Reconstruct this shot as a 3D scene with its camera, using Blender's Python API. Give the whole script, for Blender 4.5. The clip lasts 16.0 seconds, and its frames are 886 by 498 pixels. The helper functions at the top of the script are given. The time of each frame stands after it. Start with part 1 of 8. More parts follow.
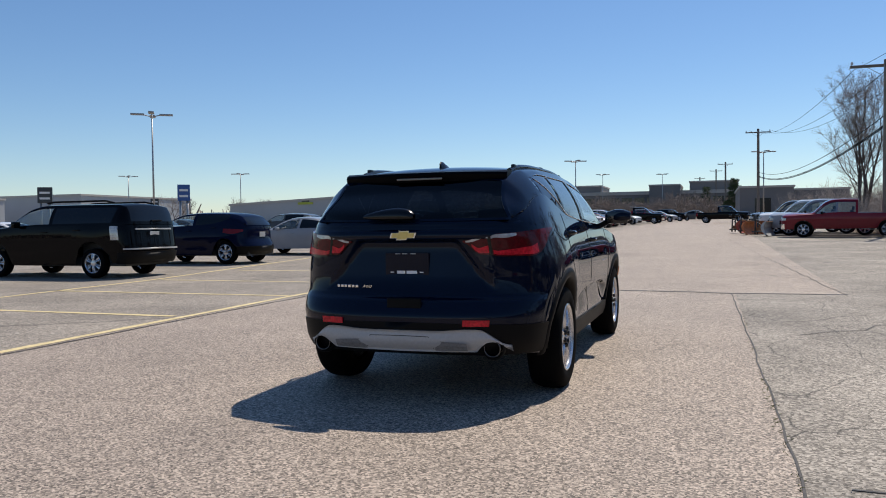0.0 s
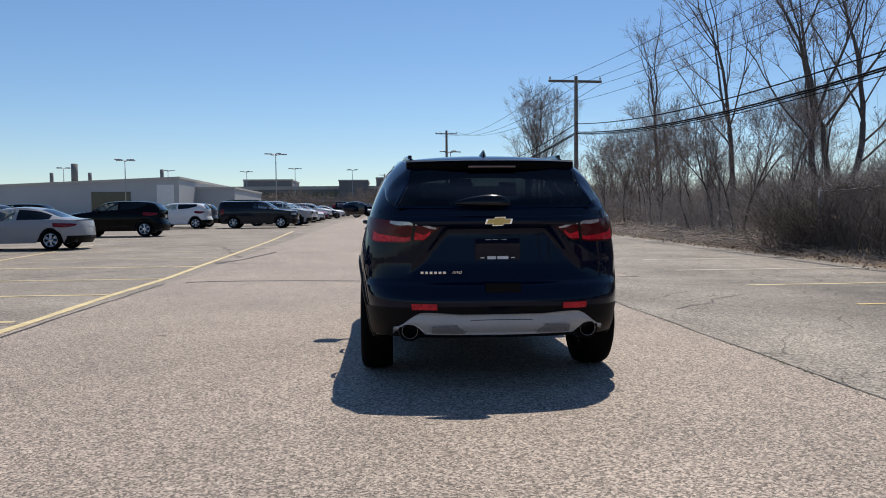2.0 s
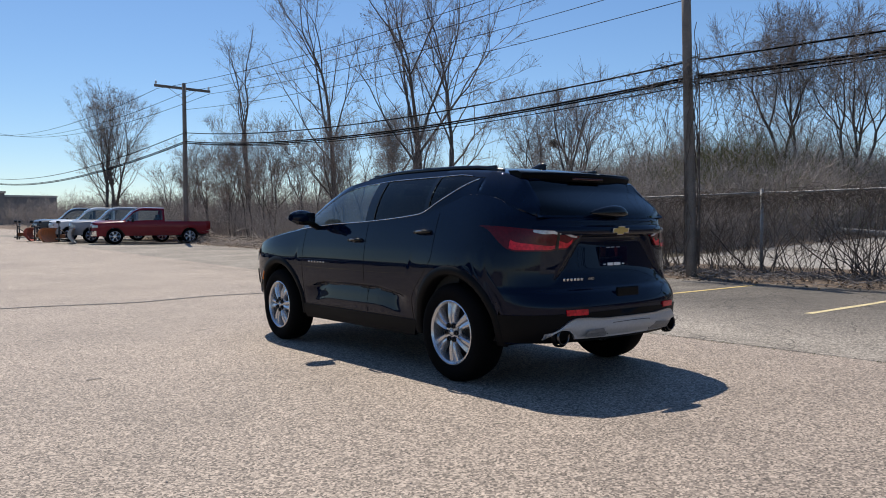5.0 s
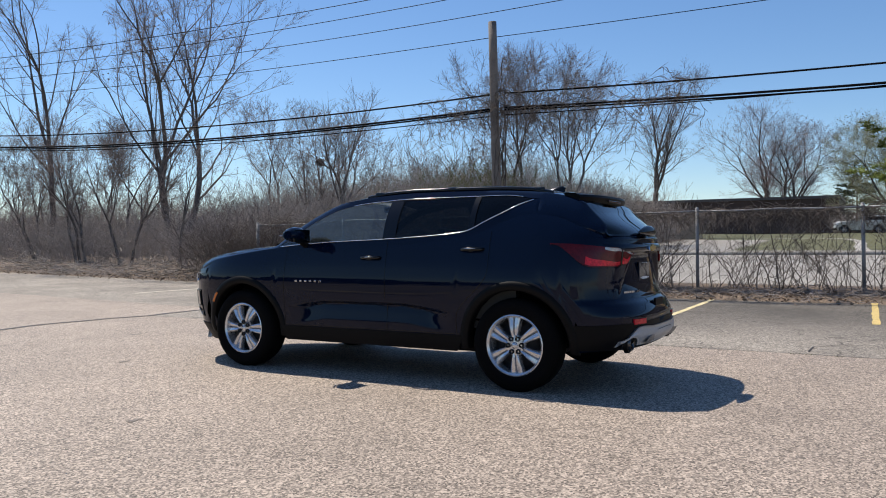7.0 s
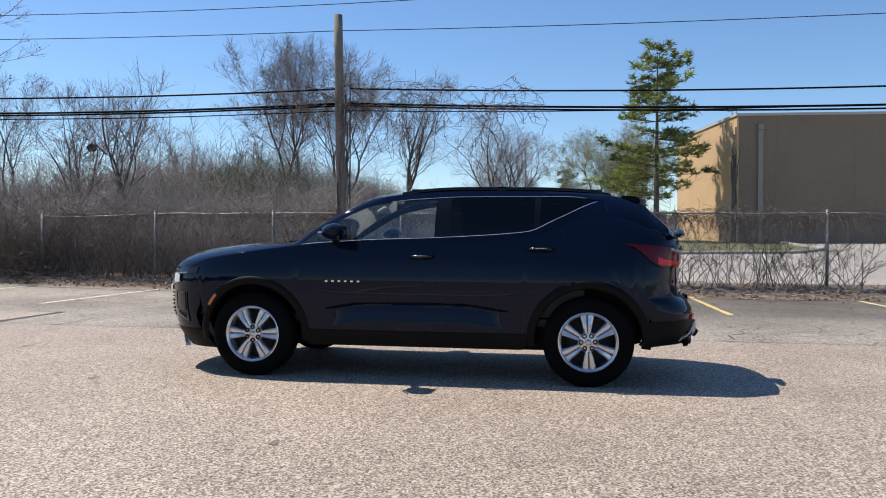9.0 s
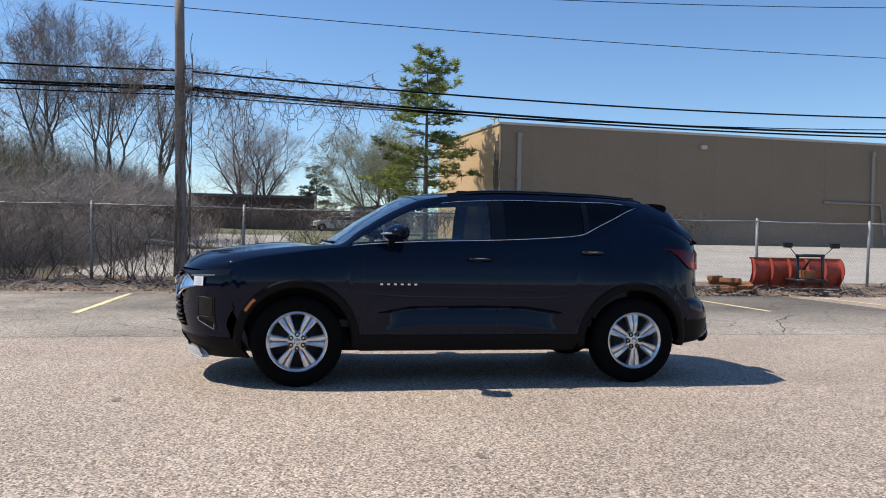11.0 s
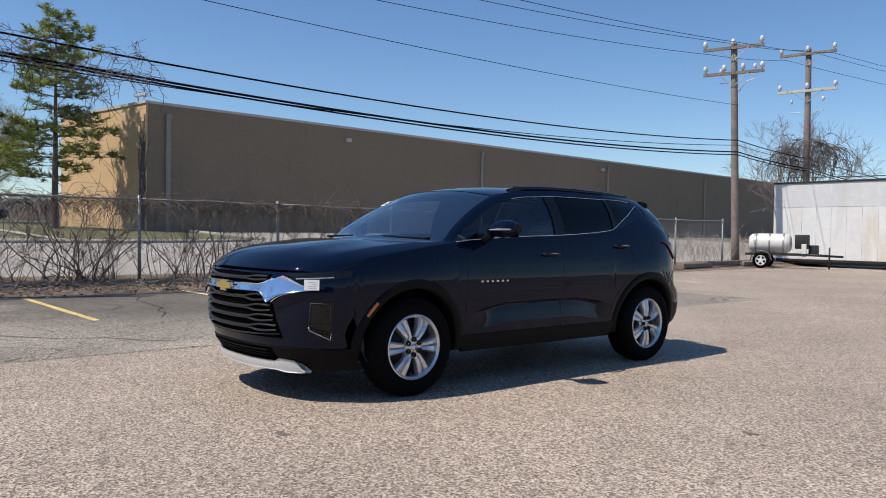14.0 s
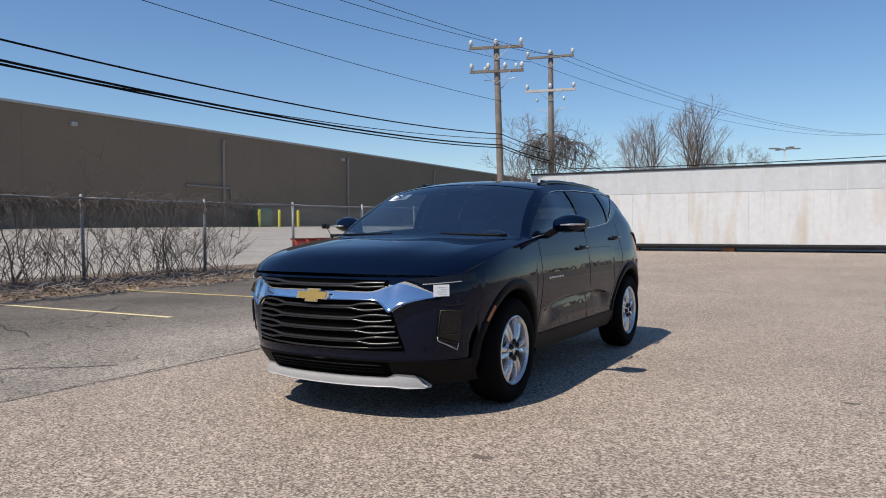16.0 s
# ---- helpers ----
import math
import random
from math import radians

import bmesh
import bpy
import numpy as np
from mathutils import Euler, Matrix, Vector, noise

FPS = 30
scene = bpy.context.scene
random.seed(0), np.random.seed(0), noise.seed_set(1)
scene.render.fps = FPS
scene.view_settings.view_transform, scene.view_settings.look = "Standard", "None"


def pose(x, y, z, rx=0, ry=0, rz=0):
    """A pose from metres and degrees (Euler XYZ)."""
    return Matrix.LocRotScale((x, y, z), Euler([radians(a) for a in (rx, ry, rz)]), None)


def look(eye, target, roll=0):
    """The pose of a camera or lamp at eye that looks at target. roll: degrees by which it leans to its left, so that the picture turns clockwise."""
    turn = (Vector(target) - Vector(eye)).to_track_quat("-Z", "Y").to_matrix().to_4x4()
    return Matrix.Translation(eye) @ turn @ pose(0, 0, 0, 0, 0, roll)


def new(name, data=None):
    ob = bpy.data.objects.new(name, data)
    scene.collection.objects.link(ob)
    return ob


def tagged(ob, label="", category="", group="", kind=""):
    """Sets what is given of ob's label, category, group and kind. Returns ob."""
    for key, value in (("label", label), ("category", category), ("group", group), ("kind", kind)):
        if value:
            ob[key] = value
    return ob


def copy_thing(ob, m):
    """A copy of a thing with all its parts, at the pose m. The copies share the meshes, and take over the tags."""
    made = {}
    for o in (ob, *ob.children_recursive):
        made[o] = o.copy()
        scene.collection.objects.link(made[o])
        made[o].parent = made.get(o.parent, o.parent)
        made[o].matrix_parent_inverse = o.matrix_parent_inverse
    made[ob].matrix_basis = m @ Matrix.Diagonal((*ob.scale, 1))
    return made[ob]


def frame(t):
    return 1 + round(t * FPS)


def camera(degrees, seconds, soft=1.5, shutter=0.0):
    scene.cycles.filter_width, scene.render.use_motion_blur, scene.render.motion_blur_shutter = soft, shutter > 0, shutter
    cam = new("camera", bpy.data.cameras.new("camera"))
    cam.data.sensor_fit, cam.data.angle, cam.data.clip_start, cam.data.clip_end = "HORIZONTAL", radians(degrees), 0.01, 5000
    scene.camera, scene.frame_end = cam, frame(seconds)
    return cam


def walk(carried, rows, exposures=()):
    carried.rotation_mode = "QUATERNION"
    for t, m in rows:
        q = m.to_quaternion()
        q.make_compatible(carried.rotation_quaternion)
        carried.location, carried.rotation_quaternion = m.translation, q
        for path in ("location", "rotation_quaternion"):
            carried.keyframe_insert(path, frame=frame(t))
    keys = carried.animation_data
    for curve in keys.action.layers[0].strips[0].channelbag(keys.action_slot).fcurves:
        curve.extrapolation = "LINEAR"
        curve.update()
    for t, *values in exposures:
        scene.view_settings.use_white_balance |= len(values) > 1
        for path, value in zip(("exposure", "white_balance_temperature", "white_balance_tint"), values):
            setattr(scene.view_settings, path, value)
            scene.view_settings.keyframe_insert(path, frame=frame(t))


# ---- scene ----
cam = camera(59.9, 16.0, soft=1.0)
PATH = [
    (0, (1.921, -6.966, 1.173), (1.262, -5.079, 1.115), -0.7),
    (0.5, (1.257, -7.142, 1.163), (0.795, -5.197, 1.107), -0.7),
    (1, (0.595, -7.291, 1.165), (0.335, -5.309, 1.105), -0.6),
    (1.5, (-0.075, -7.339, 1.157), (-0.131, -5.341, 1.089), -0.5),
    (2, (-0.757, -7.378, 1.148), (-0.609, -5.385, 1.066), -0.5),
    (2.5, (-1.388, -7.272, 1.147), (-1.05, -5.303, 1.057), -0.4),
    (3, (-2.072, -7.15, 1.149), (-1.532, -5.227, 1.056), -0.4),
    (3.5, (-2.735, -6.947, 1.151), (-2.008, -5.086, 1.065), -0.4),
    (4, (-3.349, -6.659, 1.157), (-2.449, -4.875, 1.079), -0.7),
    (4.2, (-3.577, -6.51, 1.148), (-2.61, -4.76, 1.074), -0.7),
    (6.3, (-5.825, -4.737, 1.157), (-4.235, -3.524, 1.137), -0.3),
    (6.5, (-6.002, -4.514, 1.159), (-4.367, -3.362, 1.144), -0.4),
    (7, (-6.401, -3.933, 1.161), (-4.666, -2.938, 1.148), -0.4),
    (7.5, (-6.699, -3.285, 1.172), (-4.882, -2.452, 1.163), -0.1),
    (8, (-6.931, -2.625, 1.178), (-5.045, -1.96, 1.165), 0.1),
    (8.5, (-7.085, -1.969, 1.187), (-5.148, -1.471, 1.172), 0.2),
    (9, (-7.226, -1.298, 1.178), (-5.254, -0.967, 1.157), 0.3),
    (9.2, (-7.243, -1.029, 1.182), (-5.261, -0.764, 1.154), 0.2),
    (11.3, (-7.108, 1.777, 1.2), (-5.163, 1.314, 1.184), 1.1),
    (11.5, (-7.04, 2.03, 1.196), (-5.113, 1.496, 1.184), 1.0),
    (12, (-6.824, 2.66, 1.186), (-4.951, 1.96, 1.177), 1.0),
    (12.5, (-6.536, 3.251, 1.194), (-4.727, 2.397, 1.185), 1.0),
    (13, (-6.227, 3.853, 1.185), (-4.496, 2.85, 1.172), 1.2),
    (13.5, (-5.833, 4.388, 1.209), (-4.193, 3.243, 1.185), 1.1),
    (14, (-5.392, 4.888, 1.195), (-3.856, 3.608, 1.158), 0.9),
    (14.5, (-4.865, 5.305, 1.196), (-3.445, 3.898, 1.146), 0.8),
    (15, (-4.3, 5.708, 1.195), (-3.008, 4.183, 1.138), 0.5),
    (15.5, (-3.697, 6.029, 1.215), (-2.55, 4.391, 1.155), 0.0),
    (16, (-3.122, 6.354, 1.237), (-2.144, 4.611, 1.177), -0.3),
]
walk(cam, [(t, look(eye, target, roll)) for t, eye, target, roll in PATH],
     exposures=[(0, 0.0), (2.5, -0.08), (4.2, -0.02), (7, 0.22), (9, 0.42), (11.5, 0.44), (14.5, 0.17), (16, 0.10)])

# ---- sky and sun ----
SUN = Vector((0.20, 0.63, 1.0)).normalized()          # towards the sun
world = bpy.data.worlds.new("sky")
scene.world = world
world.use_nodes = True
nt = world.node_tree
sky = nt.nodes.new("ShaderNodeTexSky")
sky.sky_type = "NISHITA"
sky.sun_disc = False
sky.sun_elevation = math.asin(SUN.z)
sky.sun_rotation = math.atan2(SUN.x, SUN.y)
sky.altitude = 200
sky.air_density, sky.dust_density, sky.ozone_density = 1.0, 0.15, 4.5
nt.nodes["Background"].inputs["Strength"].default_value = 0.110
vivid = nt.nodes.new("ShaderNodeHueSaturation")
vivid.inputs["Hue"].default_value, vivid.inputs["Saturation"].default_value = 0.502, 1.10
nt.links.new(sky.outputs[0], vivid.inputs["Color"])
nt.links.new(vivid.outputs[0], nt.nodes["Background"].inputs[0])
sun = new("sun", bpy.data.lights.new("sun", "SUN"))
sun.data.energy, sun.data.angle, sun.data.color = 4.6, radians(0.53), (1.0, 0.92, 0.81)
sun.matrix_world = look(SUN * 50, (0, 0, 0))

# ---- materials ----
def material(name, colour, rough=0.6, metal=0.0, vary=0.25, scale=3.0, fine=60.0, bump=0.0, coat=0.0, random_tint=0.0, spec=0.5, streak=1.0, coat_ior=1.5):
    """A procedural surface: two scales of tone variation and a fine relief."""
    m = bpy.data.materials.new(name)
    m.use_nodes = True
    n, l = m.node_tree.nodes, m.node_tree.links
    b = n["Principled BSDF"]
    b.inputs["Roughness"].default_value, b.inputs["Metallic"].default_value = rough, metal
    b.inputs["Coat Weight"].default_value = coat
    b.inputs["Coat Roughness"].default_value = 0.012
    b.inputs["Coat IOR"].default_value = coat_ior
    b.inputs["Specular IOR Level"].default_value = spec
    co = n.new("ShaderNodeTexCoord")
    big, small = n.new("ShaderNodeTexNoise"), n.new("ShaderNodeTexNoise")
    big.inputs["Scale"].default_value, small.inputs["Scale"].default_value = scale, fine
    big.inputs["Detail"].default_value = 4
    for t in (big, small):
        l.new(co.outputs["Object"], t.inputs["Vector"])
    if streak != 1.0:
        run = n.new("ShaderNodeMapping")
        run.inputs["Scale"].default_value = (1, 1, streak)
        l.new(co.outputs["Object"], run.inputs["Vector"])
        l.new(run.outputs["Vector"], big.inputs["Vector"])
    add = n.new("ShaderNodeMath")
    add.operation = "MULTIPLY_ADD"
    l.new(small.outputs["Fac"], add.inputs[0])
    add.inputs[1].default_value = 0.5
    half = n.new("ShaderNodeMath")
    half.operation = "MULTIPLY"
    half.inputs[1].default_value = 0.5
    l.new(big.outputs["Fac"], half.inputs[0])
    l.new(half.outputs[0], add.inputs[2])
    ramp = n.new("ShaderNodeValToRGB")
    lo, hi = [c * (1 - vary) for c in colour], [min(1, c * (1 + vary)) for c in colour]
    ramp.color_ramp.elements[0].position, ramp.color_ramp.elements[1].position = 0.35, 0.65
    ramp.color_ramp.elements[0].color, ramp.color_ramp.elements[1].color = (*lo, 1), (*hi, 1)
    l.new(add.outputs[0], ramp.inputs["Fac"])
    out = ramp.outputs["Color"]
    if random_tint:
        info, hsv, mul = n.new("ShaderNodeObjectInfo"), n.new("ShaderNodeHueSaturation"), n.new("ShaderNodeMapRange")
        mul.inputs["To Min"].default_value, mul.inputs["To Max"].default_value = 1 - random_tint, 1 + random_tint
        l.new(info.outputs["Random"], mul.inputs["Value"])
        l.new(mul.outputs["Result"], hsv.inputs["Value"])
        l.new(out, hsv.inputs["Color"])
        out = hsv.outputs["Color"]
    l.new(out, b.inputs["Base Color"])
    if bump:
        bp = n.new("ShaderNodeBump")
        bp.inputs["Strength"].default_value, bp.inputs["Distance"].default_value = bump, 0.01
        l.new(add.outputs[0], bp.inputs["Height"])
        l.new(bp.outputs[0], b.inputs["Normal"])
    return m


def glass(name, tint, gloss=1.0, ior=1.5):
    """A thin pane: tinted see-through with a mirror sheen that grows at grazing angles."""
    m = bpy.data.materials.new(name)
    m.use_nodes = True
    n, l = m.node_tree.nodes, m.node_tree.links
    n.remove(n["Principled BSDF"])
    tr, gl, fr, mix = n.new("ShaderNodeBsdfTransparent"), n.new("ShaderNodeBsdfGlossy"), n.new("ShaderNodeLayerWeight"), n.new("ShaderNodeMixShader")
    tr.inputs["Color"].default_value = (*tint, 1)
    gl.inputs["Roughness"].default_value = 0.01
    gl.inputs["Color"].default_value = (gloss, gloss, gloss, 1)
    f0 = ((ior - 1) / (ior + 1)) ** 2
    fr.inputs["Blend"].default_value = 0.5
    power, sheen = n.new("ShaderNodeMath"), n.new("ShaderNodeMath")
    power.operation, sheen.operation = "POWER", "MULTIPLY_ADD"
    power.inputs[1].default_value = 5.0
    sheen.inputs[1].default_value, sheen.inputs[2].default_value = 1 - f0, f0
    l.new(fr.outputs["Facing"], power.inputs[0])
    l.new(power.outputs[0], sheen.inputs[0])
    l.new(sheen.outputs[0], mix.inputs[0])
    l.new(tr.outputs[0], mix.inputs[1])
    l.new(gl.outputs[0], mix.inputs[2])
    l.new(mix.outputs[0], n["Material Output"].inputs["Surface"])
    return m


def leafy(m, share=0.5):
    """Lets light through thin needles and buds."""
    n, l = m.node_tree.nodes, m.node_tree.links
    b = n["Principled BSDF"]
    tr, mix = n.new("ShaderNodeBsdfTranslucent"), n.new("ShaderNodeMixShader")
    mix.inputs[0].default_value = share
    l.new(b.inputs["Base Color"].links[0].from_socket, tr.inputs["Color"])
    l.new(b.outputs[0], mix.inputs[1])
    l.new(tr.outputs[0], mix.inputs[2])
    l.new(mix.outputs[0], n["Material Output"].inputs["Surface"])
    return m


def paving(name, dark, light, grit, crack=0.0, crack_scale=0.35, rough=0.8, stain=0.25, sealed=False):
    """Pavement with loose-toned aggregate, wide stains and, where it is old, a net of cracks."""
    m = bpy.data.materials.new(name)
    m.use_nodes = True
    n, l = m.node_tree.nodes, m.node_tree.links
    b = n["Principled BSDF"]
    b.inputs["Roughness"].default_value = rough
    b.inputs["Specular IOR Level"].default_value = 0.35
    co = n.new("ShaderNodeTexCoord")
    vor = n.new("ShaderNodeTexVoronoi")
    vor.inputs["Scale"].default_value = grit
    l.new(co.outputs["Object"], vor.inputs["Vector"])
    bw = n.new("ShaderNodeSeparateColor")
    l.new(vor.outputs["Color"], bw.inputs[0])
    fine = n.new("ShaderNodeTexNoise")
    fine.inputs["Scale"].default_value, fine.inputs["Detail"].default_value = grit * 0.35, 6
    l.new(co.outputs["Object"], fine.inputs["Vector"])
    avg = n.new("ShaderNodeMix")
    avg.inputs["Factor"].default_value = 0.25
    l.new(bw.outputs[0], avg.inputs["A"])
    l.new(fine.outputs["Fac"], avg.inputs["B"])
    ramp = n.new("ShaderNodeValToRGB")
    e = ramp.color_ramp.elements
    e[0].position, e[1].position = 0.05, 0.95
    e[0].color, e[1].color = (*dark, 1), (*light, 1)
    mid = ramp.color_ramp.elements.new(0.55)
    mid.color = (*[0.55 * a + 0.45 * c for a, c in zip(dark, light)], 1)
    l.new(avg.outputs["Result"], ramp.inputs["Fac"])
    big = n.new("ShaderNodeTexNoise")
    big.inputs["Scale"].default_value, big.inputs["Detail"].default_value = 0.45, 8
    big.inputs["Roughness"].default_value = 0.65
    l.new(co.outputs["Object"], big.inputs["Vector"])
    tone = n.new("ShaderNodeMapRange")
    tone.inputs["From Min"].default_value, tone.inputs["From Max"].default_value = 0.3, 0.7
    tone.inputs["To Min"].default_value, tone.inputs["To Max"].default_value = 1 - stain, 1 + stain * 0.6
    l.new(big.outputs["Fac"], tone.inputs["Value"])
    mul = n.new("ShaderNodeMix")
    mul.data_type, mul.blend_type = "RGBA", "MULTIPLY"
    mul.inputs["Factor"].default_value = 1
    l.new(ramp.outputs["Color"], mul.inputs["A"])
    l.new(tone.outputs["Result"], mul.inputs["B"])
    out, height = mul.outputs["Result"], avg.outputs["Result"]
    if crack:
        warp = n.new("ShaderNodeTexNoise")
        warp.inputs["Scale"].default_value, warp.inputs["Detail"].default_value = 1.6, 5
        l.new(co.outputs["Object"], warp.inputs["Vector"])
        vadd = n.new("ShaderNodeMix")
        vadd.data_type = "VECTOR"
        vadd.inputs["Factor"].default_value = 0.25
        l.new(co.outputs["Object"], vadd.inputs["A"])
        l.new(warp.outputs["Color"], vadd.inputs["B"])
        net = n.new("ShaderNodeTexVoronoi")
        net.feature = "DISTANCE_TO_EDGE"
        net.inputs["Scale"].default_value = crack_scale
        l.new(vadd.outputs["Result"], net.inputs["Vector"])
        edge = n.new("ShaderNodeMapRange")
        edge.inputs["From Min"].default_value, edge.inputs["From Max"].default_value = 0.0, 0.009
        edge.inputs["To Min"].default_value, edge.inputs["To Max"].default_value = 1 - crack, 1
        l.new(net.outputs["Distance"], edge.inputs["Value"])
        mul2 = n.new("ShaderNodeMix")
        mul2.data_type, mul2.blend_type = "RGBA", "MULTIPLY"
        mul2.inputs["Factor"].default_value = 1
        l.new(out, mul2.inputs["A"])
        l.new(edge.outputs["Result"], mul2.inputs["B"])
        out = mul2.outputs["Result"]
    if sealed:
        # an old dark seal coat on the stalls by the fence, worn off raggedly towards the lane
        rag = n.new("ShaderNodeTexNoise")
        rag.inputs["Scale"].default_value, rag.inputs["Detail"].default_value = 0.9, 8
        l.new(co.outputs["Object"], rag.inputs["Vector"])
        xyz = n.new("ShaderNodeSeparateXYZ")
        l.new(co.outputs["Object"], xyz.inputs[0])
        masks = []
        for axis, a, c, k in ((0, 3.6, 6.2, 4.0), (1, 7.0, 1.5, 6.0)):
            s1, s2 = n.new("ShaderNodeMath"), n.new("ShaderNodeMapRange")
            s1.operation = "MULTIPLY_ADD"
            l.new(rag.outputs["Fac"], s1.inputs[0])
            s1.inputs[1].default_value = k
            l.new(xyz.outputs[axis], s1.inputs[2])
            s2.inputs["From Min"].default_value, s2.inputs["From Max"].default_value = a + k / 2, c + k / 2
            l.new(s1.outputs[0], s2.inputs["Value"])
            masks.append(s2.outputs["Result"])
        both_ = n.new("ShaderNodeMath")
        both_.operation = "MULTIPLY"
        l.new(masks[0], both_.inputs[0])
        l.new(masks[1], both_.inputs[1])
        coat = n.new("ShaderNodeMapRange")
        coat.inputs["To Min"].default_value, coat.inputs["To Max"].default_value = 1.12, 0.52
        l.new(both_.outputs[0], coat.inputs["Value"])
        mul3 = n.new("ShaderNodeMix")
        mul3.data_type, mul3.blend_type = "RGBA", "MULTIPLY"
        mul3.inputs["Factor"].default_value = 1
        l.new(out, mul3.inputs["A"])
        l.new(coat.outputs["Result"], mul3.inputs["B"])
        out = mul3.outputs["Result"]
    l.new(out, b.inputs["Base Color"])
    bp = n.new("ShaderNodeBump")
    bp.inputs["Strength"].default_value, bp.inputs["Distance"].default_value = 0.5, 0.005
    l.new(height, bp.inputs["Height"])
    l.new(bp.outputs[0], b.inputs["Normal"])
    return m


LANE = paving("tan_aggregate", (0.043, 0.034, 0.027), (0.70, 0.575, 0.465), 92, stain=0.20, rough=0.7)
SLAB = paving("pale_lot", (0.125, 0.108, 0.088), (0.49, 0.425, 0.35), 50, stain=0.34, crack=0.5, crack_scale=0.16)
ASPHALT = paving("old_asphalt", (0.065, 0.055, 0.044), (0.50, 0.445, 0.375), 70, crack=0.75, crack_scale=1.25, stain=0.42, sealed=True)
CONCRETE = paving("concrete", (0.26, 0.24, 0.21), (0.46, 0.43, 0.39), 30, crack=0.3, crack_scale=0.2, stain=0.2)
GRASS = material("grass", (0.115, 0.115, 0.05), 0.9, vary=0.5, scale=0.6, fine=20, bump=0.5)
SOIL = material("leaf_litter", (0.17, 0.125, 0.09), 0.95, vary=0.6, scale=1.5, fine=18, bump=1.0)
FIELD = material("scrubby_field", (0.13, 0.11, 0.07), 0.95, vary=0.4, scale=0.05, fine=2, bump=0.3)
YELLOW = material("worn_yellow_paint", (0.62, 0.46, 0.17), 0.7, vary=0.3, scale=6, fine=90)
PALE = material("faded_line_paint", (0.52, 0.45, 0.30), 0.75, vary=0.35, scale=6, fine=90)
TAR = material("tar_seam", (0.035, 0.03, 0.028), 0.7, vary=0.5, scale=8, fine=60)
WEED = material("seam_weeds", (0.09, 0.10, 0.03), 0.9, vary=0.5, scale=9, fine=60)

PAINT = material("black_car_paint", (0.0016, 0.0050, 0.0175), 0.42, vary=0.05, coat=1.0, spec=0.0, coat_ior=1.318)
TRIM = material("black_plastic", (0.0045, 0.0045, 0.005), 0.5, vary=0.15, fine=200, bump=0.03, spec=0.10)
SPOILERBLACK = material("spoiler_black", (0.003, 0.003, 0.004), 0.35, vary=0.1, spec=0.05)
LINER = material("wheel_liner_felt", (0.0025, 0.0025, 0.0025), 0.95, vary=0.2, spec=0.02)
GLOSSBLACK = material("gloss_black", (0.003, 0.003, 0.004), 0.15, vary=0.1, spec=0.36)
RUBBER = material("tyre_rubber", (0.0040, 0.0040, 0.0042), 0.8, vary=0.2, fine=80, bump=0.1, spec=0.05)
ALLOY = material("silver_alloy", (0.60, 0.60, 0.615), 0.24, metal=0.75, vary=0.05)
DISC = material("worn_brake_disc", (0.022, 0.022, 0.024), 0.55, vary=0.3, spec=0.2)
DARKMETAL = material("brake_metal", (0.05, 0.05, 0.05), 0.5, metal=0.7, vary=0.3)
CHROME = material("chrome", (0.80, 0.81, 0.83), 0.08, metal=1.0, vary=0.03)
SKID = material("satin_silver_plastic", (0.42, 0.42, 0.415), 0.45, metal=0.1, vary=0.08)
GOLD = material("gold_emblem", (0.58, 0.43, 0.15), 0.3, metal=0.6, vary=0.1)
REDLENS = material("red_lens", (0.075, 0.002, 0.005), 0.1, vary=0.35, spec=0.3, scale=12)
DARKLENS = material("smoked_lens", (0.05, 0.006, 0.008), 0.1, vary=0.3, coat=1.0, scale=14)
CLEARLENS = material("clear_lens", (0.42, 0.40, 0.40), 0.12, metal=0.3, vary=0.3, coat=1.0, scale=25)
AMBER = material("amber_lens", (0.50, 0.13, 0.015), 0.2, vary=0.1, coat=0.6)
WHITE = material("white_paper", (0.80, 0.80, 0.80), 0.6, vary=0.05)
CABIN = material("dark_cabin_trim", (0.022, 0.025, 0.027), 0.7, vary=0.2)
SEATGREY = material("seat_cloth", (0.09, 0.095, 0.10), 0.8, vary=0.2, fine=120, bump=0.1)
CLEAR = glass("side_glass", (0.88, 0.95, 0.94), ior=1.8)
SHIELD = glass("windscreen_glass", (0.52, 0.60, 0.61), ior=2.9)
MIRRORGLASS = material("mirror_glass", (0.05, 0.052, 0.055), 0.04, metal=1.0, vary=0.02)
PRIVACY = glass("privacy_glass", (0.035, 0.04, 0.045), ior=1.38)
BARK = material("grey_bark", (0.115, 0.098, 0.086), 0.95, vary=0.4, scale=4, fine=30, bump=0.6)
TWIG = material("twigs", (0.215, 0.175, 0.155), 0.95, vary=0.4, scale=0.7, fine=9)
BRUSH = material("dry_brush", (0.345, 0.300, 0.268), 0.95, vary=0.5, scale=0.25, fine=6)
VINE = material("dark_vines", (0.125, 0.100, 0.085), 0.95, vary=0.5, scale=0.8, fine=9)
FENCEMETAL = material("dull_fence_steel", (0.26, 0.26, 0.265), 0.6, metal=0.25, vary=0.25, fine=30)
LOTYELLOW = material("pale_yellow_paint", (0.66, 0.53, 0.27), 0.7, vary=0.3, scale=6, fine=90)
GREENBUD = leafy(material("budding_brush", (0.16, 0.17, 0.07), 0.95, vary=0.45, scale=0.3, fine=6), 0.4)
NEEDLE = leafy(material("pine_needles", (0.36, 0.40, 0.15), 0.9, vary=0.55, scale=0.45, fine=3), 0.6)
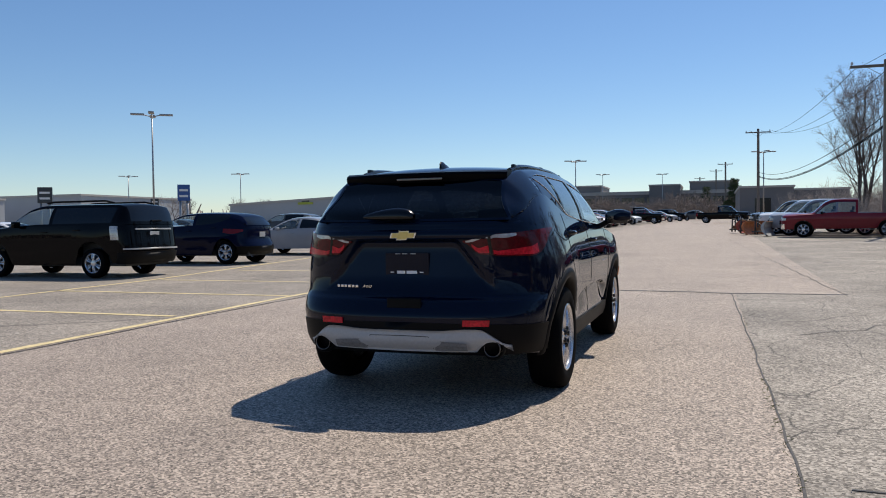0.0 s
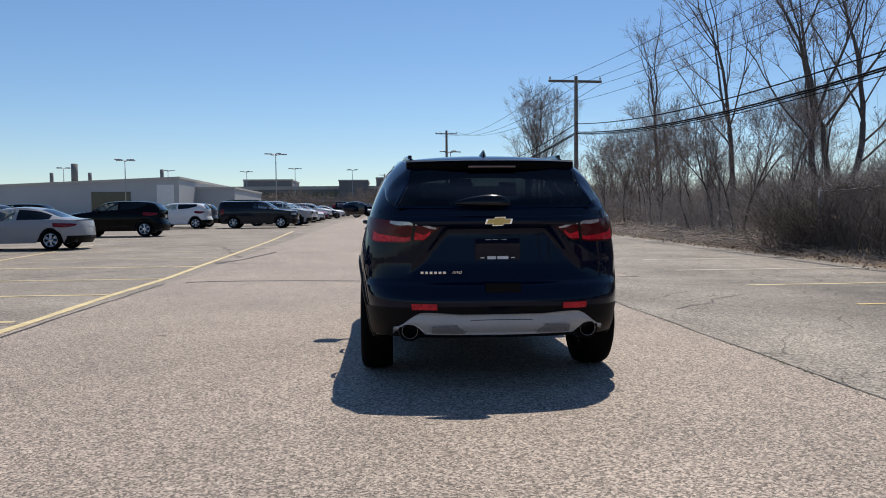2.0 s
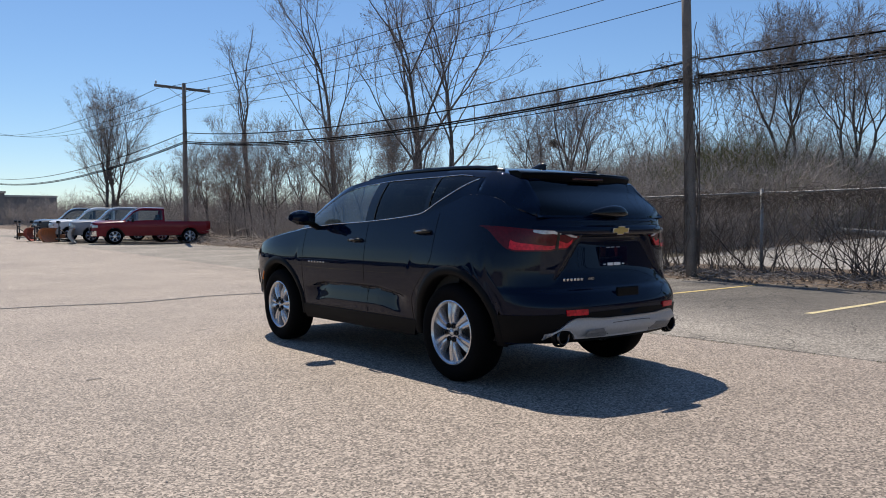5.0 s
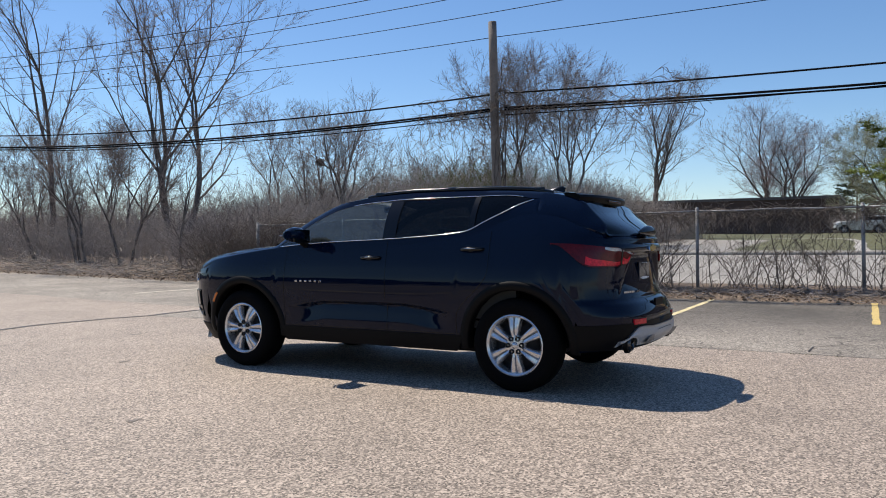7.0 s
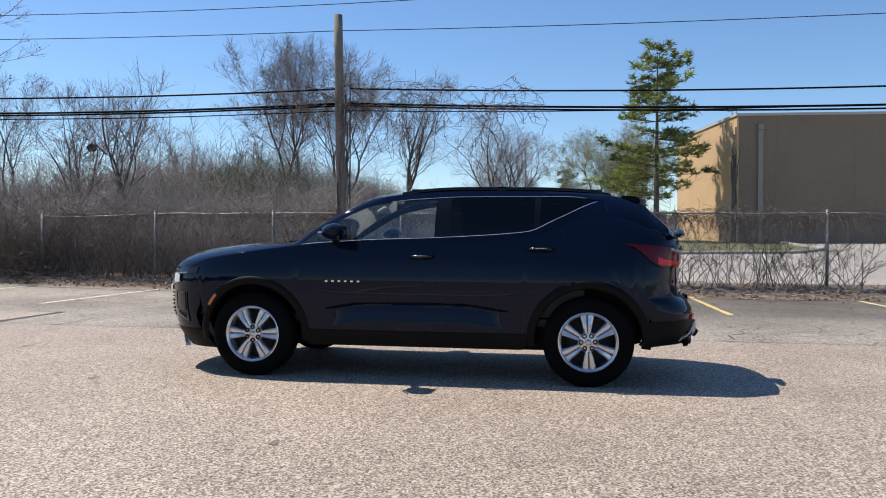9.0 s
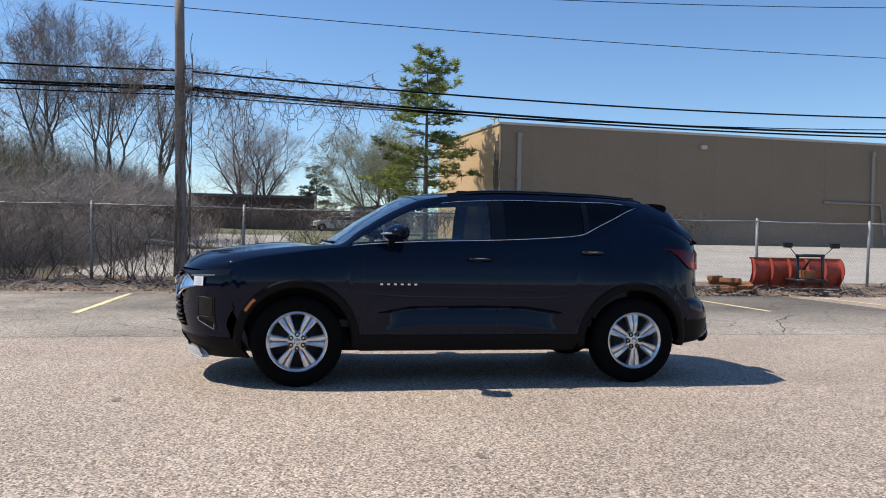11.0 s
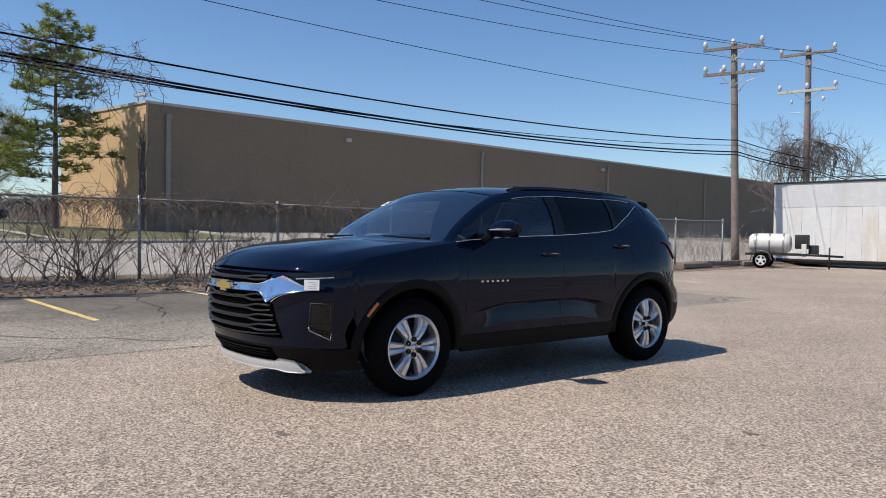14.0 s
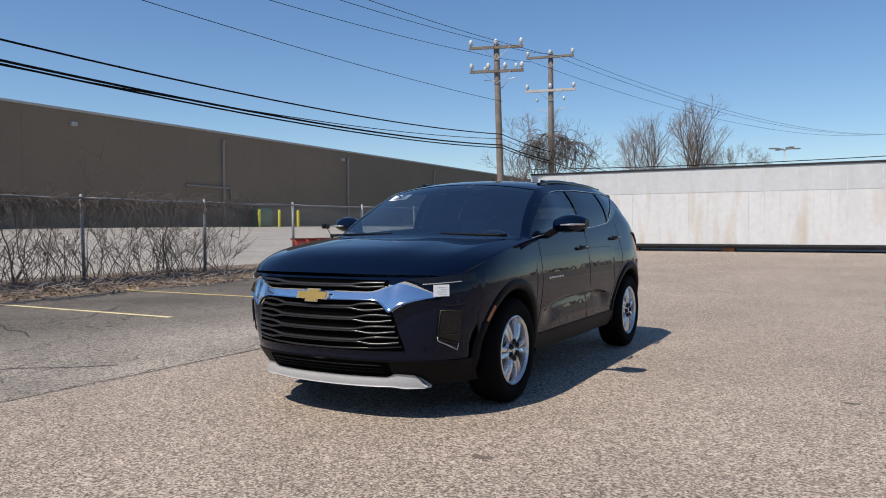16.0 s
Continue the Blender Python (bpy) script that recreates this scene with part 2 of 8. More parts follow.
POLEWOOD = material("weathered_pole_wood", (0.19, 0.162, 0.138), 0.9, vary=0.3, scale=3, fine=40, bump=0.4)
CABLE = material("black_cable", (0.006, 0.006, 0.007), 0.7, spec=0.1)
GALV = material("galvanised_steel", (0.36, 0.36, 0.36), 0.45, metal=0.7, vary=0.15, fine=50)

AWNING = material("yellow_green_awning", (0.42, 0.46, 0.06), 0.7, vary=0.15)
DARKBRICK = material("dark_brown_brick", (0.075, 0.052, 0.042), 0.9, vary=0.25, scale=0.8, fine=12, bump=0.1)
SLATE = material("dark_roof_edge", (0.11, 0.10, 0.095), 0.8, vary=0.15)
ROSE = material("pale_pink_siding", (0.52, 0.42, 0.40), 0.85, vary=0.12, scale=0.8)
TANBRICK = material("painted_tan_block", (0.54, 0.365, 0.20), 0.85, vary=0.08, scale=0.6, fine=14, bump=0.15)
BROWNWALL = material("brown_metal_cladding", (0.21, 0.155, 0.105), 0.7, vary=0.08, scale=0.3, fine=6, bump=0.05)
ROOFEDGE = material("pale_coping", (0.45, 0.42, 0.38), 0.6, vary=0.1)
DARKNEEDLE = material("dark_needles", (0.05, 0.075, 0.025), 0.9, vary=0.4, scale=0.6, fine=6)
OFFWHITE = material("offwhite_wall", (0.40, 0.41, 0.42), 0.7, vary=0.1, scale=0.2)
GREYWALL = material("grey_wall", (0.175, 0.17, 0.168), 0.8, vary=0.15, scale=0.2)
DARKPANE = material("dark_window", (0.015, 0.017, 0.02), 0.1, vary=0.2)
RUST = material("rust", (0.22, 0.09, 0.035), 0.8, vary=0.4, scale=6, fine=40, bump=0.3)
PLOWRED = material("rusty_red_paint", (0.30, 0.05, 0.03), 0.55, vary=0.4, scale=4, fine=30)
PLOWORANGE = material("faded_orange_paint", (0.50, 0.17, 0.06), 0.55, vary=0.3, scale=4, fine=30)
SAFETY = material("yellow_bollard_paint", (0.62, 0.55, 0.03), 0.6, vary=0.1)
TANKWHITE = material("white_plastic_tank", (0.62, 0.61, 0.57), 0.5, vary=0.12, scale=3)
INSULATOR = material("pale_insulator", (0.55, 0.57, 0.58), 0.25, vary=0.1)
SIGNBLUE = material("blue_sign_face", (0.03, 0.09, 0.28), 0.4, vary=0.1)
SIGNDARK = material("dark_sign_face", (0.03, 0.035, 0.04), 0.4, vary=0.1)
CARDGLASS = material("dark_car_glass", (0.004, 0.005, 0.006), 0.05, vary=0.1, spec=0.4)


def car_paint(name, colour):
    return material(name, colour, 0.35, vary=0.06, coat=0.9, spec=0.1, coat_ior=1.32)


P_BLACK = material("black_paint", (0.002, 0.002, 0.003), 0.35, vary=0.06, coat=0.55, spec=0.0, coat_ior=1.32)
P_NAVY = material("navy_paint", (0.004, 0.007, 0.026), 0.35, vary=0.06, coat=0.6, spec=0.0, coat_ior=1.32)
P_SILVER = car_paint("silver_paint", (0.31, 0.32, 0.34))
P_WHITE = car_paint("white_paint", (0.68, 0.68, 0.68))
PARKEDRED = material("parked_red_lens", (0.16, 0.004, 0.008), 0.12, vary=0.3, spec=0.3, scale=12)
P_RED = car_paint("red_paint", (0.18, 0.008, 0.018))
P_GREY = car_paint("grey_paint", (0.07, 0.075, 0.08))
P_BLUEGREY = car_paint("bluegrey_paint", (0.006, 0.010, 0.020))

# ---- mesh helpers ----
def part(name, bm, mat, parent=None, label="", smooth=0.0):
    """Links a bmesh as one mesh object under a thing or part; smooth: the angle in degrees up to which edges are rounded."""
    me = bpy.data.meshes.new(name)
    if smooth:
        for f in bm.faces:
            f.smooth = True
        lim = radians(smooth)
        for e in bm.edges:
            e.smooth = not (len(e.link_faces) == 2 and e.calc_face_angle(0) > lim)
    bm.to_mesh(me)
    bm.free()
    for x in (mat if isinstance(mat, (list, tuple)) else [mat]):
        me.materials.append(x)
    ob = new(name, me)
    if parent is not None:
        ob.parent = parent
    if label:
        ob["label"] = label
    return ob


def empty(name, m=None, **tags):
    ob = new(name)
    ob.empty_display_size = 0.2
    if m is not None:
        ob.matrix_basis = m
    return tagged(ob, **tags)


def curve1(*pairs):
    """A smooth, never overshooting function through (x, value) pairs in rising x."""
    xs, vs = np.array([p[0] for p in pairs], float), np.array([p[1] for p in pairs], float)
    d = np.diff(vs) / np.diff(xs)
    m = np.zeros(len(xs))
    for i in range(1, len(xs) - 1):
        m[i] = 0 if d[i - 1] * d[i] <= 0 else 2 * d[i - 1] * d[i] / (d[i - 1] + d[i])
    m[0], m[-1] = d[0], d[-1]

    def f(x):
        x = min(max(x, xs[0]), xs[-1])
        i = min(int(np.searchsorted(xs, x, side="right")) - 1, len(xs) - 2)
        h = xs[i + 1] - xs[i]
        t = (x - xs[i]) / h
        return float(vs[i] * (1 + 2 * t) * (1 - t) ** 2 + m[i] * h * t * (1 - t) ** 2 + vs[i + 1] * t * t * (3 - 2 * t) + m[i + 1] * h * t * t * (t - 1))
    return f


def box(bm, c, s, rot=None, bevel=0.0):
    """A box of centre c and size s, turned by the matrix rot, edges bevelled."""
    r = bmesh.ops.create_cube(bm, size=1.0)
    vs = r["verts"]
    bmesh.ops.scale(bm, vec=s, verts=vs)
    if bevel:
        es = list({e for v in vs for e in v.link_edges})
        r = bmesh.ops.bevel(bm, geom=es, offset=bevel, segments=2, affect="EDGES", profile=0.6)
        vs = list({v for f in r["faces"] for v in f.verts} | {v for v in vs if v.is_valid})
    m = Matrix.Translation(c) @ (rot.to_4x4() if rot is not None else Matrix())
    bmesh.ops.transform(bm, matrix=m, verts=vs)
    return vs


def tube(bm, pts, rad, sides=6, cap=True):
    """A tube through points; rad: one radius or one a point."""
    pts = [Vector(p) for p in pts]
    rads = rad if isinstance(rad, (list, tuple)) else [rad] * len(pts)
    rings, side = [], None
    for i, p in enumerate(pts):
        d = (pts[min(i + 1, len(pts) - 1)] - pts[max(i - 1, 0)]).normalized()
        if side is None:
            side = d.orthogonal().normalized()
        side = (side - d * side.dot(d))
        side = side.normalized() if side.length > 1e-6 else d.orthogonal().normalized()
        up = d.cross(side)
        rings.append([bm.verts.new(p + rads[i] * (math.cos(a) * side + math.sin(a) * up)) for a in (2 * math.pi * k / sides for k in range(sides))])
    for a, b in zip(rings, rings[1:]):
        for k in range(sides):
            bm.faces.new((a[k], a[(k + 1) % sides], b[(k + 1) % sides], b[k]))
    if cap:
        bm.faces.new(rings[0][::-1])
        bm.faces.new(rings[-1])


def lathe(bm, profile, steps, axis=Matrix(), close=False):
    """Turns (radius, height) pairs round the x axis of the matrix axis."""
    rings = []
    for r, h in profile:
        rings.append([bm.verts.new(axis @ Vector((h, r * math.cos(a), r * math.sin(a)))) for a in (2 * math.pi * k / steps for k in range(steps))])
    for a, b in zip(rings, rings[1:]):
        for k in range(steps):
            bm.faces.new((a[k], a[(k + 1) % steps], b[(k + 1) % steps], b[k]))
    if close:
        bm.faces.new(rings[0][::-1])
        bm.faces.new(rings[-1])


def sheet(bm, rows, keep=None, flip=False, mat=None):
    """A grid of points as faces; keep(i, j) may leave cells open, mat(i, j) gives the material's number."""
    g = [[bm.verts.new(p) for p in r] for r in rows]
    for i in range(len(g) - 1):
        for j in range(len(g[0]) - 1):
            if keep is None or keep(i, j):
                q = (g[i][j], g[i][j + 1], g[i + 1][j + 1], g[i + 1][j])
                try:
                    f = bm.faces.new(q[::-1] if flip else q)
                    if mat is not None:
                        f.material_index = mat(i, j)
                except ValueError:
                    pass
    return g


def plate(bm, rows, depth, flip=False):
    """A grid of points given thickness: depth is the way to its back."""
    d = Vector(depth)
    front, back = sheet(bm, rows, flip=flip), sheet(bm, [[Vector(p) + d for p in r] for r in rows], flip=not flip)
    n, m = len(rows), len(rows[0])
    rim = [(0, j) for j in range(m)] + [(i, m - 1) for i in range(1, n)] + [(n - 1, j) for j in range(m - 2, -1, -1)] + [(i, 0) for i in range(n - 2, 0, -1)]
    for a, b in zip(rim, rim[1:] + rim[:1]):
        q = (front[a[0]][a[1]], back[a[0]][a[1]], back[b[0]][b[1]], front[b[0]][b[1]])
        bm.faces.new(q if flip else q[::-1])


def bm_new():
    return bmesh.new()


def smoothstep(a, b, x):
    t = min(1, max(0, (x - a) / (b - a)))
    return t * t * (3 - 2 * t)


def ground_z(x, y):
    """Height of the ground: level round the car, a bank beside it, rising gently behind the fence and far ahead."""
    z = 0.016 * max(0, min(y, 125) - 8) + 0.10 * smoothstep(12, 28, -y)
    z += 0.24 * smoothstep(9.6, 11.2, x) + 0.029 * max(0, min(x, 50) - 11.5) * smoothstep(40, 20, y)
    z += 0.03 * max(0, min(x, 78) - 58) * smoothstep(40, 20, y)
    z += 2.6 * smoothstep(17, 30, x) * smoothstep(52, 36, x) * smoothstep(7, 13, y) * smoothstep(34, 22, y)
    return z


class Rods:
    """Many thin tapered rods gathered into one light mesh."""

    def __init__(self):
        self.v, self.f = [], []

    def add(self, a, b, ra, rb, sides=3):
        d = b - a
        if d.length < 1e-5:
            return
        d.normalize()
        s = d.orthogonal().normalized()
        u = d.cross(s)
        n = len(self.v)
        for p, r in ((a, ra), (b, rb)):
            for k in range(sides):
                w = 2 * math.pi * k / sides
                self.v.append(p + r * (math.cos(w) * s + math.sin(w) * u))
        for k in range(sides):
            self.f.append((n + k, n + (k + 1) % sides, n + sides + (k + 1) % sides, n + sides + k))

    def leaf(self, c, a, b):
        n = len(self.v)
        self.v += [c - a, c + b, c + a, c - b]
        self.f.append((n, n + 1, n + 2, n + 3))

    def make(self, name, mat, parent=None, label="", smooth=True):
        me = bpy.data.meshes.new(name)
        me.from_pydata([tuple(p) for p in self.v], [], self.f)
        if smooth:
            me.polygons.foreach_set("use_smooth", [True] * len(me.polygons))
        me.materials.append(mat)
        ob = new(name, me)
        if parent is not None:
            ob.parent = parent
        if label:
            ob["label"] = label
        return ob

# ---- car bodies: a hull of stacked outlines and an upper body of bowed stations ----
class Body:
    """The shape of one kind of car: front is +y, ground at z = 0. Functions of height (z), of length (y) and of station (s)."""

    def __init__(self, yf, yr, width, lf, lr, nf, mf, nr, mr, sill, edge, roof_x, roof_z, mid_z, ends, bow_f, bow_r, arches, arch_r, bulge=0.02):
        self.yf, self.yr, self.width, self.lf, self.lr = yf, yr, width, lf, lr
        self.nf, self.mf, self.nr, self.mr = nf, mf, nr, mr
        self.sill, self.edge, self.roof_x, self.roof_z, self.mid_z = sill, edge, roof_x, roof_z, mid_z
        self.s0, self.s1 = ends
        self.hood, self.scoop = 0.016, None
        self.bow_f, self.bow_r, self.arches, self.arch_r, self.bulge = bow_f, bow_r, arches, arch_r, bulge

    def wide(self, y, z):
        w = self.width(z)
        for a in self.arches:
            w += self.bulge * math.exp(-((y - a) / 0.42) ** 2) * math.exp(-((z - 0.86) / 0.22) ** 2)
        return w - (self.scoop(y, z) if self.scoop else 0)

    def hx(self, y, z):
        """Half width of the hull at length y and height z."""
        w, f, r = self.wide(y, z), self.yf(z), self.yr(z)
        if y > f - self.lf:
            t = min(1, (y - f + self.lf) / self.lf)
            return w * (1 - t ** self.nf) ** (1 / self.mf)
        if y < r + self.lr:
            t = min(1, (r + self.lr - y) / self.lr)
            return w * (1 - t ** self.nr) ** (1 / self.mr)
        return w

    def ring(self, q, z):
        """The half outline at height z: q from 0 (middle of the tail) to 3 (middle of the nose), on the side of -x."""
        f, r = self.yf(z), self.yr(z)
        if q <= 1:
            y = r + self.lr - self.lr * (1 - q * q)
        elif q <= 2:
            y = r + self.lr + (q - 1) * (f - self.lf - r - self.lr)
        else:
            y = f - self.lf + self.lf * (1 - (3 - q) ** 2)
        return Vector((-self.hx(y, z), y, z))

    def q_of(self, y, z=0.8):
        f, r = self.yf(z), self.yr(z)
        if y < r + self.lr:
            return math.sqrt(max(0, 1 - (r + self.lr - y) / self.lr))
        if y > f - self.lf:
            return 3 - math.sqrt(max(0, 1 - (y - f + self.lf) / self.lf))
        return 1 + (y - r - self.lr) / (f - self.lf - r - self.lr)

    def nose(self, x, z):
        """Length at which the front has half width x."""
        w = self.width(z)
        t = max(0, 1 - min(1, abs(x) / w) ** self.mf) ** (1 / self.nf)
        return self.yf(z) - self.lf + self.lf * t

    def tail(self, x, z):
        w = self.width(z)
        t = max(0, 1 - min(1, abs(x) / w) ** self.mr) ** (1 / self.nr)
        return self.yr(z) + self.lr - self.lr * t

    def low(self, y):
        z = self.sill(y)
        for a in self.arches:
            d = self.arch_r ** 2 - (y - a) ** 2
            if d > 0:
                z = max(z, 0.366 + math.sqrt(d))
        return z

    def upper(self, s, a, b):
        """A point of the upper body: a from the hull's edge (0) to the roof's edge (1), then b from there to the middle (1)."""
        ze, zr, zm, xr = self.edge(s), self.roof_z(s), self.mid_z(s), self.roof_x(s)
        xe = self.hx(s, ze)
        if b <= 0:
            x, z = xe + (xr - xe) * a + 0.035 * math.sin(math.pi * a) * min(1, max(0, (zr - ze) / 0.3)), ze + (zr - ze) * a
        else:
            x = xr * (1 - b)
            z = zr + (zm - zr) * (1 - (1 - b) ** 2.2)
            z += self.hood * smoothstep(0.56, 0.42, x) * smoothstep(1.0, 1.35, s) * smoothstep(self.s1 - 0.02, self.s1 - 0.4, s)
        k = max(0, 1 - (x / max(xe, 1e-3)) ** 2)
        if s > 0:
            w = self.bow_f(s)
            y = s + w * (self.nose(x, self.edge(self.s1)) - s) if x < xe else s
            y = s + (y - s) * (1 if s > self.s1 - 0.02 else k ** (0.5 * (1 - smoothstep(self.s1 - 0.8, self.s1, s))))
        else:
            w = self.bow_r(s)
            y = s + w * (self.tail(x, self.edge(self.s0)) - s) if x < xe else s
            y = s + (y - s) * (1 if s < self.s0 + 0.02 else k ** (0.5 * (1 - smoothstep(self.s0 + 0.8, self.s0, s))))
        return Vector((-x, y, z))

    def normal(self, q, z):
        d1 = self.ring(min(3, q + 0.01), z) - self.ring(max(0, q - 0.01), z)
        d2 = self.ring(q, z + 0.01) - self.ring(q, z - 0.01)
        n = d2.cross(d1)
        if n.x > 0 and n.length > 0 and abs(n.x) > 0.3 * n.length:
            n = -n
        return n.normalized() if n.length else Vector((-1, 0, 0))


def both(rows):
    """The rows of one side and their mirror image."""
    return rows, [[Vector((-p.x, p.y, p.z)) for p in r] for r in rows]


def hull_mesh(body, q_list, nz=20):
    bm = bm_new()
    cols = []
    for q in q_list:
        zb, zt = 0.4, 0.9
        for _ in range(6):
            zb = body.low(body.ring(q, zb).y)
            zt = body.edge(min(max(body.ring(q, zt).y, body.s0), body.s1))
        cols.append([body.ring(q, zb + (zt - zb) * j / nz) for j in range(nz + 1)])
    a, b = both(cols)
    sheet(bm, a, flip=True)
    sheet(bm, b)
    bmesh.ops.remove_doubles(bm, verts=bm.verts, dist=0.0015)
    bmesh.ops.recalc_face_normals(bm, faces=bm.faces)
    return bm


def patch(body, q0, q1, zlo, zhi, nq=16, nz=6, lift=0.006, depth=0.02, mirror=True):
    """A piece of skin on the hull between q0 and q1; zlo and zhi are heights or functions of the share of the way."""
    bm = bm_new()
    rows = []
    for i in range(nq + 1):
        u = i / nq
        q = q0 + (q1 - q0) * u
        lo = zlo(u) if callable(zlo) else zlo
        hi = zhi(u) if callable(zhi) else zhi
        rows.append([body.ring(q, lo + (hi - lo) * j / nz) + body.normal(q, lo + (hi - lo) * j / nz) * lift for j in range(nz + 1)])
    back = [[p - body.normal(q0 + (q1 - q0) * i / nq, p.z) * depth for p in r] for i, r in enumerate(rows)]
    sides = both(rows) if mirror else (rows, )
    backs = both(back) if mirror else (back, )
    for k, (r, w) in enumerate(zip(sides, backs)):
        f, g = sheet(bm, r, flip=k == 0), sheet(bm, w, flip=k == 1)
        n, m = len(r), len(r[0])
        rim = [(0, j) for j in range(m)] + [(i, m - 1) for i in range(1, n)] + [(n - 1, j) for j in range(m - 2, -1, -1)] + [(i, 0) for i in range(n - 2, 0, -1)]
        for a, b in zip(rim, rim[1:] + rim[:1]):
            try:
                bm.faces.new((f[a[0]][a[1]], g[a[0]][a[1]], g[b[0]][b[1]], f[b[0]][b[1]]))
            except ValueError:
                pass
    bmesh.ops.remove_doubles(bm, verts=bm.verts, dist=0.0005)
    bmesh.ops.recalc_face_normals(bm, faces=bm.faces)
    return bm


def one_side(bm, sign):
    """Keeps the half of a mirrored bmesh on one side of the middle plane."""
    bmesh.ops.delete(bm, geom=[v for v in bm.verts if v.co.x * sign < 0], context="VERTS")
    return bm


def arch_trim(body, yc, r0, r1, sign, lift=0.008, a0=-0.25, a1=None, steps=40):
    """A wheel-arch moulding: a ring round the wheel that lies on the hull and turns in at its inner edge."""
    bm = bm_new()
    rows = []
    a1 = math.pi - a0 if a1 is None else a1
    for i in range(steps + 1):
        a = a0 + (a1 - a0) * i / steps
        row = []
        for r, dx in ((r1, -0.012), (r1 - 0.006, lift), (0.5 * (r0 + r1), lift + 0.004), (r0 + 0.012, lift), (r0, lift - 0.012), (r0 + 0.004, -0.09)):
            y, z = yc + r * math.cos(a), max(0.27, 0.366 + r * math.sin(a))
            row.append(Vector((sign * (body.hx(y, max(z, 0.3)) + dx), y, z)))
        rows.append(row)
    sheet(bm, rows, flip=sign > 0)
    return bm


def wheel_parts(parent, rim_mat, spokes=6, twin=True, fine=True, tyre_r=0.368, rim_r=0.236, width=0.225):
    """A wheel in the parent's own axes: +x points outwards, the hub lies at the origin."""
    st = 56 if fine else 24
    bm = bm_new()
    h = width / 2
    lathe(bm, [(rim_r - 0.012, h - 0.012), (rim_r + 0.004, h - 0.004), (rim_r + 0.03, h + 0.006), (tyre_r - 0.055, h + 0.010), (tyre_r - 0.02, h - 0.004), (tyre_r - 0.004, h - 0.03), (tyre_r, h - 0.06), (tyre_r, -h + 0.06), (tyre_r - 0.02, -h), (rim_r, -h)], st)
    tyre = part("tyre", bm, RUBBER, parent, smooth=35)
    bm = bm_new()
    lathe(bm, [(rim_r - 0.014, -h + 0.02), (rim_r - 0.022, h - 0.05), (rim_r - 0.016, h - 0.012), (rim_r - 0.002, h + 0.002), (rim_r + 0.006, h - 0.002)], st)
    lathe(bm, [(0.0005, h - 0.012), (0.034, h - 0.014), (0.078, h - 0.020), (0.086, h - 0.04), (0.06, -0.02)], st // 2)
    for k in range(spokes):
        a = 2 * math.pi * k / spokes + 0.26
        for off in ((-1, 1) if twin else (0, )):
            rows = []
            for i in range(7):
                t = i / 6
                r = 0.052 + (rim_r - 0.018 - 0.052) * t
                mid = a + off * (0.0125 + 0.0185 * t) / r if twin else a
                half = (0.0105 + 0.0150 * t) if twin else 0.03
                x = h - 0.024 + 0.012 * math.sin(math.pi * min(1, t * 1.1)) - 0.004 * t
                c, s_ = math.cos(mid), math.sin(mid)
                row = []
                groove = {True: (1.30, -0.026), False: (1.12, -0.045)}
                for w, dx in ((-groove[off > 0][0], groove[off > 0][1]), (-1, -0.008), (-0.82, 0.0), (0.30 * off, 0.007), (0.82, 0.0), (1, -0.008), (groove[off < 0][0], groove[off < 0][1])):
                    row.append(Vector((x + dx, r * c - w * half * s_, r * s_ + w * half * c)))
                rows.append(row)
            sheet(bm, rows)
    bmesh.ops.recalc_face_normals(bm, faces=bm.faces)
    part("rim", bm, rim_mat, parent, "silver alloy rim with twin spokes" if twin else "", smooth=30)
    bm = bm_new()
    lathe(bm, [(0.001, h - 0.085), (0.165, h - 0.085), (0.165, h - 0.10), (rim_r - 0.02, h - 0.12)], st // 2)
    part("brake_disc", bm, DISC, parent, smooth=30)
    if fine:
        for k in range(6):
            a = 2 * math.pi * k / 6 + 0.26
            bm = bm_new()
            lathe(bm, [(0.020, h - 0.04), (0.020, h - 0.004), (0.017, h + 0.001), (0.0105, h - 0.003), (0.0105, h - 0.02)], 12, pose(0, 0.057 * math.cos(a + 0.52), 0.057 * math.sin(a + 0.52)))
            part("wheel_nut", bm, GLOSSBLACK, parent, smooth=40)
        bm = bm_new()
        lathe(bm, [(0.027, h - 0.014), (0.025, h - 0.008), (0.0005, h - 0.006)], 18)
        part("hub_cap", bm, ALLOY, parent, smooth=40)


def wheels(car, xs, ys, z, **kw):
    """Four wheels under the car; the outer face of each points away from the car."""
    first = empty("wheel")
    wheel_parts(first, **kw)
    first.parent = car
    places = [(sx * xs, y, z, 0 if sx > 0 else 180, (-0.26, 0.31, 0.2, 0.6)[i]) for i, (sx, y) in enumerate([(-1, ys[0]), (-1, ys[1]), (1, ys[0]), (1, ys[1])])]
    made = []
    for i, (x, y, zz, turn, roll) in enumerate(places):
        m = pose(x, y, zz, 0, 0, turn) @ Matrix.Rotation(roll, 4, "X")
        if i == 0:
            first.matrix_basis = m
            made.append(first)
        else:
            w = copy_thing(first, m)
            made.append(w)
    return made

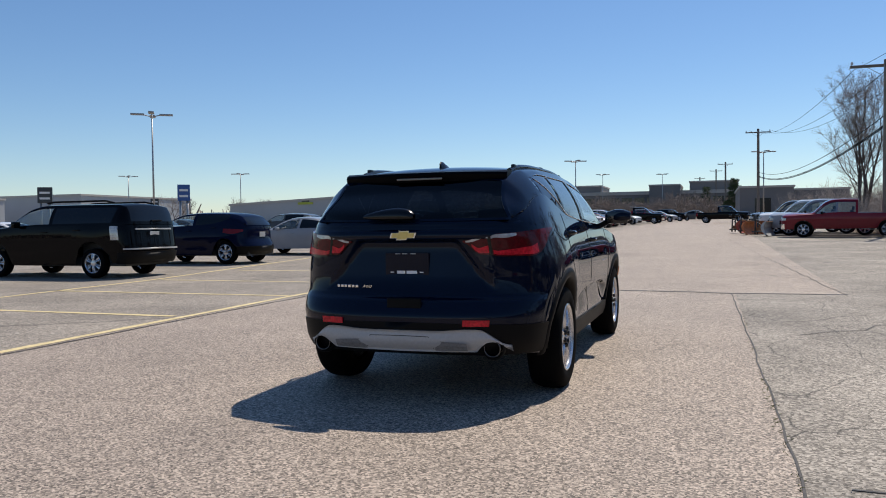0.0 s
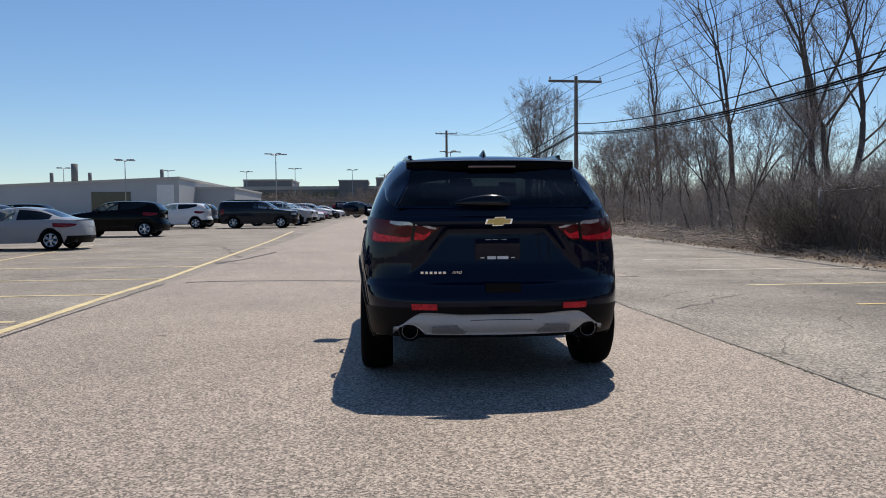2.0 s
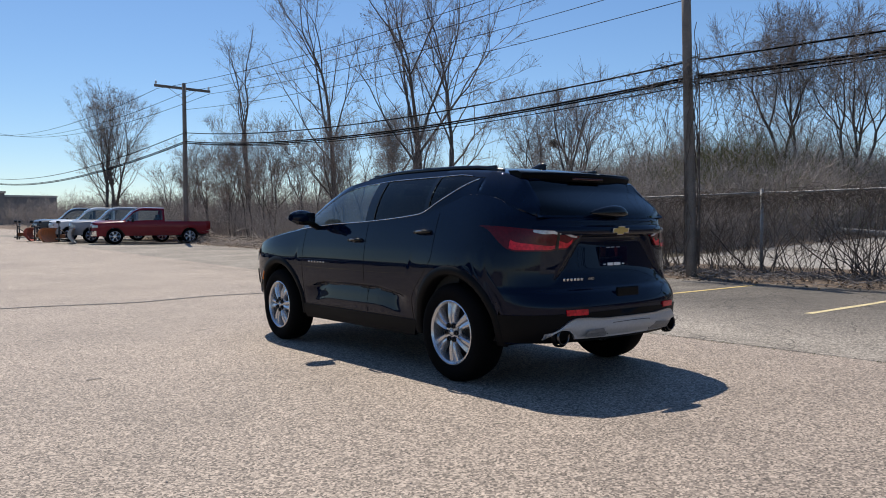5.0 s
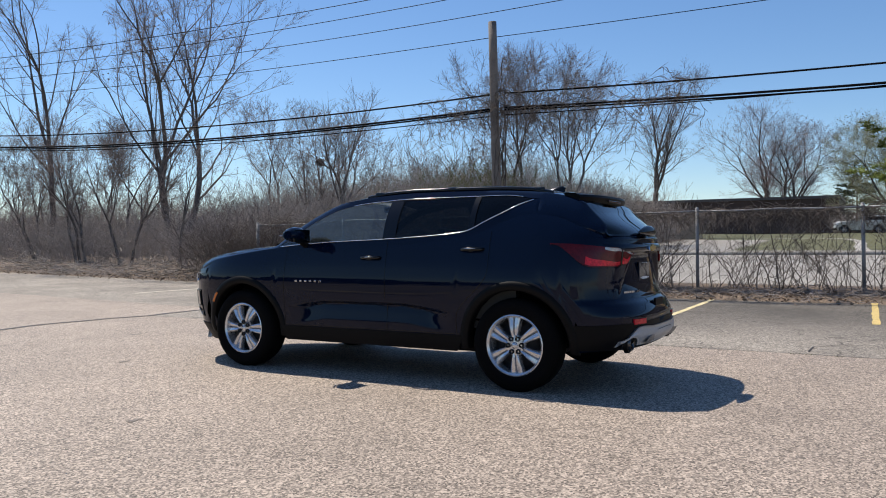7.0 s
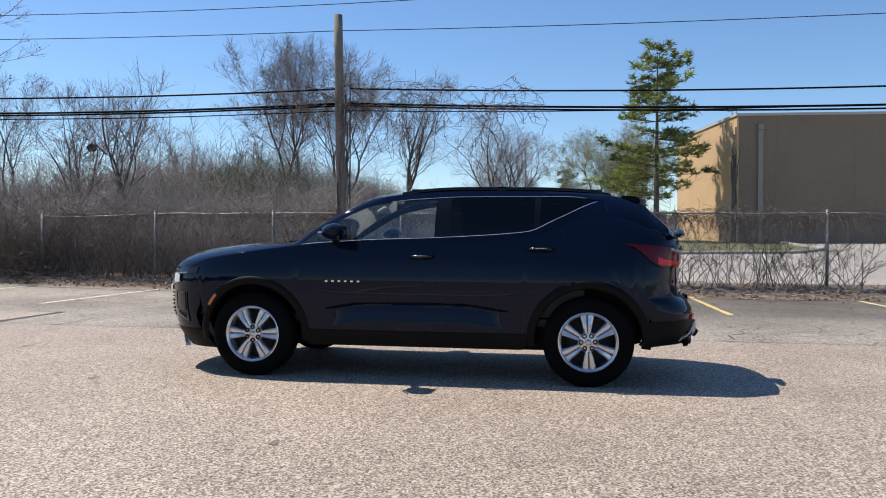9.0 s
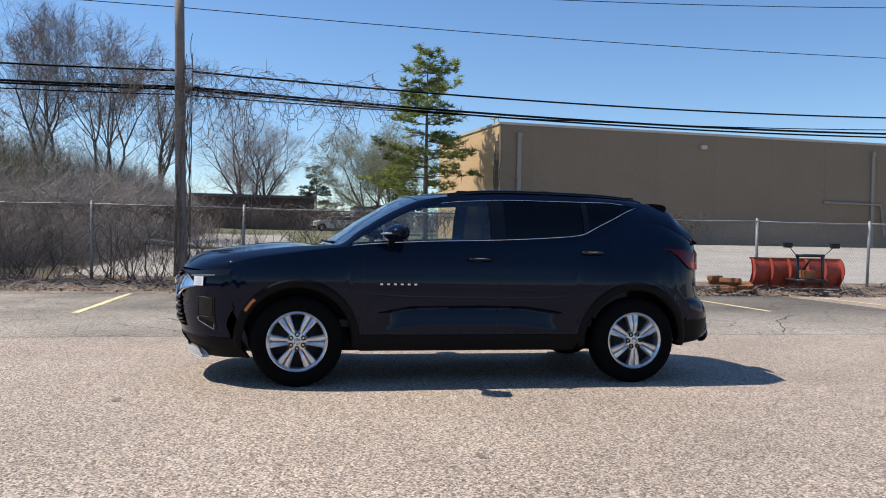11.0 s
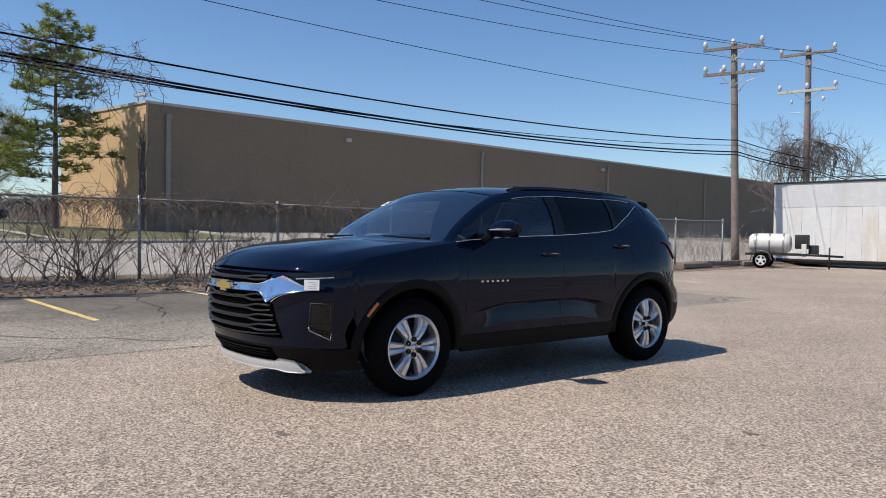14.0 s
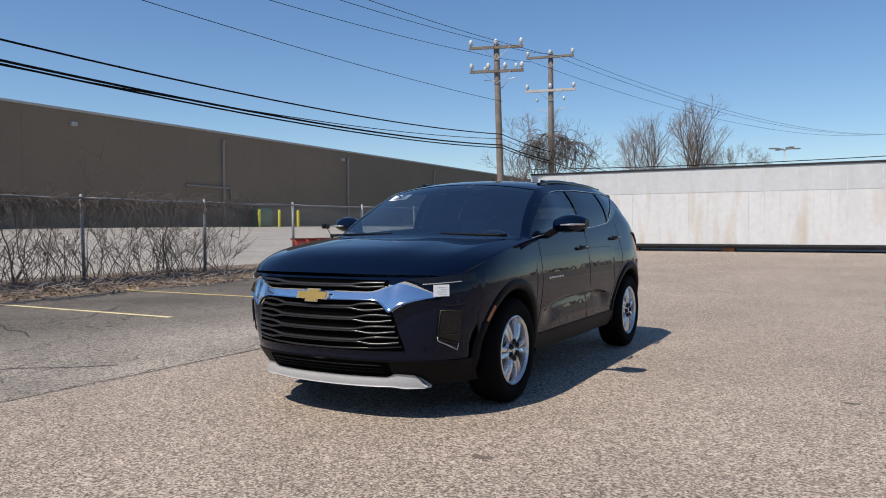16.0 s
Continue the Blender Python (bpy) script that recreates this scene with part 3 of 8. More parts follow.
# ---- ground: one sheet to the horizon ----
def make_ground():
    def lane(i_x, i_y):
        if i_x < -420 or i_y < -420 or i_x > 420 or i_y > 420:
            return 5
        if -4.72 < i_x < 2.3 and i_y < 130:
            return 0
        if 2.3 < i_x < 4.0 and 6.8 < i_y < 130:
            return 0
        if i_x < -4.72 and i_y < 130:
            return 1
        if i_y < -10 and i_x < 9.7 and i_y > -60:
            return 0
        if 2.3 < i_x < 9.7 and i_y > -60:
            return 2 if i_y < 60 else 0
        if 9.7 < i_x < 11.5:
            return 3
        if 11.5 < i_x < 30 and -70 < i_y < 6.8:
            return 4
        if 30 < i_x < 42 and -60 < i_y < -13.5:
            return 4
        if 15 < i_x < 54 and 6.9 < i_y < 36:
            return 3
        if 25 < i_x < 75 and -13.5 < i_y < 30:
            return 6
        if i_x > 11.5 and i_y > 9:
            return 3
        return 5
    far = [60, 80, 110, 130, 160, 220, 320, 420, 700, 1200, 2000, 3500]
    xs = sorted(set([-v for v in far] + far + list(range(-56, -12, 4)) + [-12, -11, -10, -9, -8, -7, -6, -5.3, -4.72, -3, -1, 1, 2.3, 4.0, 6, 8, 9.2, 9.6, 9.7, 10.0, 10.3, 10.6, 10.9, 11.2, 11.5, 13, 15, 18, 22, 26, 30, 34, 38, 42, 46, 50]))
    ys = sorted(set([-v for v in far] + far + list(range(-56, 57, 2)) + [6.8, 8, 9, 11, 13, -13.5, -15.5]))
    bm = bm_new()
    rows = [[Vector((x, y, ground_z(x, y))) for x in xs] for y in ys]
    sheet(bm, rows, mat=lambda i, j: lane(0.5 * (xs[j] + xs[j + 1]), 0.5 * (ys[i] + ys[i + 1])))
    ob = part("ground", bm, [LANE, SLAB, ASPHALT, SOIL, CONCRETE, FIELD, GRASS], smooth=20)
    tagged(ob, "tan aggregate lane between pale and grey cracked parking lots", "ground", kind="structure")


make_ground()


def stripe(name, pts, width, mat, label, lift=0.005, wobble=0.0, category="road marking"):
    """A painted or tarred line on the ground through (x, y) points, with slightly worn edges."""
    bm = bm_new()
    fine = []
    for a, b in zip(pts, pts[1:]):
        n = max(1, int((Vector(b) - Vector(a)).length / 0.35))
        fine += [Vector(a).lerp(Vector(b), i / n) for i in range(n)]
    fine.append(Vector(pts[-1]))
    rows = []
    for i, p in enumerate(fine):
        d = (fine[min(i + 1, len(fine) - 1)] - fine[max(i - 1, 0)]).normalized()
        nrm = Vector((-d.y, d.x))
        c = p + nrm * random.uniform(-wobble, wobble)
        w = width * random.uniform(0.85, 1.1) / 2
        rows.append([Vector((*q, ground_z(*q) + lift)) for q in (c - nrm * w, c + nrm * w)])
    sheet(bm, rows, flip=True)
    return tagged(part(name, bm, mat), label, category, kind="structure")

# ---- the black crossover in the middle ----
HERO = Body(
    yf=curve1((0.20, 2.28), (0.30, 2.36), (0.42, 2.43), (0.60, 2.455), (0.75, 2.455), (0.88, 2.44), (0.95, 2.41), (1.2, 2.2)),
    yr=curve1((0.25, -2.19), (0.34, -2.27), (0.44, -2.335), (0.58, -2.340), (0.68, -2.295), (0.73, -2.245), (0.85, -2.225), (1.0, -2.225), (1.12, -2.232), (1.2, -2.218), (1.45, -1.98)),
    width=curve1((0.25, 0.86), (0.36, 0.888), (0.48, 0.900), (0.60, 0.918), (0.72, 0.931), (0.82, 0.935), (0.95, 0.924), (1.08, 0.900), (1.20, 0.868), (1.32, 0.822), (1.42, 0.775)),
    lf=0.92, lr=0.86, nf=3.2, mf=2.4, nr=4.3, mr=2.75,
    sill=curve1((-2.45, 0.36), (-1.95, 0.33), (-1.8, 0.30), (1.8, 0.27), (2.1, 0.25), (2.45, 0.25)),
    edge=curve1((-2.12, 1.20), (-1.95, 1.275), (-1.72, 1.37), (-1.50, 1.395), (-1.25, 1.325), (-0.92, 1.245), (-0.22, 1.195), (0.5, 1.17), (1.05, 1.13), (1.43, 1.083), (1.75, 1.025), (2.08, 0.918)),
    roof_x=curve1((-2.12, 0.70), (-1.86, 0.60), (-1.5, 0.632), (-1.0, 0.655), (0.0, 0.66), (0.3, 0.69), (0.55, 0.73), (0.85, 0.80), (1.05, 0.85), (1.3, 0.80), (1.7, 0.76), (2.08, 0.70)),
    roof_z=curve1((-2.12, 1.215), (-1.93, 1.395), (-1.86, 1.490), (-1.5, 1.577), (-1.0, 1.602), (-0.4, 1.608), (0.0, 1.59), (0.3, 1.545), (0.55, 1.44), (0.85, 1.265), (1.05, 1.145), (1.3, 1.128), (1.7, 1.066), (2.08, 0.930)),
    mid_z=curve1((-2.12, 1.21), (-1.93, 1.41), (-1.86, 1.515), (-1.5, 1.612), (-1.0, 1.644), (-0.4, 1.652), (0.0, 1.64), (0.35, 1.595), (0.7, 1.38), (1.05, 1.145), (1.25, 1.14), (1.6, 1.10), (1.85, 1.05), (2.08, 0.940)),
    ends=(-2.12, 2.08),
    bow_f=curve1((0.0, 0.02), (0.35, 0.06), (1.05, 0.19), (1.6, 0.45), (2.08, 1.0)),
    bow_r=curve1((-2.12, 1.0), (-1.95, 0.30), (-1.86, 0.10), (-1.4, 0.02), (0.0, 0.0)),
    arches=(1.431, -1.431), arch_r=0.455, bulge=0.019)


def door_scoop(y, z):
    """How far the lower doors are drawn in: deepest under the crease, fading out downwards."""
    crease = 0.585 + 0.055 * smoothstep(0.86, 0.40, y) - 0.05 * smoothstep(-0.35, -0.84, y)
    d = crease - z
    ends = smoothstep(0.90, 0.58, y) * smoothstep(-0.88, -0.62, y)
    return 0.046 * ends * smoothstep(-0.022, 0.008, d) * max(0, 1 - max(0, d) / 0.15)


HERO.scoop = door_scoop


def tail_dent(x, z):
    """How deep the number-plate hollow is pressed into the tailgate: a trapezium, deepest under its upper lip."""
    half = 0.35 + 0.27 * (1.085 - z) / 0.345
    depth = 0.052 * max(0, min(1, (z - 0.74) / 0.30)) ** 0.8
    return depth * smoothstep(half + 0.02, half - 0.035, abs(x)) * smoothstep(1.094, 1.070, z)


def tail_at(x, z):
    return HERO.tail(x, z) + tail_dent(x, z)


def hero_car():
    B = HERO
    car = empty("suv", pose(0, 0, 0), label="glossy black crossover with silver twin-spoke wheels on tan pavement", category="car")
    rear_q = [math.sqrt(max(0, 1 - (1 - (i / 48) ** B.mr) ** (1 / B.nr))) for i in range(49)]
    nose_q = [3 - math.sqrt(max(0, 1 - (1 - (i / 48) ** B.mf) ** (1 / B.nf))) for i in range(49)]
    qs = sorted(set([round(q, 5) for q in rear_q + nose_q] + [i / 22 for i in range(23)] + [2 + i / 44 for i in range(45)] + [1 + i / 90 for i in range(91)]))
    bm = hull_mesh(B, qs, 96)
    for v in bm.verts:
        if v.co.y < -1.9:
            v.co.y += tail_dent(v.co.x, v.co.z)
    part("body", bm, PAINT, car, smooth=32)

    # upper body with its openings
    wa0 = curve1((-1.56, 0.72), (-1.5, 0.66), (-1.42, 0.52), (-1.25, 0.30), (-1.1, 0.16), (-0.97, 0.055), (-0.9, 0.045), (-0.2, 0.045), (0.6, 0.05), (0.95, 0.14), (1.02, 0.3))
    wa1 = curve1((-1.56, 0.73), (-1.5, 0.70), (-1.4, 0.78), (-1.25, 0.85), (-0.2, 0.86), (0.4, 0.84), (0.8, 0.70), (0.95, 0.55), (1.02, 0.35))
    cuts = [-1.55, -1.03, -0.99, -0.275, -0.165, 1.01]
    stations = sorted(set([round(-2.12 + 0.035 * i, 3) for i in range(121) if -2.12 + 0.035 * i < 2.075] + cuts + [0.365, 1.045, -1.875, -2.105, 2.08]))
    shares = [0, 0.5, 1, 1.25, 1.5, 1.75, 2, 2.5, 3]
    bs = [0.03, 0.06, 0.14, 0.25, 0.38, 0.52, 0.68, 0.84, 1.0]

    def a_of(s, k):
        lo, hi = (wa0(s), wa1(s)) if -1.56 < s < 1.02 else (0.1, 0.9)
        return lo * k if k <= 1 else (lo + (hi - lo) * (k - 1) if k <= 2 else hi + (1 - hi) * (k - 2))

    def inside(s0, s1, cell):
        m = 0.5 * (s0 + s1)
        if 2 <= cell <= 5:
            return -1.55 < m < 1.01 and not -0.275 < m < -0.165 and not -1.03 < m < -0.99
        if cell >= 9:
            return 0.365 < m < 1.045 or -2.105 < m < -1.875
        return False

    rows = [[B.upper(s, a_of(s, k), 0) for k in shares] + [B.upper(s, 1, b) for b in bs] for s in stations]
    keep = lambda i, j: not inside(stations[i], stations[i + 1], j)
    bm = bm_new()
    l, r = both(rows)
    sheet(bm, l, keep)
    sheet(bm, r, keep, flip=True)
    bmesh.ops.remove_doubles(bm, verts=bm.verts, dist=0.001)
    bmesh.ops.recalc_face_normals(bm, faces=bm.faces)
    part("upper_body", bm, PAINT, car, smooth=40)

    def pane(name, s0, s1, mat, label="", n=14):
        for mirror in (False, True):
            bm = bm_new()
            rr = []
            for i in range(n + 1):
                s = s0 + (s1 - s0) * i / n
                rr.append([B.upper(s, a_of(s, 1 + t / 6), 0) + Vector((0.005, 0, 0)) for t in range(7)])
            if mirror:
                rr = both(rr)[1]
            sheet(bm, rr, flip=mirror)
            bmesh.ops.remove_doubles(bm, verts=bm.verts, dist=0.001)
            part(name, bm, mat, car, label, smooth=60)
    pane("front_window", -0.165, 1.01, CLEAR, "lightly tinted front door glass")
    pane("rear_window", -0.99, -0.275, PRIVACY, "dark privacy glass")
    pane("quarter_window", -1.55, -1.03, PRIVACY, "dark privacy glass")

    def screen(name, s0, s1, mat, label):
        bm = bm_new()
        rr = []
        for i in range(17):
            s = s0 + (s1 - s0) * i / 16
            half = [B.upper(s, 1, b) - Vector((0, 0, 0.004)) for b in bs]
            rr.append(half + [Vector((-p.x, p.y, p.z)) for p in half[-2::-1]])
        sheet(bm, rr)
        part(name, bm, mat, car, label, smooth=60)
    screen("windscreen", 0.365, 1.045, SHIELD, "tinted windscreen")
    screen("tailgate_window", -2.105, -1.875, PRIVACY, "dark tailgate glass")

    # bright strips round the side glass
    for sg in (-1, 1):
        for nm, f, s0, s1, r in (("window_strip", wa0, -1.50, 0.98, 0.0034), ("window_strip", wa1, -1.40, 0.2, 0.0024)):
            bm = bm_new()
            pts = []
            for i in range(50):
                s = s0 + (s1 - s0) * i / 49
                p = B.upper(s, max(0, f(s) - (0.012 if f is wa0 else -0.012)), 0)
                pts.append((sg * (abs(p.x) + 0.002), p.y, p.z))
            tube(bm, pts, r, 5)
            part(nm, bm, CHROME, car, "thin chrome strip", smooth=50)
        for s0, s1 in ((-0.285, -0.155), (-1.035, -0.985)):
            bm = bm_new()
            rr = [[B.upper(s, a_of(s, 1 + t / 5), 0) - Vector((0.004, 0, 0)) for t in range(6)] for s in (s0, 0.5 * (s0 + s1), s1)]
            sheet(bm, both(rr)[1] if sg > 0 else rr, flip=sg > 0)
            part("door_pillar", bm, GLOSSBLACK, car, smooth=60)

    # mouldings
    for sg in (-1, 1):
        for yc in (1.431, -1.431):
            part("arch_moulding", arch_trim(B, yc, 0.428, 0.505, sg, a0=-0.12), TRIM, car, "matt black wheel-arch moulding", smooth=45)
    qa, qb = B.q_of(-0.96, 0.4), B.q_of(0.97, 0.4)
    for sg in (-1, 1):
        part("sill_moulding", one_side(patch(B, qa, qb, lambda u: 0.285, lambda u: 0.415, 20, 5, 0.010, 0.05), sg), TRIM, car, "matt black sill moulding", smooth=45)
    part("rear_moulding", patch(B, 0.0, B.q_of(-1.90, 0.45), lambda u: 0.345, lambda u: 0.555 - 0.02 * u, 24, 5, 0.007, 0.03), TRIM, car, "matt black lower bumper", smooth=45)
    part("front_moulding", patch(B, B.q_of(1.90, 0.35), 3.0, lambda u: 0.225, lambda u: 0.385 + 0.015 * u, 24, 5, 0.007, 0.03), TRIM, car, "matt black lower bumper", smooth=45)

    # underside
    bm = bm_new()
    box(bm, (0, 0.225, 0.30), (1.30, 3.75, 0.10), bevel=0.03)
    for y in (1.431, -1.431):
        box(bm, (0, y, 0.60), (1.30, 0.90, 0.56), bevel=0.05)
    box(bm, (0, 0, 0.42), (1.66, 1.86, 0.16), bevel=0.03)
    part("underbody", bm, TRIM, car)

    for sg in (-1, 1):
        for yc in (1.431, -1.431):
            bm = bm_new()
            rr = []
            for i in range(29):
                a = radians(-2 + 184 * i / 28)
                y, z = yc + 0.452 * math.cos(a), 0.366 + 0.452 * math.sin(a)
                rr.append([Vector((sg * x, y, z)) for x in (0.55, 0.70, min(0.845, B.hx(y, max(z, 0.3)) - 0.03))])
            sheet(bm, rr)
            part("wheel_liner", bm, LINER, car, smooth=40)

    # shut lines of the doors
    for sg in (-1, 1):
        for line in ("front", "middle", "rear", "flap"):
            pts = []
            for i in range(15):
                t = i / 14
                if line == "front":
                    y, z = 0.93 - 0.03 * t, 0.42 + 0.72 * t
                elif line == "middle":
                    y, z = -0.215, 0.42 + 0.775 * t
                elif line == "rear":
                    z = 0.42 + 0.84 * t
                    y = -0.90 - (0.30 * smoothstep(0.55, 0.95, z))
                else:
                    y, z = 0.95 - 1.88 * t, 0.425
                pts.append((sg * (B.hx(y, z) + 0.0005), y, z))
            bm = bm_new()
            tube(bm, pts, 0.0028, 4)
            part("shut_line", bm, GLOSSBLACK, car)

    # wheels
    wheels(car, 0.826, (1.431, -1.431), 0.366, rim_mat=ALLOY)

    # door mirrors, handles
    for sg in (-1, 1):
        m = empty("door_mirror")
        m.parent = car
        bm = bm_new()
        rr = []
        for i in range(9):
            t = i / 8
            w = math.sin(math.pi * min(1, 0.12 + 0.8 * t)) ** 0.5
            row = []
            for k in range(14):
                a = 2 * math.pi * k / 13
                row.append(Vector((sg * (0.945 + 0.245 * t), 0.66 + 0.080 * w * math.cos(a) + (0.045 if math.cos(a) > 0 else 0) * w * math.cos(a) - 0.03 * t, 1.236 + (0.082 if math.sin(a) > 0 else 0.068 - 0.016 * t) * w * math.sin(a) + 0.010 * t)))
            rr.append(row)
        sheet(bm, rr)
        bm.faces.new([v for v in bm.verts][-14:-1])
        bm.faces.new([v for v in bm.verts][:13])
        bmesh.ops.recalc_face_normals(bm, faces=bm.faces)
        part("mirror_housing", bm, PAINT, m, smooth=50)
        bm = bm_new()
        box(bm, (sg * 0.91, 0.69, 1.175), (0.13, 0.05, 0.05), Matrix.Rotation(-sg * 0.5, 3, "Y"), 0.012)
        part("mirror_foot", bm, TRIM, m, smooth=40)
        bm = bm_new()
        box(bm, (sg * 1.065, 0.583, 1.241), (0.19, 0.012, 0.112), Matrix.Rotation(sg * 0.1, 3, "Z"), 0.004)
        part("mirror_glass", bm, MIRRORGLASS, m, smooth=40)
        bm = bm_new()
        tube(bm, [(sg * 1.03, 0.787, 1.239), (sg * 1.11, 0.777, 1.242), (sg * 1.20, 0.720, 1.244)], [0.006, 0.009, 0.006], 6)
        part("indicator", bm, CLEARLENS, m, smooth=50)
        for y, z in ((-0.05, 1.045), (-1.04, 1.115)):
            bm = bm_new()
            x = B.hx(y, z)
            tube(bm, [(sg * (x - 0.012), y + 0.105, z - 0.004), (sg * (x + 0.028), y + 0.07, z), (sg * (x + 0.036), y, z + 0.003), (sg * (x + 0.030), y - 0.08, z + 0.002), (sg * (x - 0.012), y - 0.115, z)], [0.010, 0.015, 0.016, 0.016, 0.012], 8)
            part("door_handle", bm, GLOSSBLACK, car, "gloss black door handle", smooth=50)
            bm = bm_new()
            lathe(bm, [(0.0005, 0.006), (0.030, 0.004), (0.036, 0.0)], 16, pose(sg * (x - 0.001), y + 0.01, z - 0.012, 0, 0, 0 if sg > 0 else 180))
            part("handle_bowl", bm, GLOSSBLACK, car, smooth=50)
            bm = bm_new()
            tube(bm, [(sg * (x + 0.046), y + 0.05, z + 0.006), (sg * (x + 0.050), y - 0.01, z + 0.008), (sg * (x + 0.044), y - 0.06, z + 0.007)], [0.001, 0.0035, 0.001], 5)
            part("handle_strip", bm, CHROME, car, "thin bright strip on the handle", smooth=50)

    # tail lamps
    for sg in (-1, 1):
        lamp = empty("tail_lamp")
        lamp.parent = car
        q_in, q_out = B.q_of(B.tail(0.40, 1.05), 1.05), B.q_of(-1.72, 1.1)
        span = q_out - q_in
        notch = (B.q_of(B.tail(0.565, 1.05), 1.05) - q_in) / span
        corner = (B.q_of(B.tail(0.82, 1.05), 1.05) - q_in) / span
        top = lambda u: 1.082 + 0.040 * smoothstep(0, notch, u) + 0.036 * smoothstep(notch, 1, u) - 0.016 * math.exp(-((u - notch) / 0.03) ** 2)
        bot = lambda u: 1.070 - 0.082 * smoothstep(0.0, 0.6 * notch, u) - 0.012 * smoothstep(notch, notch + 0.06, u) + 0.175 * smoothstep(corner - 0.08, 1.0, u) ** 1.2
        full = lambda u: max(bot(u) + 0.004, top(u))
        part("lens", one_side(patch(B, q_in, q_out, bot, full, 44, 7, 0.014, 0.05), sg), REDLENS, lamp, "deep red tail lamp lens", smooth=40)
        part("lamp_divider", one_side(patch(B, q_in + (notch - 0.012) * span, q_in + (notch + 0.012) * span, lambda u: bot(notch) - 0.004, lambda u: top(notch) - 0.006, 2, 4, 0.0165, 0.02), sg), GLOSSBLACK, lamp, "dark gap between the two lamp lobes", smooth=40)
        for u0, u1, fat in ((0.10 * notch, 0.96 * notch, 0.020), (notch + 0.015, notch + 0.55 * (corner - notch), 0.028)):
            part("bright_band", one_side(patch(B, q_in + u0 * span, q_in + u1 * span, lambda u: full(u0 + (u1 - u0) * u) - fat * (0.35 + 0.65 * math.sin(math.pi * (0.15 + 0.7 * u))), lambda u: full(u0 + (u1 - u0) * u) - 0.003, 14, 2, 0.0165, 0.02), sg), CLEARLENS, lamp, "pale upper band of the lens", smooth=40)
        for u0, u1, rise in ((0.30 * notch, 0.93 * notch, 0.048), (notch + 0.02, corner + 0.02, 0.056)):
            part("lamp_glow", one_side(patch(B, q_in + u0 * span, q_in + u1 * span, lambda u: bot(u0 + (u1 - u0) * u) + 0.010, lambda u: min(full(u0 + (u1 - u0) * u) - 0.03, bot(u0 + (u1 - u0) * u) + 0.014 + rise * (0.35 + 0.65 * u)), 12, 3, 0.0165, 0.02), sg), BRIGHTRED, lamp, "brighter red lamp", smooth=40)
        q0 = B.q_of(B.tail(0.585, 0.54), 0.54)
        q1 = B.q_of(B.tail(0.42, 0.54), 0.54)
        part("reflector", one_side(patch(B, q1, q0, lambda u: 0.535, lambda u: 0.575, 6, 2, 0.013, 0.02), sg), BRIGHTRED, car, "red bumper reflector", smooth=40)

    # tailgate: lip, recess, plate, emblem
    bm = bm_new()
    rr = []
    for i in range(25):
        x = -0.72 + 1.44 * i / 24
        row = []
        for z, o in ((1.155, 0.004), (1.145, 0.018), (1.115, 0.024), (1.092, 0.020), (1.088, 0.0)):
            row.append(Vector((x, B.tail(x, z) - o * (1 - (abs(x) / 0.74) ** 6), z)))
        rr.append(row)
    sheet(bm, rr, flip=True)
    part("tailgate_lip", bm, PAINT, car, smooth=40)
    bm = bm_new()
    rr = []
    for i in range(25):
        x = -0.80 + 1.60 * i / 24
        row = []
        for z, o in ((1.180, 0.003), (1.196, 0.006), (1.208, -0.004), (1.226, -0.035), (1.222, -0.055)):
            row.append(Vector((x, B.tail(x, min(z, 1.2)) - o, z)))
        rr.append(row)
    sheet(bm, rr, flip=True)
    part("tailgate_ledge", bm, PAINT, car, smooth=40)
    bm = bm_new()
    plate_y = tail_at(0, 0.925)
    box(bm, (0, plate_y - 0.004, 0.925), (0.31, 0.012, 0.155), bevel=0.004)
    plate_ob = part("plate_frame", bm, PAINT, car, "dark dealer plate insert")
    bm = bm_new()
    for w, x, h in ((0.058, -0.042, 0.020), (0.075, 0.035, 0.020), (0.026, -0.105, 0.006), (0.026, 0.105, 0.006)):
        bm = bm_new()
        box(bm, (x, plate_y - 0.0115, 0.872), (w, 0.003, h))
        part("plate_lettering", bm, WHITE, plate_ob, "pale bar where the plate insert is lettered")
    bm = bm_new()
    for x in (-0.065, -0.015, 0.045):
        bm = bm_new()
        box(bm, (x, plate_y - 0.0115, 0.995), (0.036, 0.003, 0.005))
        part("plate_lettering", bm, SKID, plate_ob, "small grey bar")
    for k in range(6):
        xx = -0.515 + 0.030 * k
        bm = bm_new()
        box(bm, (xx, tail_at(xx, 0.775) - 0.003, 0.775), (0.020, 0.006, 0.018), bevel=0.002)
        part("model_lettering", bm, CHROME, car, "small chrome bar on the tailgate")
    fc = bpy.data.curves.new("drive_lettering", "FONT")
    fc.body, fc.size, fc.extrude, fc.shear = "AWD", 0.027, 0.003, 0.25
    tx = new("drive_lettering", fc)
    tx.parent = car
    tx.matrix_basis = pose(-0.315, tail_at(-0.3, 0.775) - 0.008, 0.767, 90, 0, 0)
    fc.materials.append(CHROME)
    bow_tie(car, (0, B.tail(0, 1.115) - 0.026, 1.118), -1, 0.9)
    bm = bm_new()
    box(bm, (0.02, B.tail(0, 0.665) - 0.004, 0.675), (0.24, 0.02, 0.07), bevel=0.009)
    part("tow_cover", bm, TRIM, car)

    # rear skid plate and tail pipes
    bm = bm_new()
    rr = []
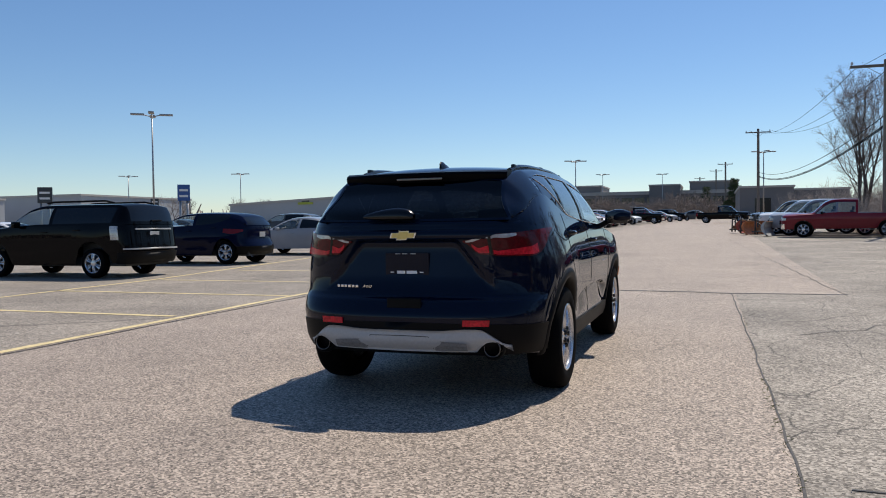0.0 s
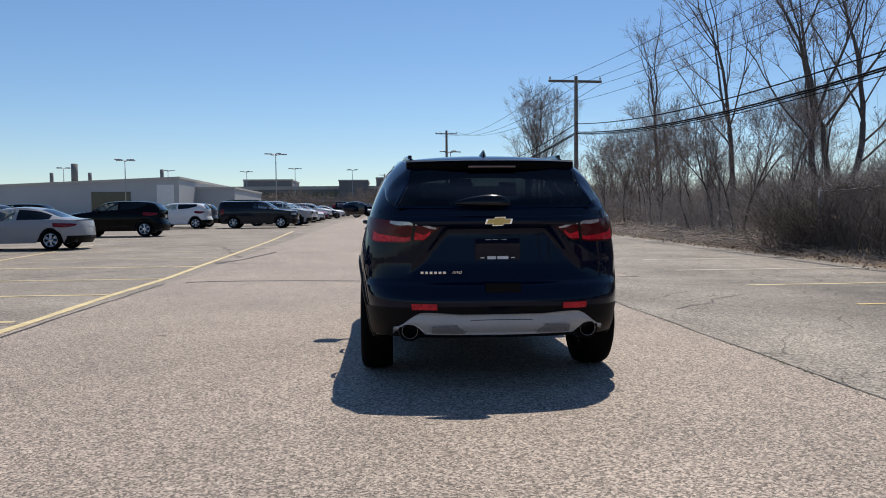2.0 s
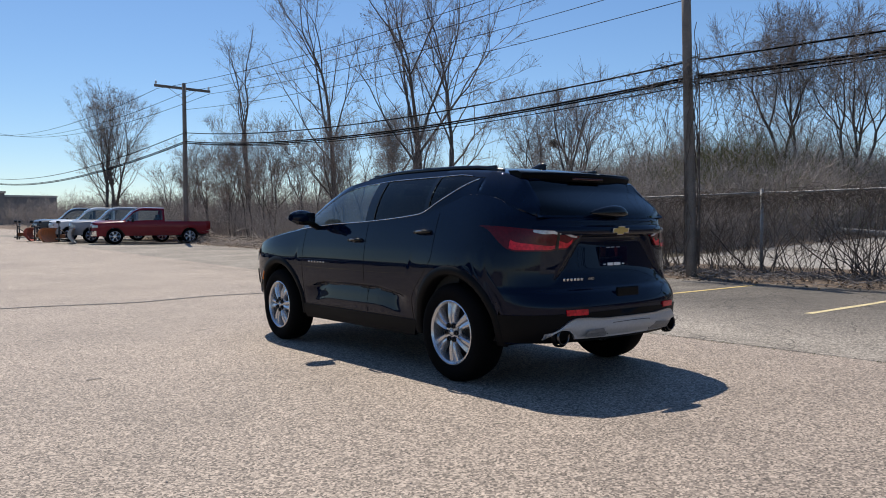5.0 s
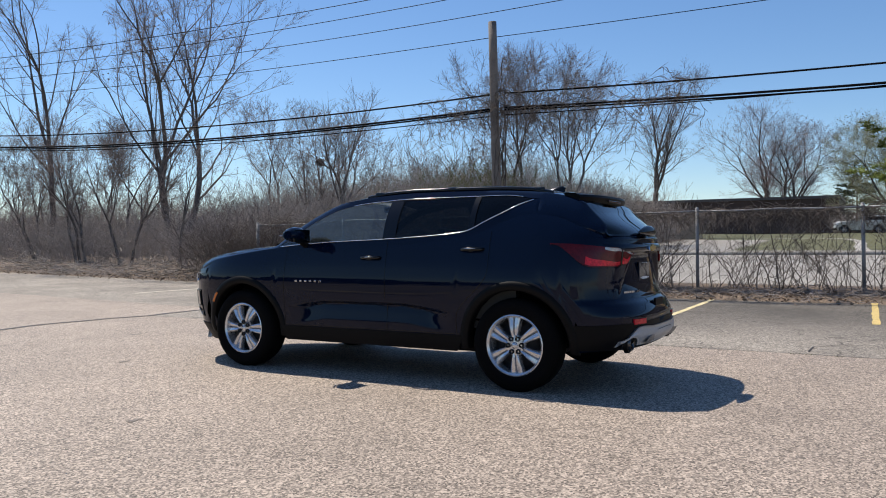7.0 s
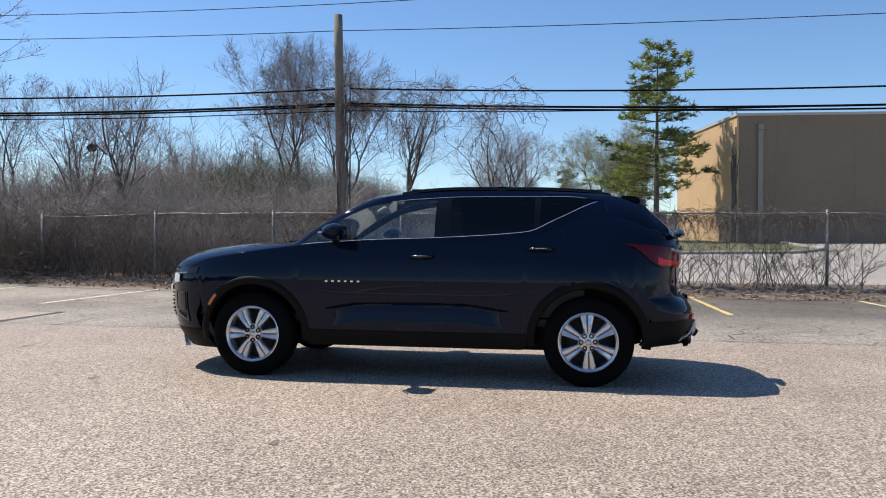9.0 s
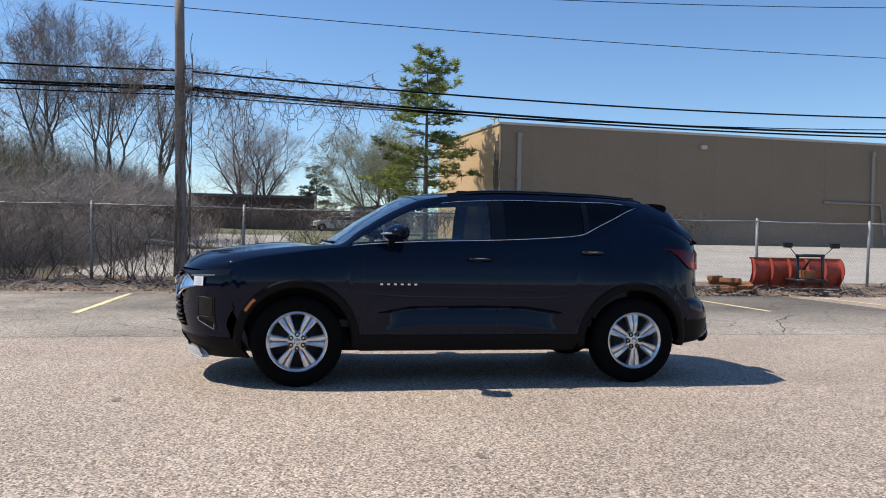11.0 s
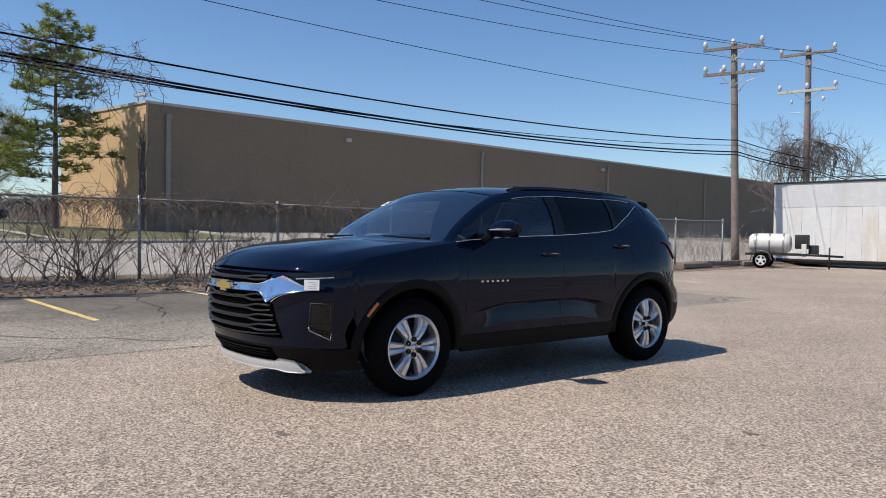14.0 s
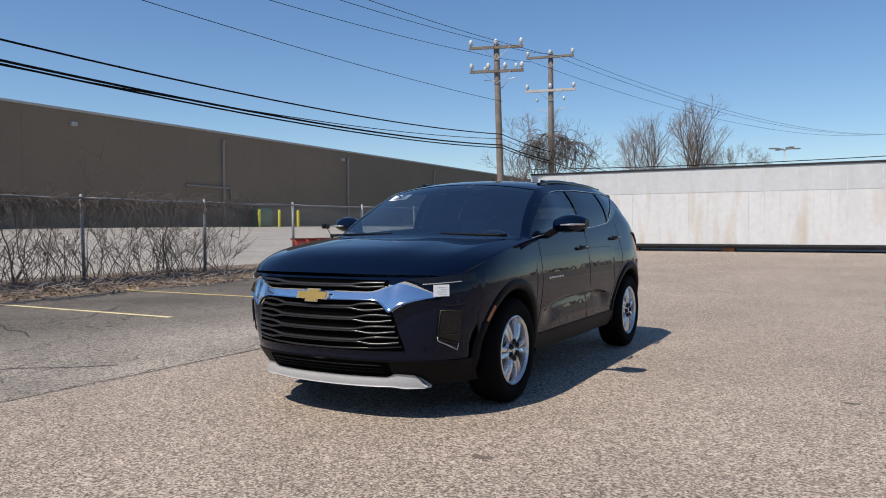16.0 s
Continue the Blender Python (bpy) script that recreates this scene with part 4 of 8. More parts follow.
    for i in range(41):
        x = -0.715 + 1.430 * i / 40
        a = abs(x) / 0.715
        hi = 0.505 + 0.012 * smoothstep(0.35, 0.65, a) - 0.105 * smoothstep(0.72, 1.0, a)
        lo = 0.362 + 0.006 * a + 0.070 * math.sqrt(max(0, 1 - ((abs(x) - 0.605) / 0.082) ** 2))
        lo = min(lo, hi - 0.012)
        row = []
        for k in range(7):
            z = lo + (hi - lo) * k / 6
            row.append(Vector((x, B.tail(x, z) - 0.022 - 0.010 * math.sin(math.pi * k / 6), z)))
        rr.append(row)
    plate(bm, rr, (0, 0.04, 0), flip=True)
    skid = part("rear_skid_plate", bm, SKID, car, "satin silver rear skid plate", smooth=40)
    dark_silver = material("dark_silver", (0.20, 0.20, 0.20), 0.5)
    for sx in (-1, 1):
        bm = bm_new()
        rr = [[Vector((sx * (0.24 + 0.22 * i / 6), B.tail(0.35, z) - 0.037 - 0.002, z)) for z in (0.372 + 0.008 * (i / 6), 0.41, 0.442 - 0.012 * i / 6)] for i in range(7)]
        sheet(bm, rr, flip=sx > 0)
        part("skid_slot", bm, dark_silver, skid)
    bm = bm_new()
    tube(bm, [(x, B.tail(x, z) - 0.0305, z) for x, z in ((-0.235, 0.385), (-0.205, 0.468), (-0.1, 0.470), (0, 0.471), (0.1, 0.470), (0.205, 0.468), (0.235, 0.385))], 0.002, 4)
    part("skid_seam", bm, TRIM, skid)
    for sx in (-1, 1):
        bm = bm_new()
        lathe(bm, [(0.052, 0.0), (0.056, 0.16), (0.052, 0.165), (0.047, 0.155), (0.044, 0.02), (0.0005, 0.02)], 22, pose(sx * 0.603, -2.105, 0.392, 0, 0, -90))
        part("tail_pipe", bm, material("dark_chrome", (0.10, 0.10, 0.105), 0.25, metal=1.0), car, "round dark chrome tail pipe", smooth=40)
        bm = bm_new()
        lathe(bm, [(0.078, 0.0), (0.074, 0.03), (0.066, 0.034), (0.06, 0.0)], 22, pose(sx * 0.603, -2.215, 0.392, 0, 0, -90))
        part("pipe_surround", bm, TRIM, car, smooth=40)

    # rear spoiler, wiper, fin, rails
    bm = bm_new()
    rr = []
    for i in range(25):
        x = -0.605 + 1.21 * i / 24
        a = (abs(x) / 0.605) ** 2.5
        z0 = 1.560 - 0.006 * a
        y0 = -1.715
        rr.append([Vector((x, y0, z0 + 0.012)), Vector((x, y0 - 0.10, z0 + 0.006)), Vector((x, y0 - 0.225 + 0.09 * a, z0 - 0.010)), Vector((x, y0 - 0.234 + 0.09 * a, z0 - 0.028)), Vector((x, y0 - 0.225 + 0.09 * a, z0 - 0.052)), Vector((x, y0 - 0.195 + 0.08 * a, z0 - 0.105 - 0.03 * a)), Vector((x, y0 - 0.13, z0 - 0.130 - 0.05 * a))])
    sheet(bm, rr)
    for side in (rr[0], rr[-1]):
        bm.faces.new([bm.verts.new(p) for p in side])
    bmesh.ops.remove_doubles(bm, verts=bm.verts, dist=0.0005)
    bmesh.ops.recalc_face_normals(bm, faces=bm.faces)
    spoiler = part("rear_spoiler", bm, SPOILERBLACK, car, "gloss black roof spoiler", smooth=40)
    bm = bm_new()
    box(bm, (0, -1.947, 1.506), (0.34, 0.012, 0.016), bevel=0.003)
    part("brake_lamp", bm, DARKLENS, spoiler, "dark high brake lamp")
    bm = bm_new()
    rr = []
    for i in range(13):
        t = i / 12
        r = 0.064 * math.sin(math.pi * (0.05 + 0.93 * t ** 0.8)) ** 0.55 * (1 - 0.35 * t)
        cx, cy, cz = 0.075 - 0.37 * t, -2.250 + 0.012 * t, 1.236 + 0.004 * t
        rr.append([Vector((cx, cy + 0.85 * r * math.cos(a), cz + r * (1.15 if math.sin(a) > 0 else 0.45) * math.sin(a))) for a in (2 * math.pi * k / 14 for k in range(15))])
    sheet(bm, rr)
    part("rear_wiper", bm, GLOSSBLACK, car, "black rear wiper cover", smooth=60)
    bm = bm_new()
    rr = []
    for i in range(9):
        t = i / 8
        y = -1.28 - 0.22 * t
        top = 1.622 + 0.040 * smoothstep(0.05, 0.75, t) * (1 - 0.5 * smoothstep(0.88, 1, t))
        w = 0.034 * math.sin(math.pi * (0.12 + 0.78 * t))
        rr.append([Vector((w, y, 1.61)), Vector((w * 0.6, y, 0.5 * (top + 1.62))), Vector((0.004, y - 0.015, top)), Vector((-0.004, y - 0.015, top)), Vector((-w * 0.6, y, 0.5 * (top + 1.62))), Vector((-w, y, 1.61))])
    sheet(bm, rr, flip=True)
    bm.faces.new([bm.verts.new(p) for p in rr[-1]])
    part("roof_fin", bm, GLOSSBLACK, car, "black shark-fin aerial", smooth=50)
    for sg in (-1, 1):
        bm = bm_new()
        pts, rad = [], []
        for i in range(23):
            t = i / 22
            s = 0.12 - 1.72 * t
            lift = 0.016 * smoothstep(0, 0.10, t) * (1 - smoothstep(0.88, 1, t)) - 0.004
            p = B.upper(s, 1, 0.10)
            pts.append((sg * abs(p.x), p.y, p.z + lift))
            rad.append(0.020)
        tube(bm, pts, rad, 8)
        for s in (0.05, -0.7, -1.5):
            p = B.upper(s, 1, 0.10)
            box(bm, (sg * abs(p.x), s, p.z + 0.012), (0.03, 0.09, 0.045), bevel=0.008)
        part("roof_rail", bm, GLOSSBLACK, car, "gloss black roof rail", smooth=50)

    hero_front(car, B)
    hero_cabin(car, B)
    return car


def bow_tie(car, at, way, size=1.0):
    """The maker's emblem as a plain slanted cross of gold in a chrome rim."""
    def outline(k):
        k = k * size
        w, h, c, d, sl = 0.088 * k, 0.017 * k, 0.036 * k, 0.030 * k, 0.010
        pts = [(-w, -h), (-c, -h), (-c, -d), (c, -d), (c, -h), (w, -h), (w, h), (c, h), (c, d), (-c, d), (-c, h), (-w, h)]
        return [(x + sl * z / 0.03, z) for x, z in pts]
    for k, off, mat, nm in ((1.12, 0.0, CHROME, "emblem_rim"), (0.98, 0.005, GOLD, "emblem")):
        bm = bm_new()
        vs = [bm.verts.new((at[0] - way * x, at[1] + way * off, at[2] + z)) for x, z in outline(k)]
        f = bm.faces.new(vs)
        r = bmesh.ops.extrude_face_region(bm, geom=[f])
        bmesh.ops.translate(bm, vec=(0, way * 0.010, 0), verts=[v for v in r["geom"] if isinstance(v, bmesh.types.BMVert)])
        bmesh.ops.recalc_face_normals(bm, faces=bm.faces)
        part(nm, bm, mat, car, "gold emblem on the car" if mat is GOLD else "")


def hero_front(car, B):
    def nose_sheet(bm, x0, x1, zlo, zhi, lift, nx=24, nz=6, depth=0.03, tilt=0.0):
        rr = []
        for i in range(nx + 1):
            x = x0 + (x1 - x0) * i / nx
            lo, hi = zlo(x), zhi(x)
            rr.append([Vector((x, B.nose(x, z) + lift + tilt * (0.5 - k / nz) * (hi - lo), z)) for k, z in ((k, lo + (hi - lo) * k / nz) for k in range(nz + 1))])
        plate(bm, rr, (0, -depth, 0))

    # grille: dark hollow and four slats that part like fish tails towards their ends
    g_half = curve1((0.455, 0.584), (0.49, 0.578), (0.60, 0.552), (0.70, 0.522), (0.775, 0.455))
    bm = bm_new()
    rr = []
    for j in range(13):
        z = 0.458 + (0.79 - 0.458) * j / 12
        w = g_half(z) + 0.004
        rr.append([Vector((x, B.nose(x, z) + 0.004, z)) for x in (w * (-1 + i / 14) for i in range(29))])
    sheet(bm, rr, flip=True)
    grille = part("grille", bm, LINER, car, "wide gloss black grille", smooth=40)

    def slat(parent, z, half, gap, side):
        bm, rr = bm_new(), []
        for i in range(49):
            x = half(z) * (-1 + i / 24)
            a = abs(x) / half(z)
            part_way = smoothstep(0.50, 0.74, a) * (1 - 0.35 * smoothstep(0.80, 1.0, a))
            zz = z + side * (0.0045 + gap * part_way) - 0.010 * (1 - a * a)
            y = B.nose(x, zz)
            rr.append([Vector((x, y + 0.002, zz + 0.010)), Vector((x, y + 0.020, zz + 0.006)), Vector((x, y + 0.024, zz - 0.001)), Vector((x, y + 0.016, zz - 0.006)), Vector((x, y + 0.002, zz - 0.008))])
        sheet(bm, rr)
        part("grille_slat", bm, SLATBLACK, parent, smooth=40)
    for z in (0.740, 0.668, 0.598, 0.530):
        for side in (-1, 1):
            slat(grille, z, lambda q: g_half(q) - 0.004, 0.017, side)
    bm = bm_new()
    tube(bm, [(x, B.nose(x, 0.478) + 0.010, 0.470 + 0.020 * (x / 0.575) ** 2) for x in (-0.572 + 1.144 * i / 24 for i in range(25))], 0.006, 6)
    part("grille_lip", bm, SLATBLACK, grille, smooth=40)
    bm = bm_new()
    nose_sheet(bm, -0.50, 0.50, lambda x: 0.836, lambda x: 0.906 - 0.006 * (x / 0.5) ** 2, 0.005, 20, 3)
    upper = part("upper_grille", bm, LINER, car, smooth=40)
    for side in (-1, 1):
        slat(upper, 0.875, lambda q: 0.485, 0.009, side)

    # the chrome wing across the nose
    bm = bm_new()
    wing_low = curve1((0.0, 0.776), (0.40, 0.780), (0.45, 0.774), (0.49, 0.744), (0.529, 0.706), (0.56, 0.730), (0.607, 0.757), (0.705, 0.784), (0.795, 0.802))
    wing_top = curve1((0.0, 0.836), (0.38, 0.832), (0.45, 0.846), (0.50, 0.876), (0.563, 0.900), (0.60, 0.893), (0.646, 0.876), (0.735, 0.832), (0.795, 0.808))
    nose_sheet(bm, -0.795, 0.795, lambda x: wing_low(abs(x)), lambda x: wing_top(abs(x)), 0.022, 110, 6, 0.03, 0.30)
    part("chrome_wing", bm, CHROME, car, "bright chrome wing across the nose", smooth=45)
    bow_tie(car, (0, 2.486, 0.802), 1, 1.26)

    for sg in (-1, 1):
        lamp = empty("running_light")
        lamp.parent = car
        q0, q1 = B.q_of(1.96, 0.9), B.q_of(B.nose(0.60, 0.9), 0.9)
        part("lens", one_side(patch(B, q0, q1, lambda u: 0.886 - 0.020 * smoothstep(0, 0.5, u) + 0.034 * smoothstep(0.7, 1, u), lambda u: 0.936 - 0.030 * u, 18, 3, 0.008, 0.03), sg), DARKCLEAR, lamp, "slim dark running light", smooth=40)
        part("light_strip", one_side(patch(B, q0 + 0.25 * (q1 - q0), q0 + 0.80 * (q1 - q0), lambda u: 0.884 - 0.012 * u, lambda u: 0.889 - 0.012 * u, 12, 2, 0.011, 0.02), sg), SKID, lamp, "pale light strip", smooth=40)
        head = empty("headlamp")
        head.parent = car
        qa, qb = B.q_of(B.nose(0.843, 0.6), 0.6), B.q_of(B.nose(0.752, 0.6), 0.6)
        wide = qb - qa
        part("bezel", one_side(patch(B, qa, qb, lambda u: 0.447 + 0.085 * u, lambda u: 0.716 + 0.004 * u, 10, 8, 0.007, 0.04), sg), GLOSSBLACK, head, smooth=40)
        part("lens", one_side(patch(B, qa + 0.12 * wide, qb - 0.10 * wide, lambda u: 0.566 + 0.004 * u, lambda u: 0.704, 8, 5, 0.011, 0.03), sg), DARKCLEAR, head, "dark headlamp lens", smooth=40)
        for loop, r in ((((0.10, 0.560), (0.12, 0.700), (0.5, 0.710), (0.93, 0.712), (0.95, 0.640), (0.97, 0.562), (0.5, 0.556), (0.10, 0.560)), 0.0035), (((0.97, 0.548), (0.95, 0.524), (0.5, 0.488), (0.12, 0.456), (0.06, 0.500)), 0.004)):
            rim = []
            for u, z in loop:
                q = B.ring(qa + u * wide, z) + B.normal(qa + u * wide, z) * 0.012
                rim.append((-sg * q.x, q.y, q.z))
            bm = bm_new()
            tube(bm, rim, r, 5)
            part("lens_rim", bm, SKID if r > 0.0036 else DARKMETAL, head, smooth=50)
        for z in (0.515, 0.535):
            part("vent_bar", one_side(patch(B, qa + 0.15 * wide, qb - 0.08 * wide, lambda u: z - 0.03 + 0.034 * u, lambda u: z - 0.026 + 0.034 * u, 6, 2, 0.012, 0.02), sg), TRIM, head, smooth=40)
        part("side_marker", arch_trim(B, 1.431, 0.455, 0.492, sg, 0.016, 0.54, 0.79, 8), AMBER, car, "amber side marker", smooth=40)

    # lower intake and skid
    bm = bm_new()
    nose_sheet(bm, -0.475, 0.475, lambda x: 0.296, lambda x: 0.384 - 0.012 * abs(x), 0.014, 24, 3)
    intake = part("lower_intake", bm, LINER, car, smooth=40)
    for z in (0.318, 0.340, 0.362):
        bm = bm_new()
        tube(bm, [(x, B.nose(x, z) + 0.014, z) for x in (-0.44 + 0.88 * i / 20 for i in range(21))], 0.005, 5)
        part("intake_bar", bm, TRIM, intake, smooth=40)
    bm = bm_new()
    rr = []
    for i in range(61):
        x = -0.668 + 1.336 * i / 60
        a = abs(x)
        lo = 0.218 + 0.006 * a - 0.012 * smoothstep(0.46, 0.56, a)
        hi = 0.284 + 0.020 * smoothstep(0.462, 0.476, a) - 0.010 * smoothstep(0.50, 0.62, a) - 0.070 * smoothstep(0.60, 0.668, a)
        rr.append([Vector((x, B.nose(x, max(z, 0.3)) + 0.016 + 0.005 * math.sin(math.pi * k / 5), z)) for k, z in ((k, lo + (hi - lo) * k / 5) for k in range(6))])
    plate(bm, rr, (0, -0.05, 0))
    part("front_skid_plate", bm, SKID, car, "satin silver front skid plate", smooth=45)

    # paper sticker on the lamp, stickers on the screen, name on the doors
    bm = bm_new()
    t = Vector((0.07, B.nose(0.74, 0.836) - B.nose(0.81, 0.836), 0)).normalized()
    n = Vector((-t.y, t.x, 0.04)).normalized()
    u = n.cross(t)
    c = Vector((-0.772, B.nose(0.772, 0.836), 0.836)) + n * 0.012
    rr = [[c + t * a + u * b + n * 0.006 for a in (-0.052, 0, 0.052)] for b in (-0.036, 0, 0.036)]
    plate(bm, rr, -n * 0.001)
    st = part("paper_sticker", bm, WHITE, car, "small white paper sticker on the lamp")
    for b, a0, a1 in ((0.022, -0.035, 0.02), (0.008, -0.035, 0.03), (-0.006, -0.035, 0.005), (-0.02, -0.035, 0.025)):
        bm = bm_new()
        plate(bm, [[c + t * a + u * (b + h) + n * 0.0075 for a in (a0, a1)] for h in (-0.0012, 0.0012)], -n * 0.001)
        part("print_line", bm, SKID, st, "faint printed bar")
    for sg in (-1, 1):
        for k in range(6):
            y = 0.765 - 0.056 * k
            bm = bm_new()
            box(bm, (sg * (B.hx(y, 0.832) + 0.001), y, 0.832), (0.005, 0.024, 0.015), bevel=0.002)
            part("model_lettering", bm, CHROME, car, "small chrome bar on the door")
    # year sticker: white patch with blue-black digits
    c = B.upper(0.47, 1, 0.16)
    d1 = (B.upper(0.47, 1, 0.30) - c)
    d2 = (B.upper(0.60, 1, 0.16) - c)
    t, u = Vector((-d1.x, -d1.y, -d1.z)).normalized() * -1, d2.normalized()
    c = Vector((-c.x, c.y, c.z))
    t = Vector((-1, 0.04, 0.06)).normalized()
    u = Vector((d2.x * -1, d2.y, d2.z)).normalized()
    n = t.cross(u).normalized()
    n = n if n.z > 0 else -n
    bm = bm_new()
    plate(bm, [[c + t * a + u * b + n * 0.006 for a in (0.0, 0.09, 0.18)] for b in (0.0, 0.05, 0.10)], -n * 0.001)
    st = part("year_sticker", bm, WHITE, car, "white sticker with the figures 20 on the windscreen")
    fc = bpy.data.curves.new("figures", "FONT")
    fc.body, fc.size, fc.extrude = "20", 0.11, 0.001
    tx = new("figures", fc)
    tx.parent = st
    m = Matrix.Identity(4)
    ex, ey = -t * -1, -u
    ex = t if t.x < 0 else -t
    m.col[0][:3], m.col[1][:3], m.col[2][:3] = ex, -u, ex.cross(-u)
    m.translation = c + t * 0.035 + u * 0.085 + n * 0.009
    tx.matrix_basis = m
    fc.materials.append(material("blue_ink", (0.02, 0.05, 0.16), 0.6))
    for sx in (-1, 1):
        bm = bm_new()
        pts = []
        for k in range(9):
            p = B.upper(1.035 - 0.05 * k / 8, 1, 0.12 + 0.62 * k / 8)
            pts.append(Vector((sx * abs(p.x), p.y, p.z + 0.018)))
        tube(bm, pts, [0.012 - 0.0008 * k for k in range(9)], 6)
        part("wiper", bm, TRIM, car, "black windscreen wiper", smooth=50)


SLATBLACK = material("slat_black", (0.020, 0.020, 0.021), 0.30, metal=0.2, vary=0.1, spec=0.7)
DARKCLEAR = material("dark_clear_lens", (0.008, 0.009, 0.011), 0.25, vary=0.15, coat=0.9, scale=8, spec=0.1, coat_ior=1.33)


BRIGHTRED = material("bright_red_lens", (0.55, 0.014, 0.026), 0.1, vary=0.35, spec=0.3, scale=15)


def hero_cabin(car, B):
    bm = bm_new()
    rr = []
    for i in range(13):
        x = -0.72 + 1.44 * i / 12
        rr.append([Vector((x, 1.20, 1.06)), Vector((x, 1.0, 1.12)), Vector((x, 0.72, 1.10 + 0.03 * math.exp(-((x + 0.37) / 0.2) ** 2))), Vector((x, 0.62, 1.02)), Vector((x, 0.62, 0.75)), Vector((x, 0.75, 0.5))])
    sheet(bm, rr)
    part("dashboard", bm, CABIN, car, "dark dashboard", smooth=40)
    bm = bm_new()
    axis = pose(-0.37, 0.50, 1.03, 0, 0, 0) @ Matrix.Rotation(radians(-90), 4, "Z") @ Matrix.Rotation(radians(-25), 4, "Y")
    tube(bm, [axis @ Vector((0, 0.18 * math.cos(a), 0.18 * math.sin(a))) for a in (2 * math.pi * k / 24 for k in range(25))], 0.014, 6)
    tube(bm, [axis @ Vector((0, -0.17, 0)), axis @ Vector((0.03, 0, 0)), axis @ Vector((0, 0.17, 0))], 0.018, 5)
    tube(bm, [axis @ Vector((0.03, 0, 0)), axis @ Vector((0, 0, -0.17))], 0.018, 5)
    part("steering_wheel", bm, CABIN, car, "dark steering wheel", smooth=50)
    for x, y in ((-0.37, -0.10), (0.37, -0.10), (-0.40, -1.0), (0.40, -1.0)):
        bm = bm_new()
        box(bm, (x, y, 0.62), (0.50, 0.52, 0.18), bevel=0.06)
        box(bm, (x, y - 0.33, 0.84), (0.48, 0.16, 0.56), Matrix.Rotation(radians(14), 3, "X"), 0.06)
        box(bm, (x, y - 0.42, 1.22), (0.26, 0.10, 0.16), Matrix.Rotation(radians(10), 3, "X"), 0.04)
        part("seat", bm, SEATGREY, car, "dark cloth seat with a headrest", smooth=50)
    bm = bm_new()
    box(bm, (0, -0.3, 0.50), (1.60, 2.9, 0.06))
    for sg in (-1, 1):
        box(bm, (sg * 0.80, -0.25, 0.85), (0.05, 2.3, 0.60))
    box(bm, (0, -1.95, 0.85), (1.4, 0.06, 0.6))
    part("cabin_lining", bm, CABIN, car)
    bm = bm_new()
    box(bm, (0, 0.33, 1.50), (0.22, 0.03, 0.065), bevel=0.012)
    part("inside_mirror", bm, CABIN, car)


hero_car()

# ---- markings and seams ----
FADED = material("bleached_line_paint", (0.66, 0.60, 0.48), 0.75, vary=0.3, scale=6, fine=90)
PALEYELLOW = material("bleached_yellow_paint", (0.70, 0.58, 0.32), 0.72, vary=0.3, scale=6, fine=90)
LINE_LABEL = "worn yellow parking line on grey asphalt"
for y, x0, x1, m in ((11.3, 5.6, 9.0, FADED), (8.2, 5.3, 9.6, FADED), (4.74, 5.1, 9.2, PALEYELLOW), (1.93, 5.2, 9.2, YELLOW), (-1.0, 5.3, 9.7, PALEYELLOW), (-3.84, 5.8, 9.8, YELLOW), (-7.1, 5.7, 9.6, PALEYELLOW), (-10.75, 6.2, 9.9, PALEYELLOW), (-13.95, 6.2, 9.6, PALEYELLOW)):
    tagged(stripe("parking_line", [(x0, y), (x1, y + 0.06)], 0.105, m, LINE_LABEL if m in (YELLOW, PALEYELLOW) else "faded parking line on grey asphalt", wobble=0.006), group="parking lines of the grey lot")
for i in range(8):
    y = 1.66 + 3.1 * i
    tagged(stripe("parking_line", [(-4.95 - 0.02 * y, y), (-10.3, y + 0.05)], 0.125, LOTYELLOW if i < 4 else PALE, "thin yellow parking line on pale pavement", wobble=0.005), group="parking lines of the pale lot")
stripe("lane_line", [(-4.55, -14), (-4.62, -1.35), (-4.79, 1.6), (-4.96, 4.8), (-5.15, 12), (-5.4, 24), (-5.9, 36)], 0.13, LOTYELLOW, "long yellow line between lane and lot", wobble=0.006)
stripe("stall_end_line", [(-9.9, -6), (-10.1, 3.3), (-10.6, 8.5), (-11.0, 13), (-11.6, 22)], 0.13, LOTYELLOW, "long yellow line behind the parked cars", wobble=0.006)
stripe("tar_seam", [(-4.42, -14), (-4.47, -1.3), (-4.62, 2), (-4.72, 6.6)], 0.035, TAR, "dark seam beside the yellow line", wobble=0.012, category="seam")
stripe("tar_seam", [(-4.4, 6.95), (-3.9, 7.1), (-2.6, 7.0), (-0.8, 6.6), (0.4, 6.95), (1.6, 6.85), (2.25, 6.7), (3.98, 6.8)], 0.11, TAR, "dark cross seam in the lane", wobble=0.03, category="seam")
stripe("tar_seam", [(3.98, 6.8), (3.4, 18), (2.7, 33)], 0.018, TAR, "dark seam beside the widened lane", wobble=0.03, category="seam")
stripe("tar_seam", [(2.24, 6.65), (2.27, 3), (2.3, -1.1), (2.3, -6), (2.35, -14)], 0.014, TAR, "dark seam between lane and grey lot", wobble=0.012, category="seam")
stripe("tar_seam", [(-4.1, 16.4), (-4.5, 13.2), (-4.9, 11.8)], 0.12, TAR, "dark crack in the lane", wobble=0.03, category="seam")
stripe("tar_seam", [(-4.9, 11.8), (-3.2, 11.6)], 0.03, TAR, "dark crack in the lane", wobble=0.03, category="seam")
random.seed(11)
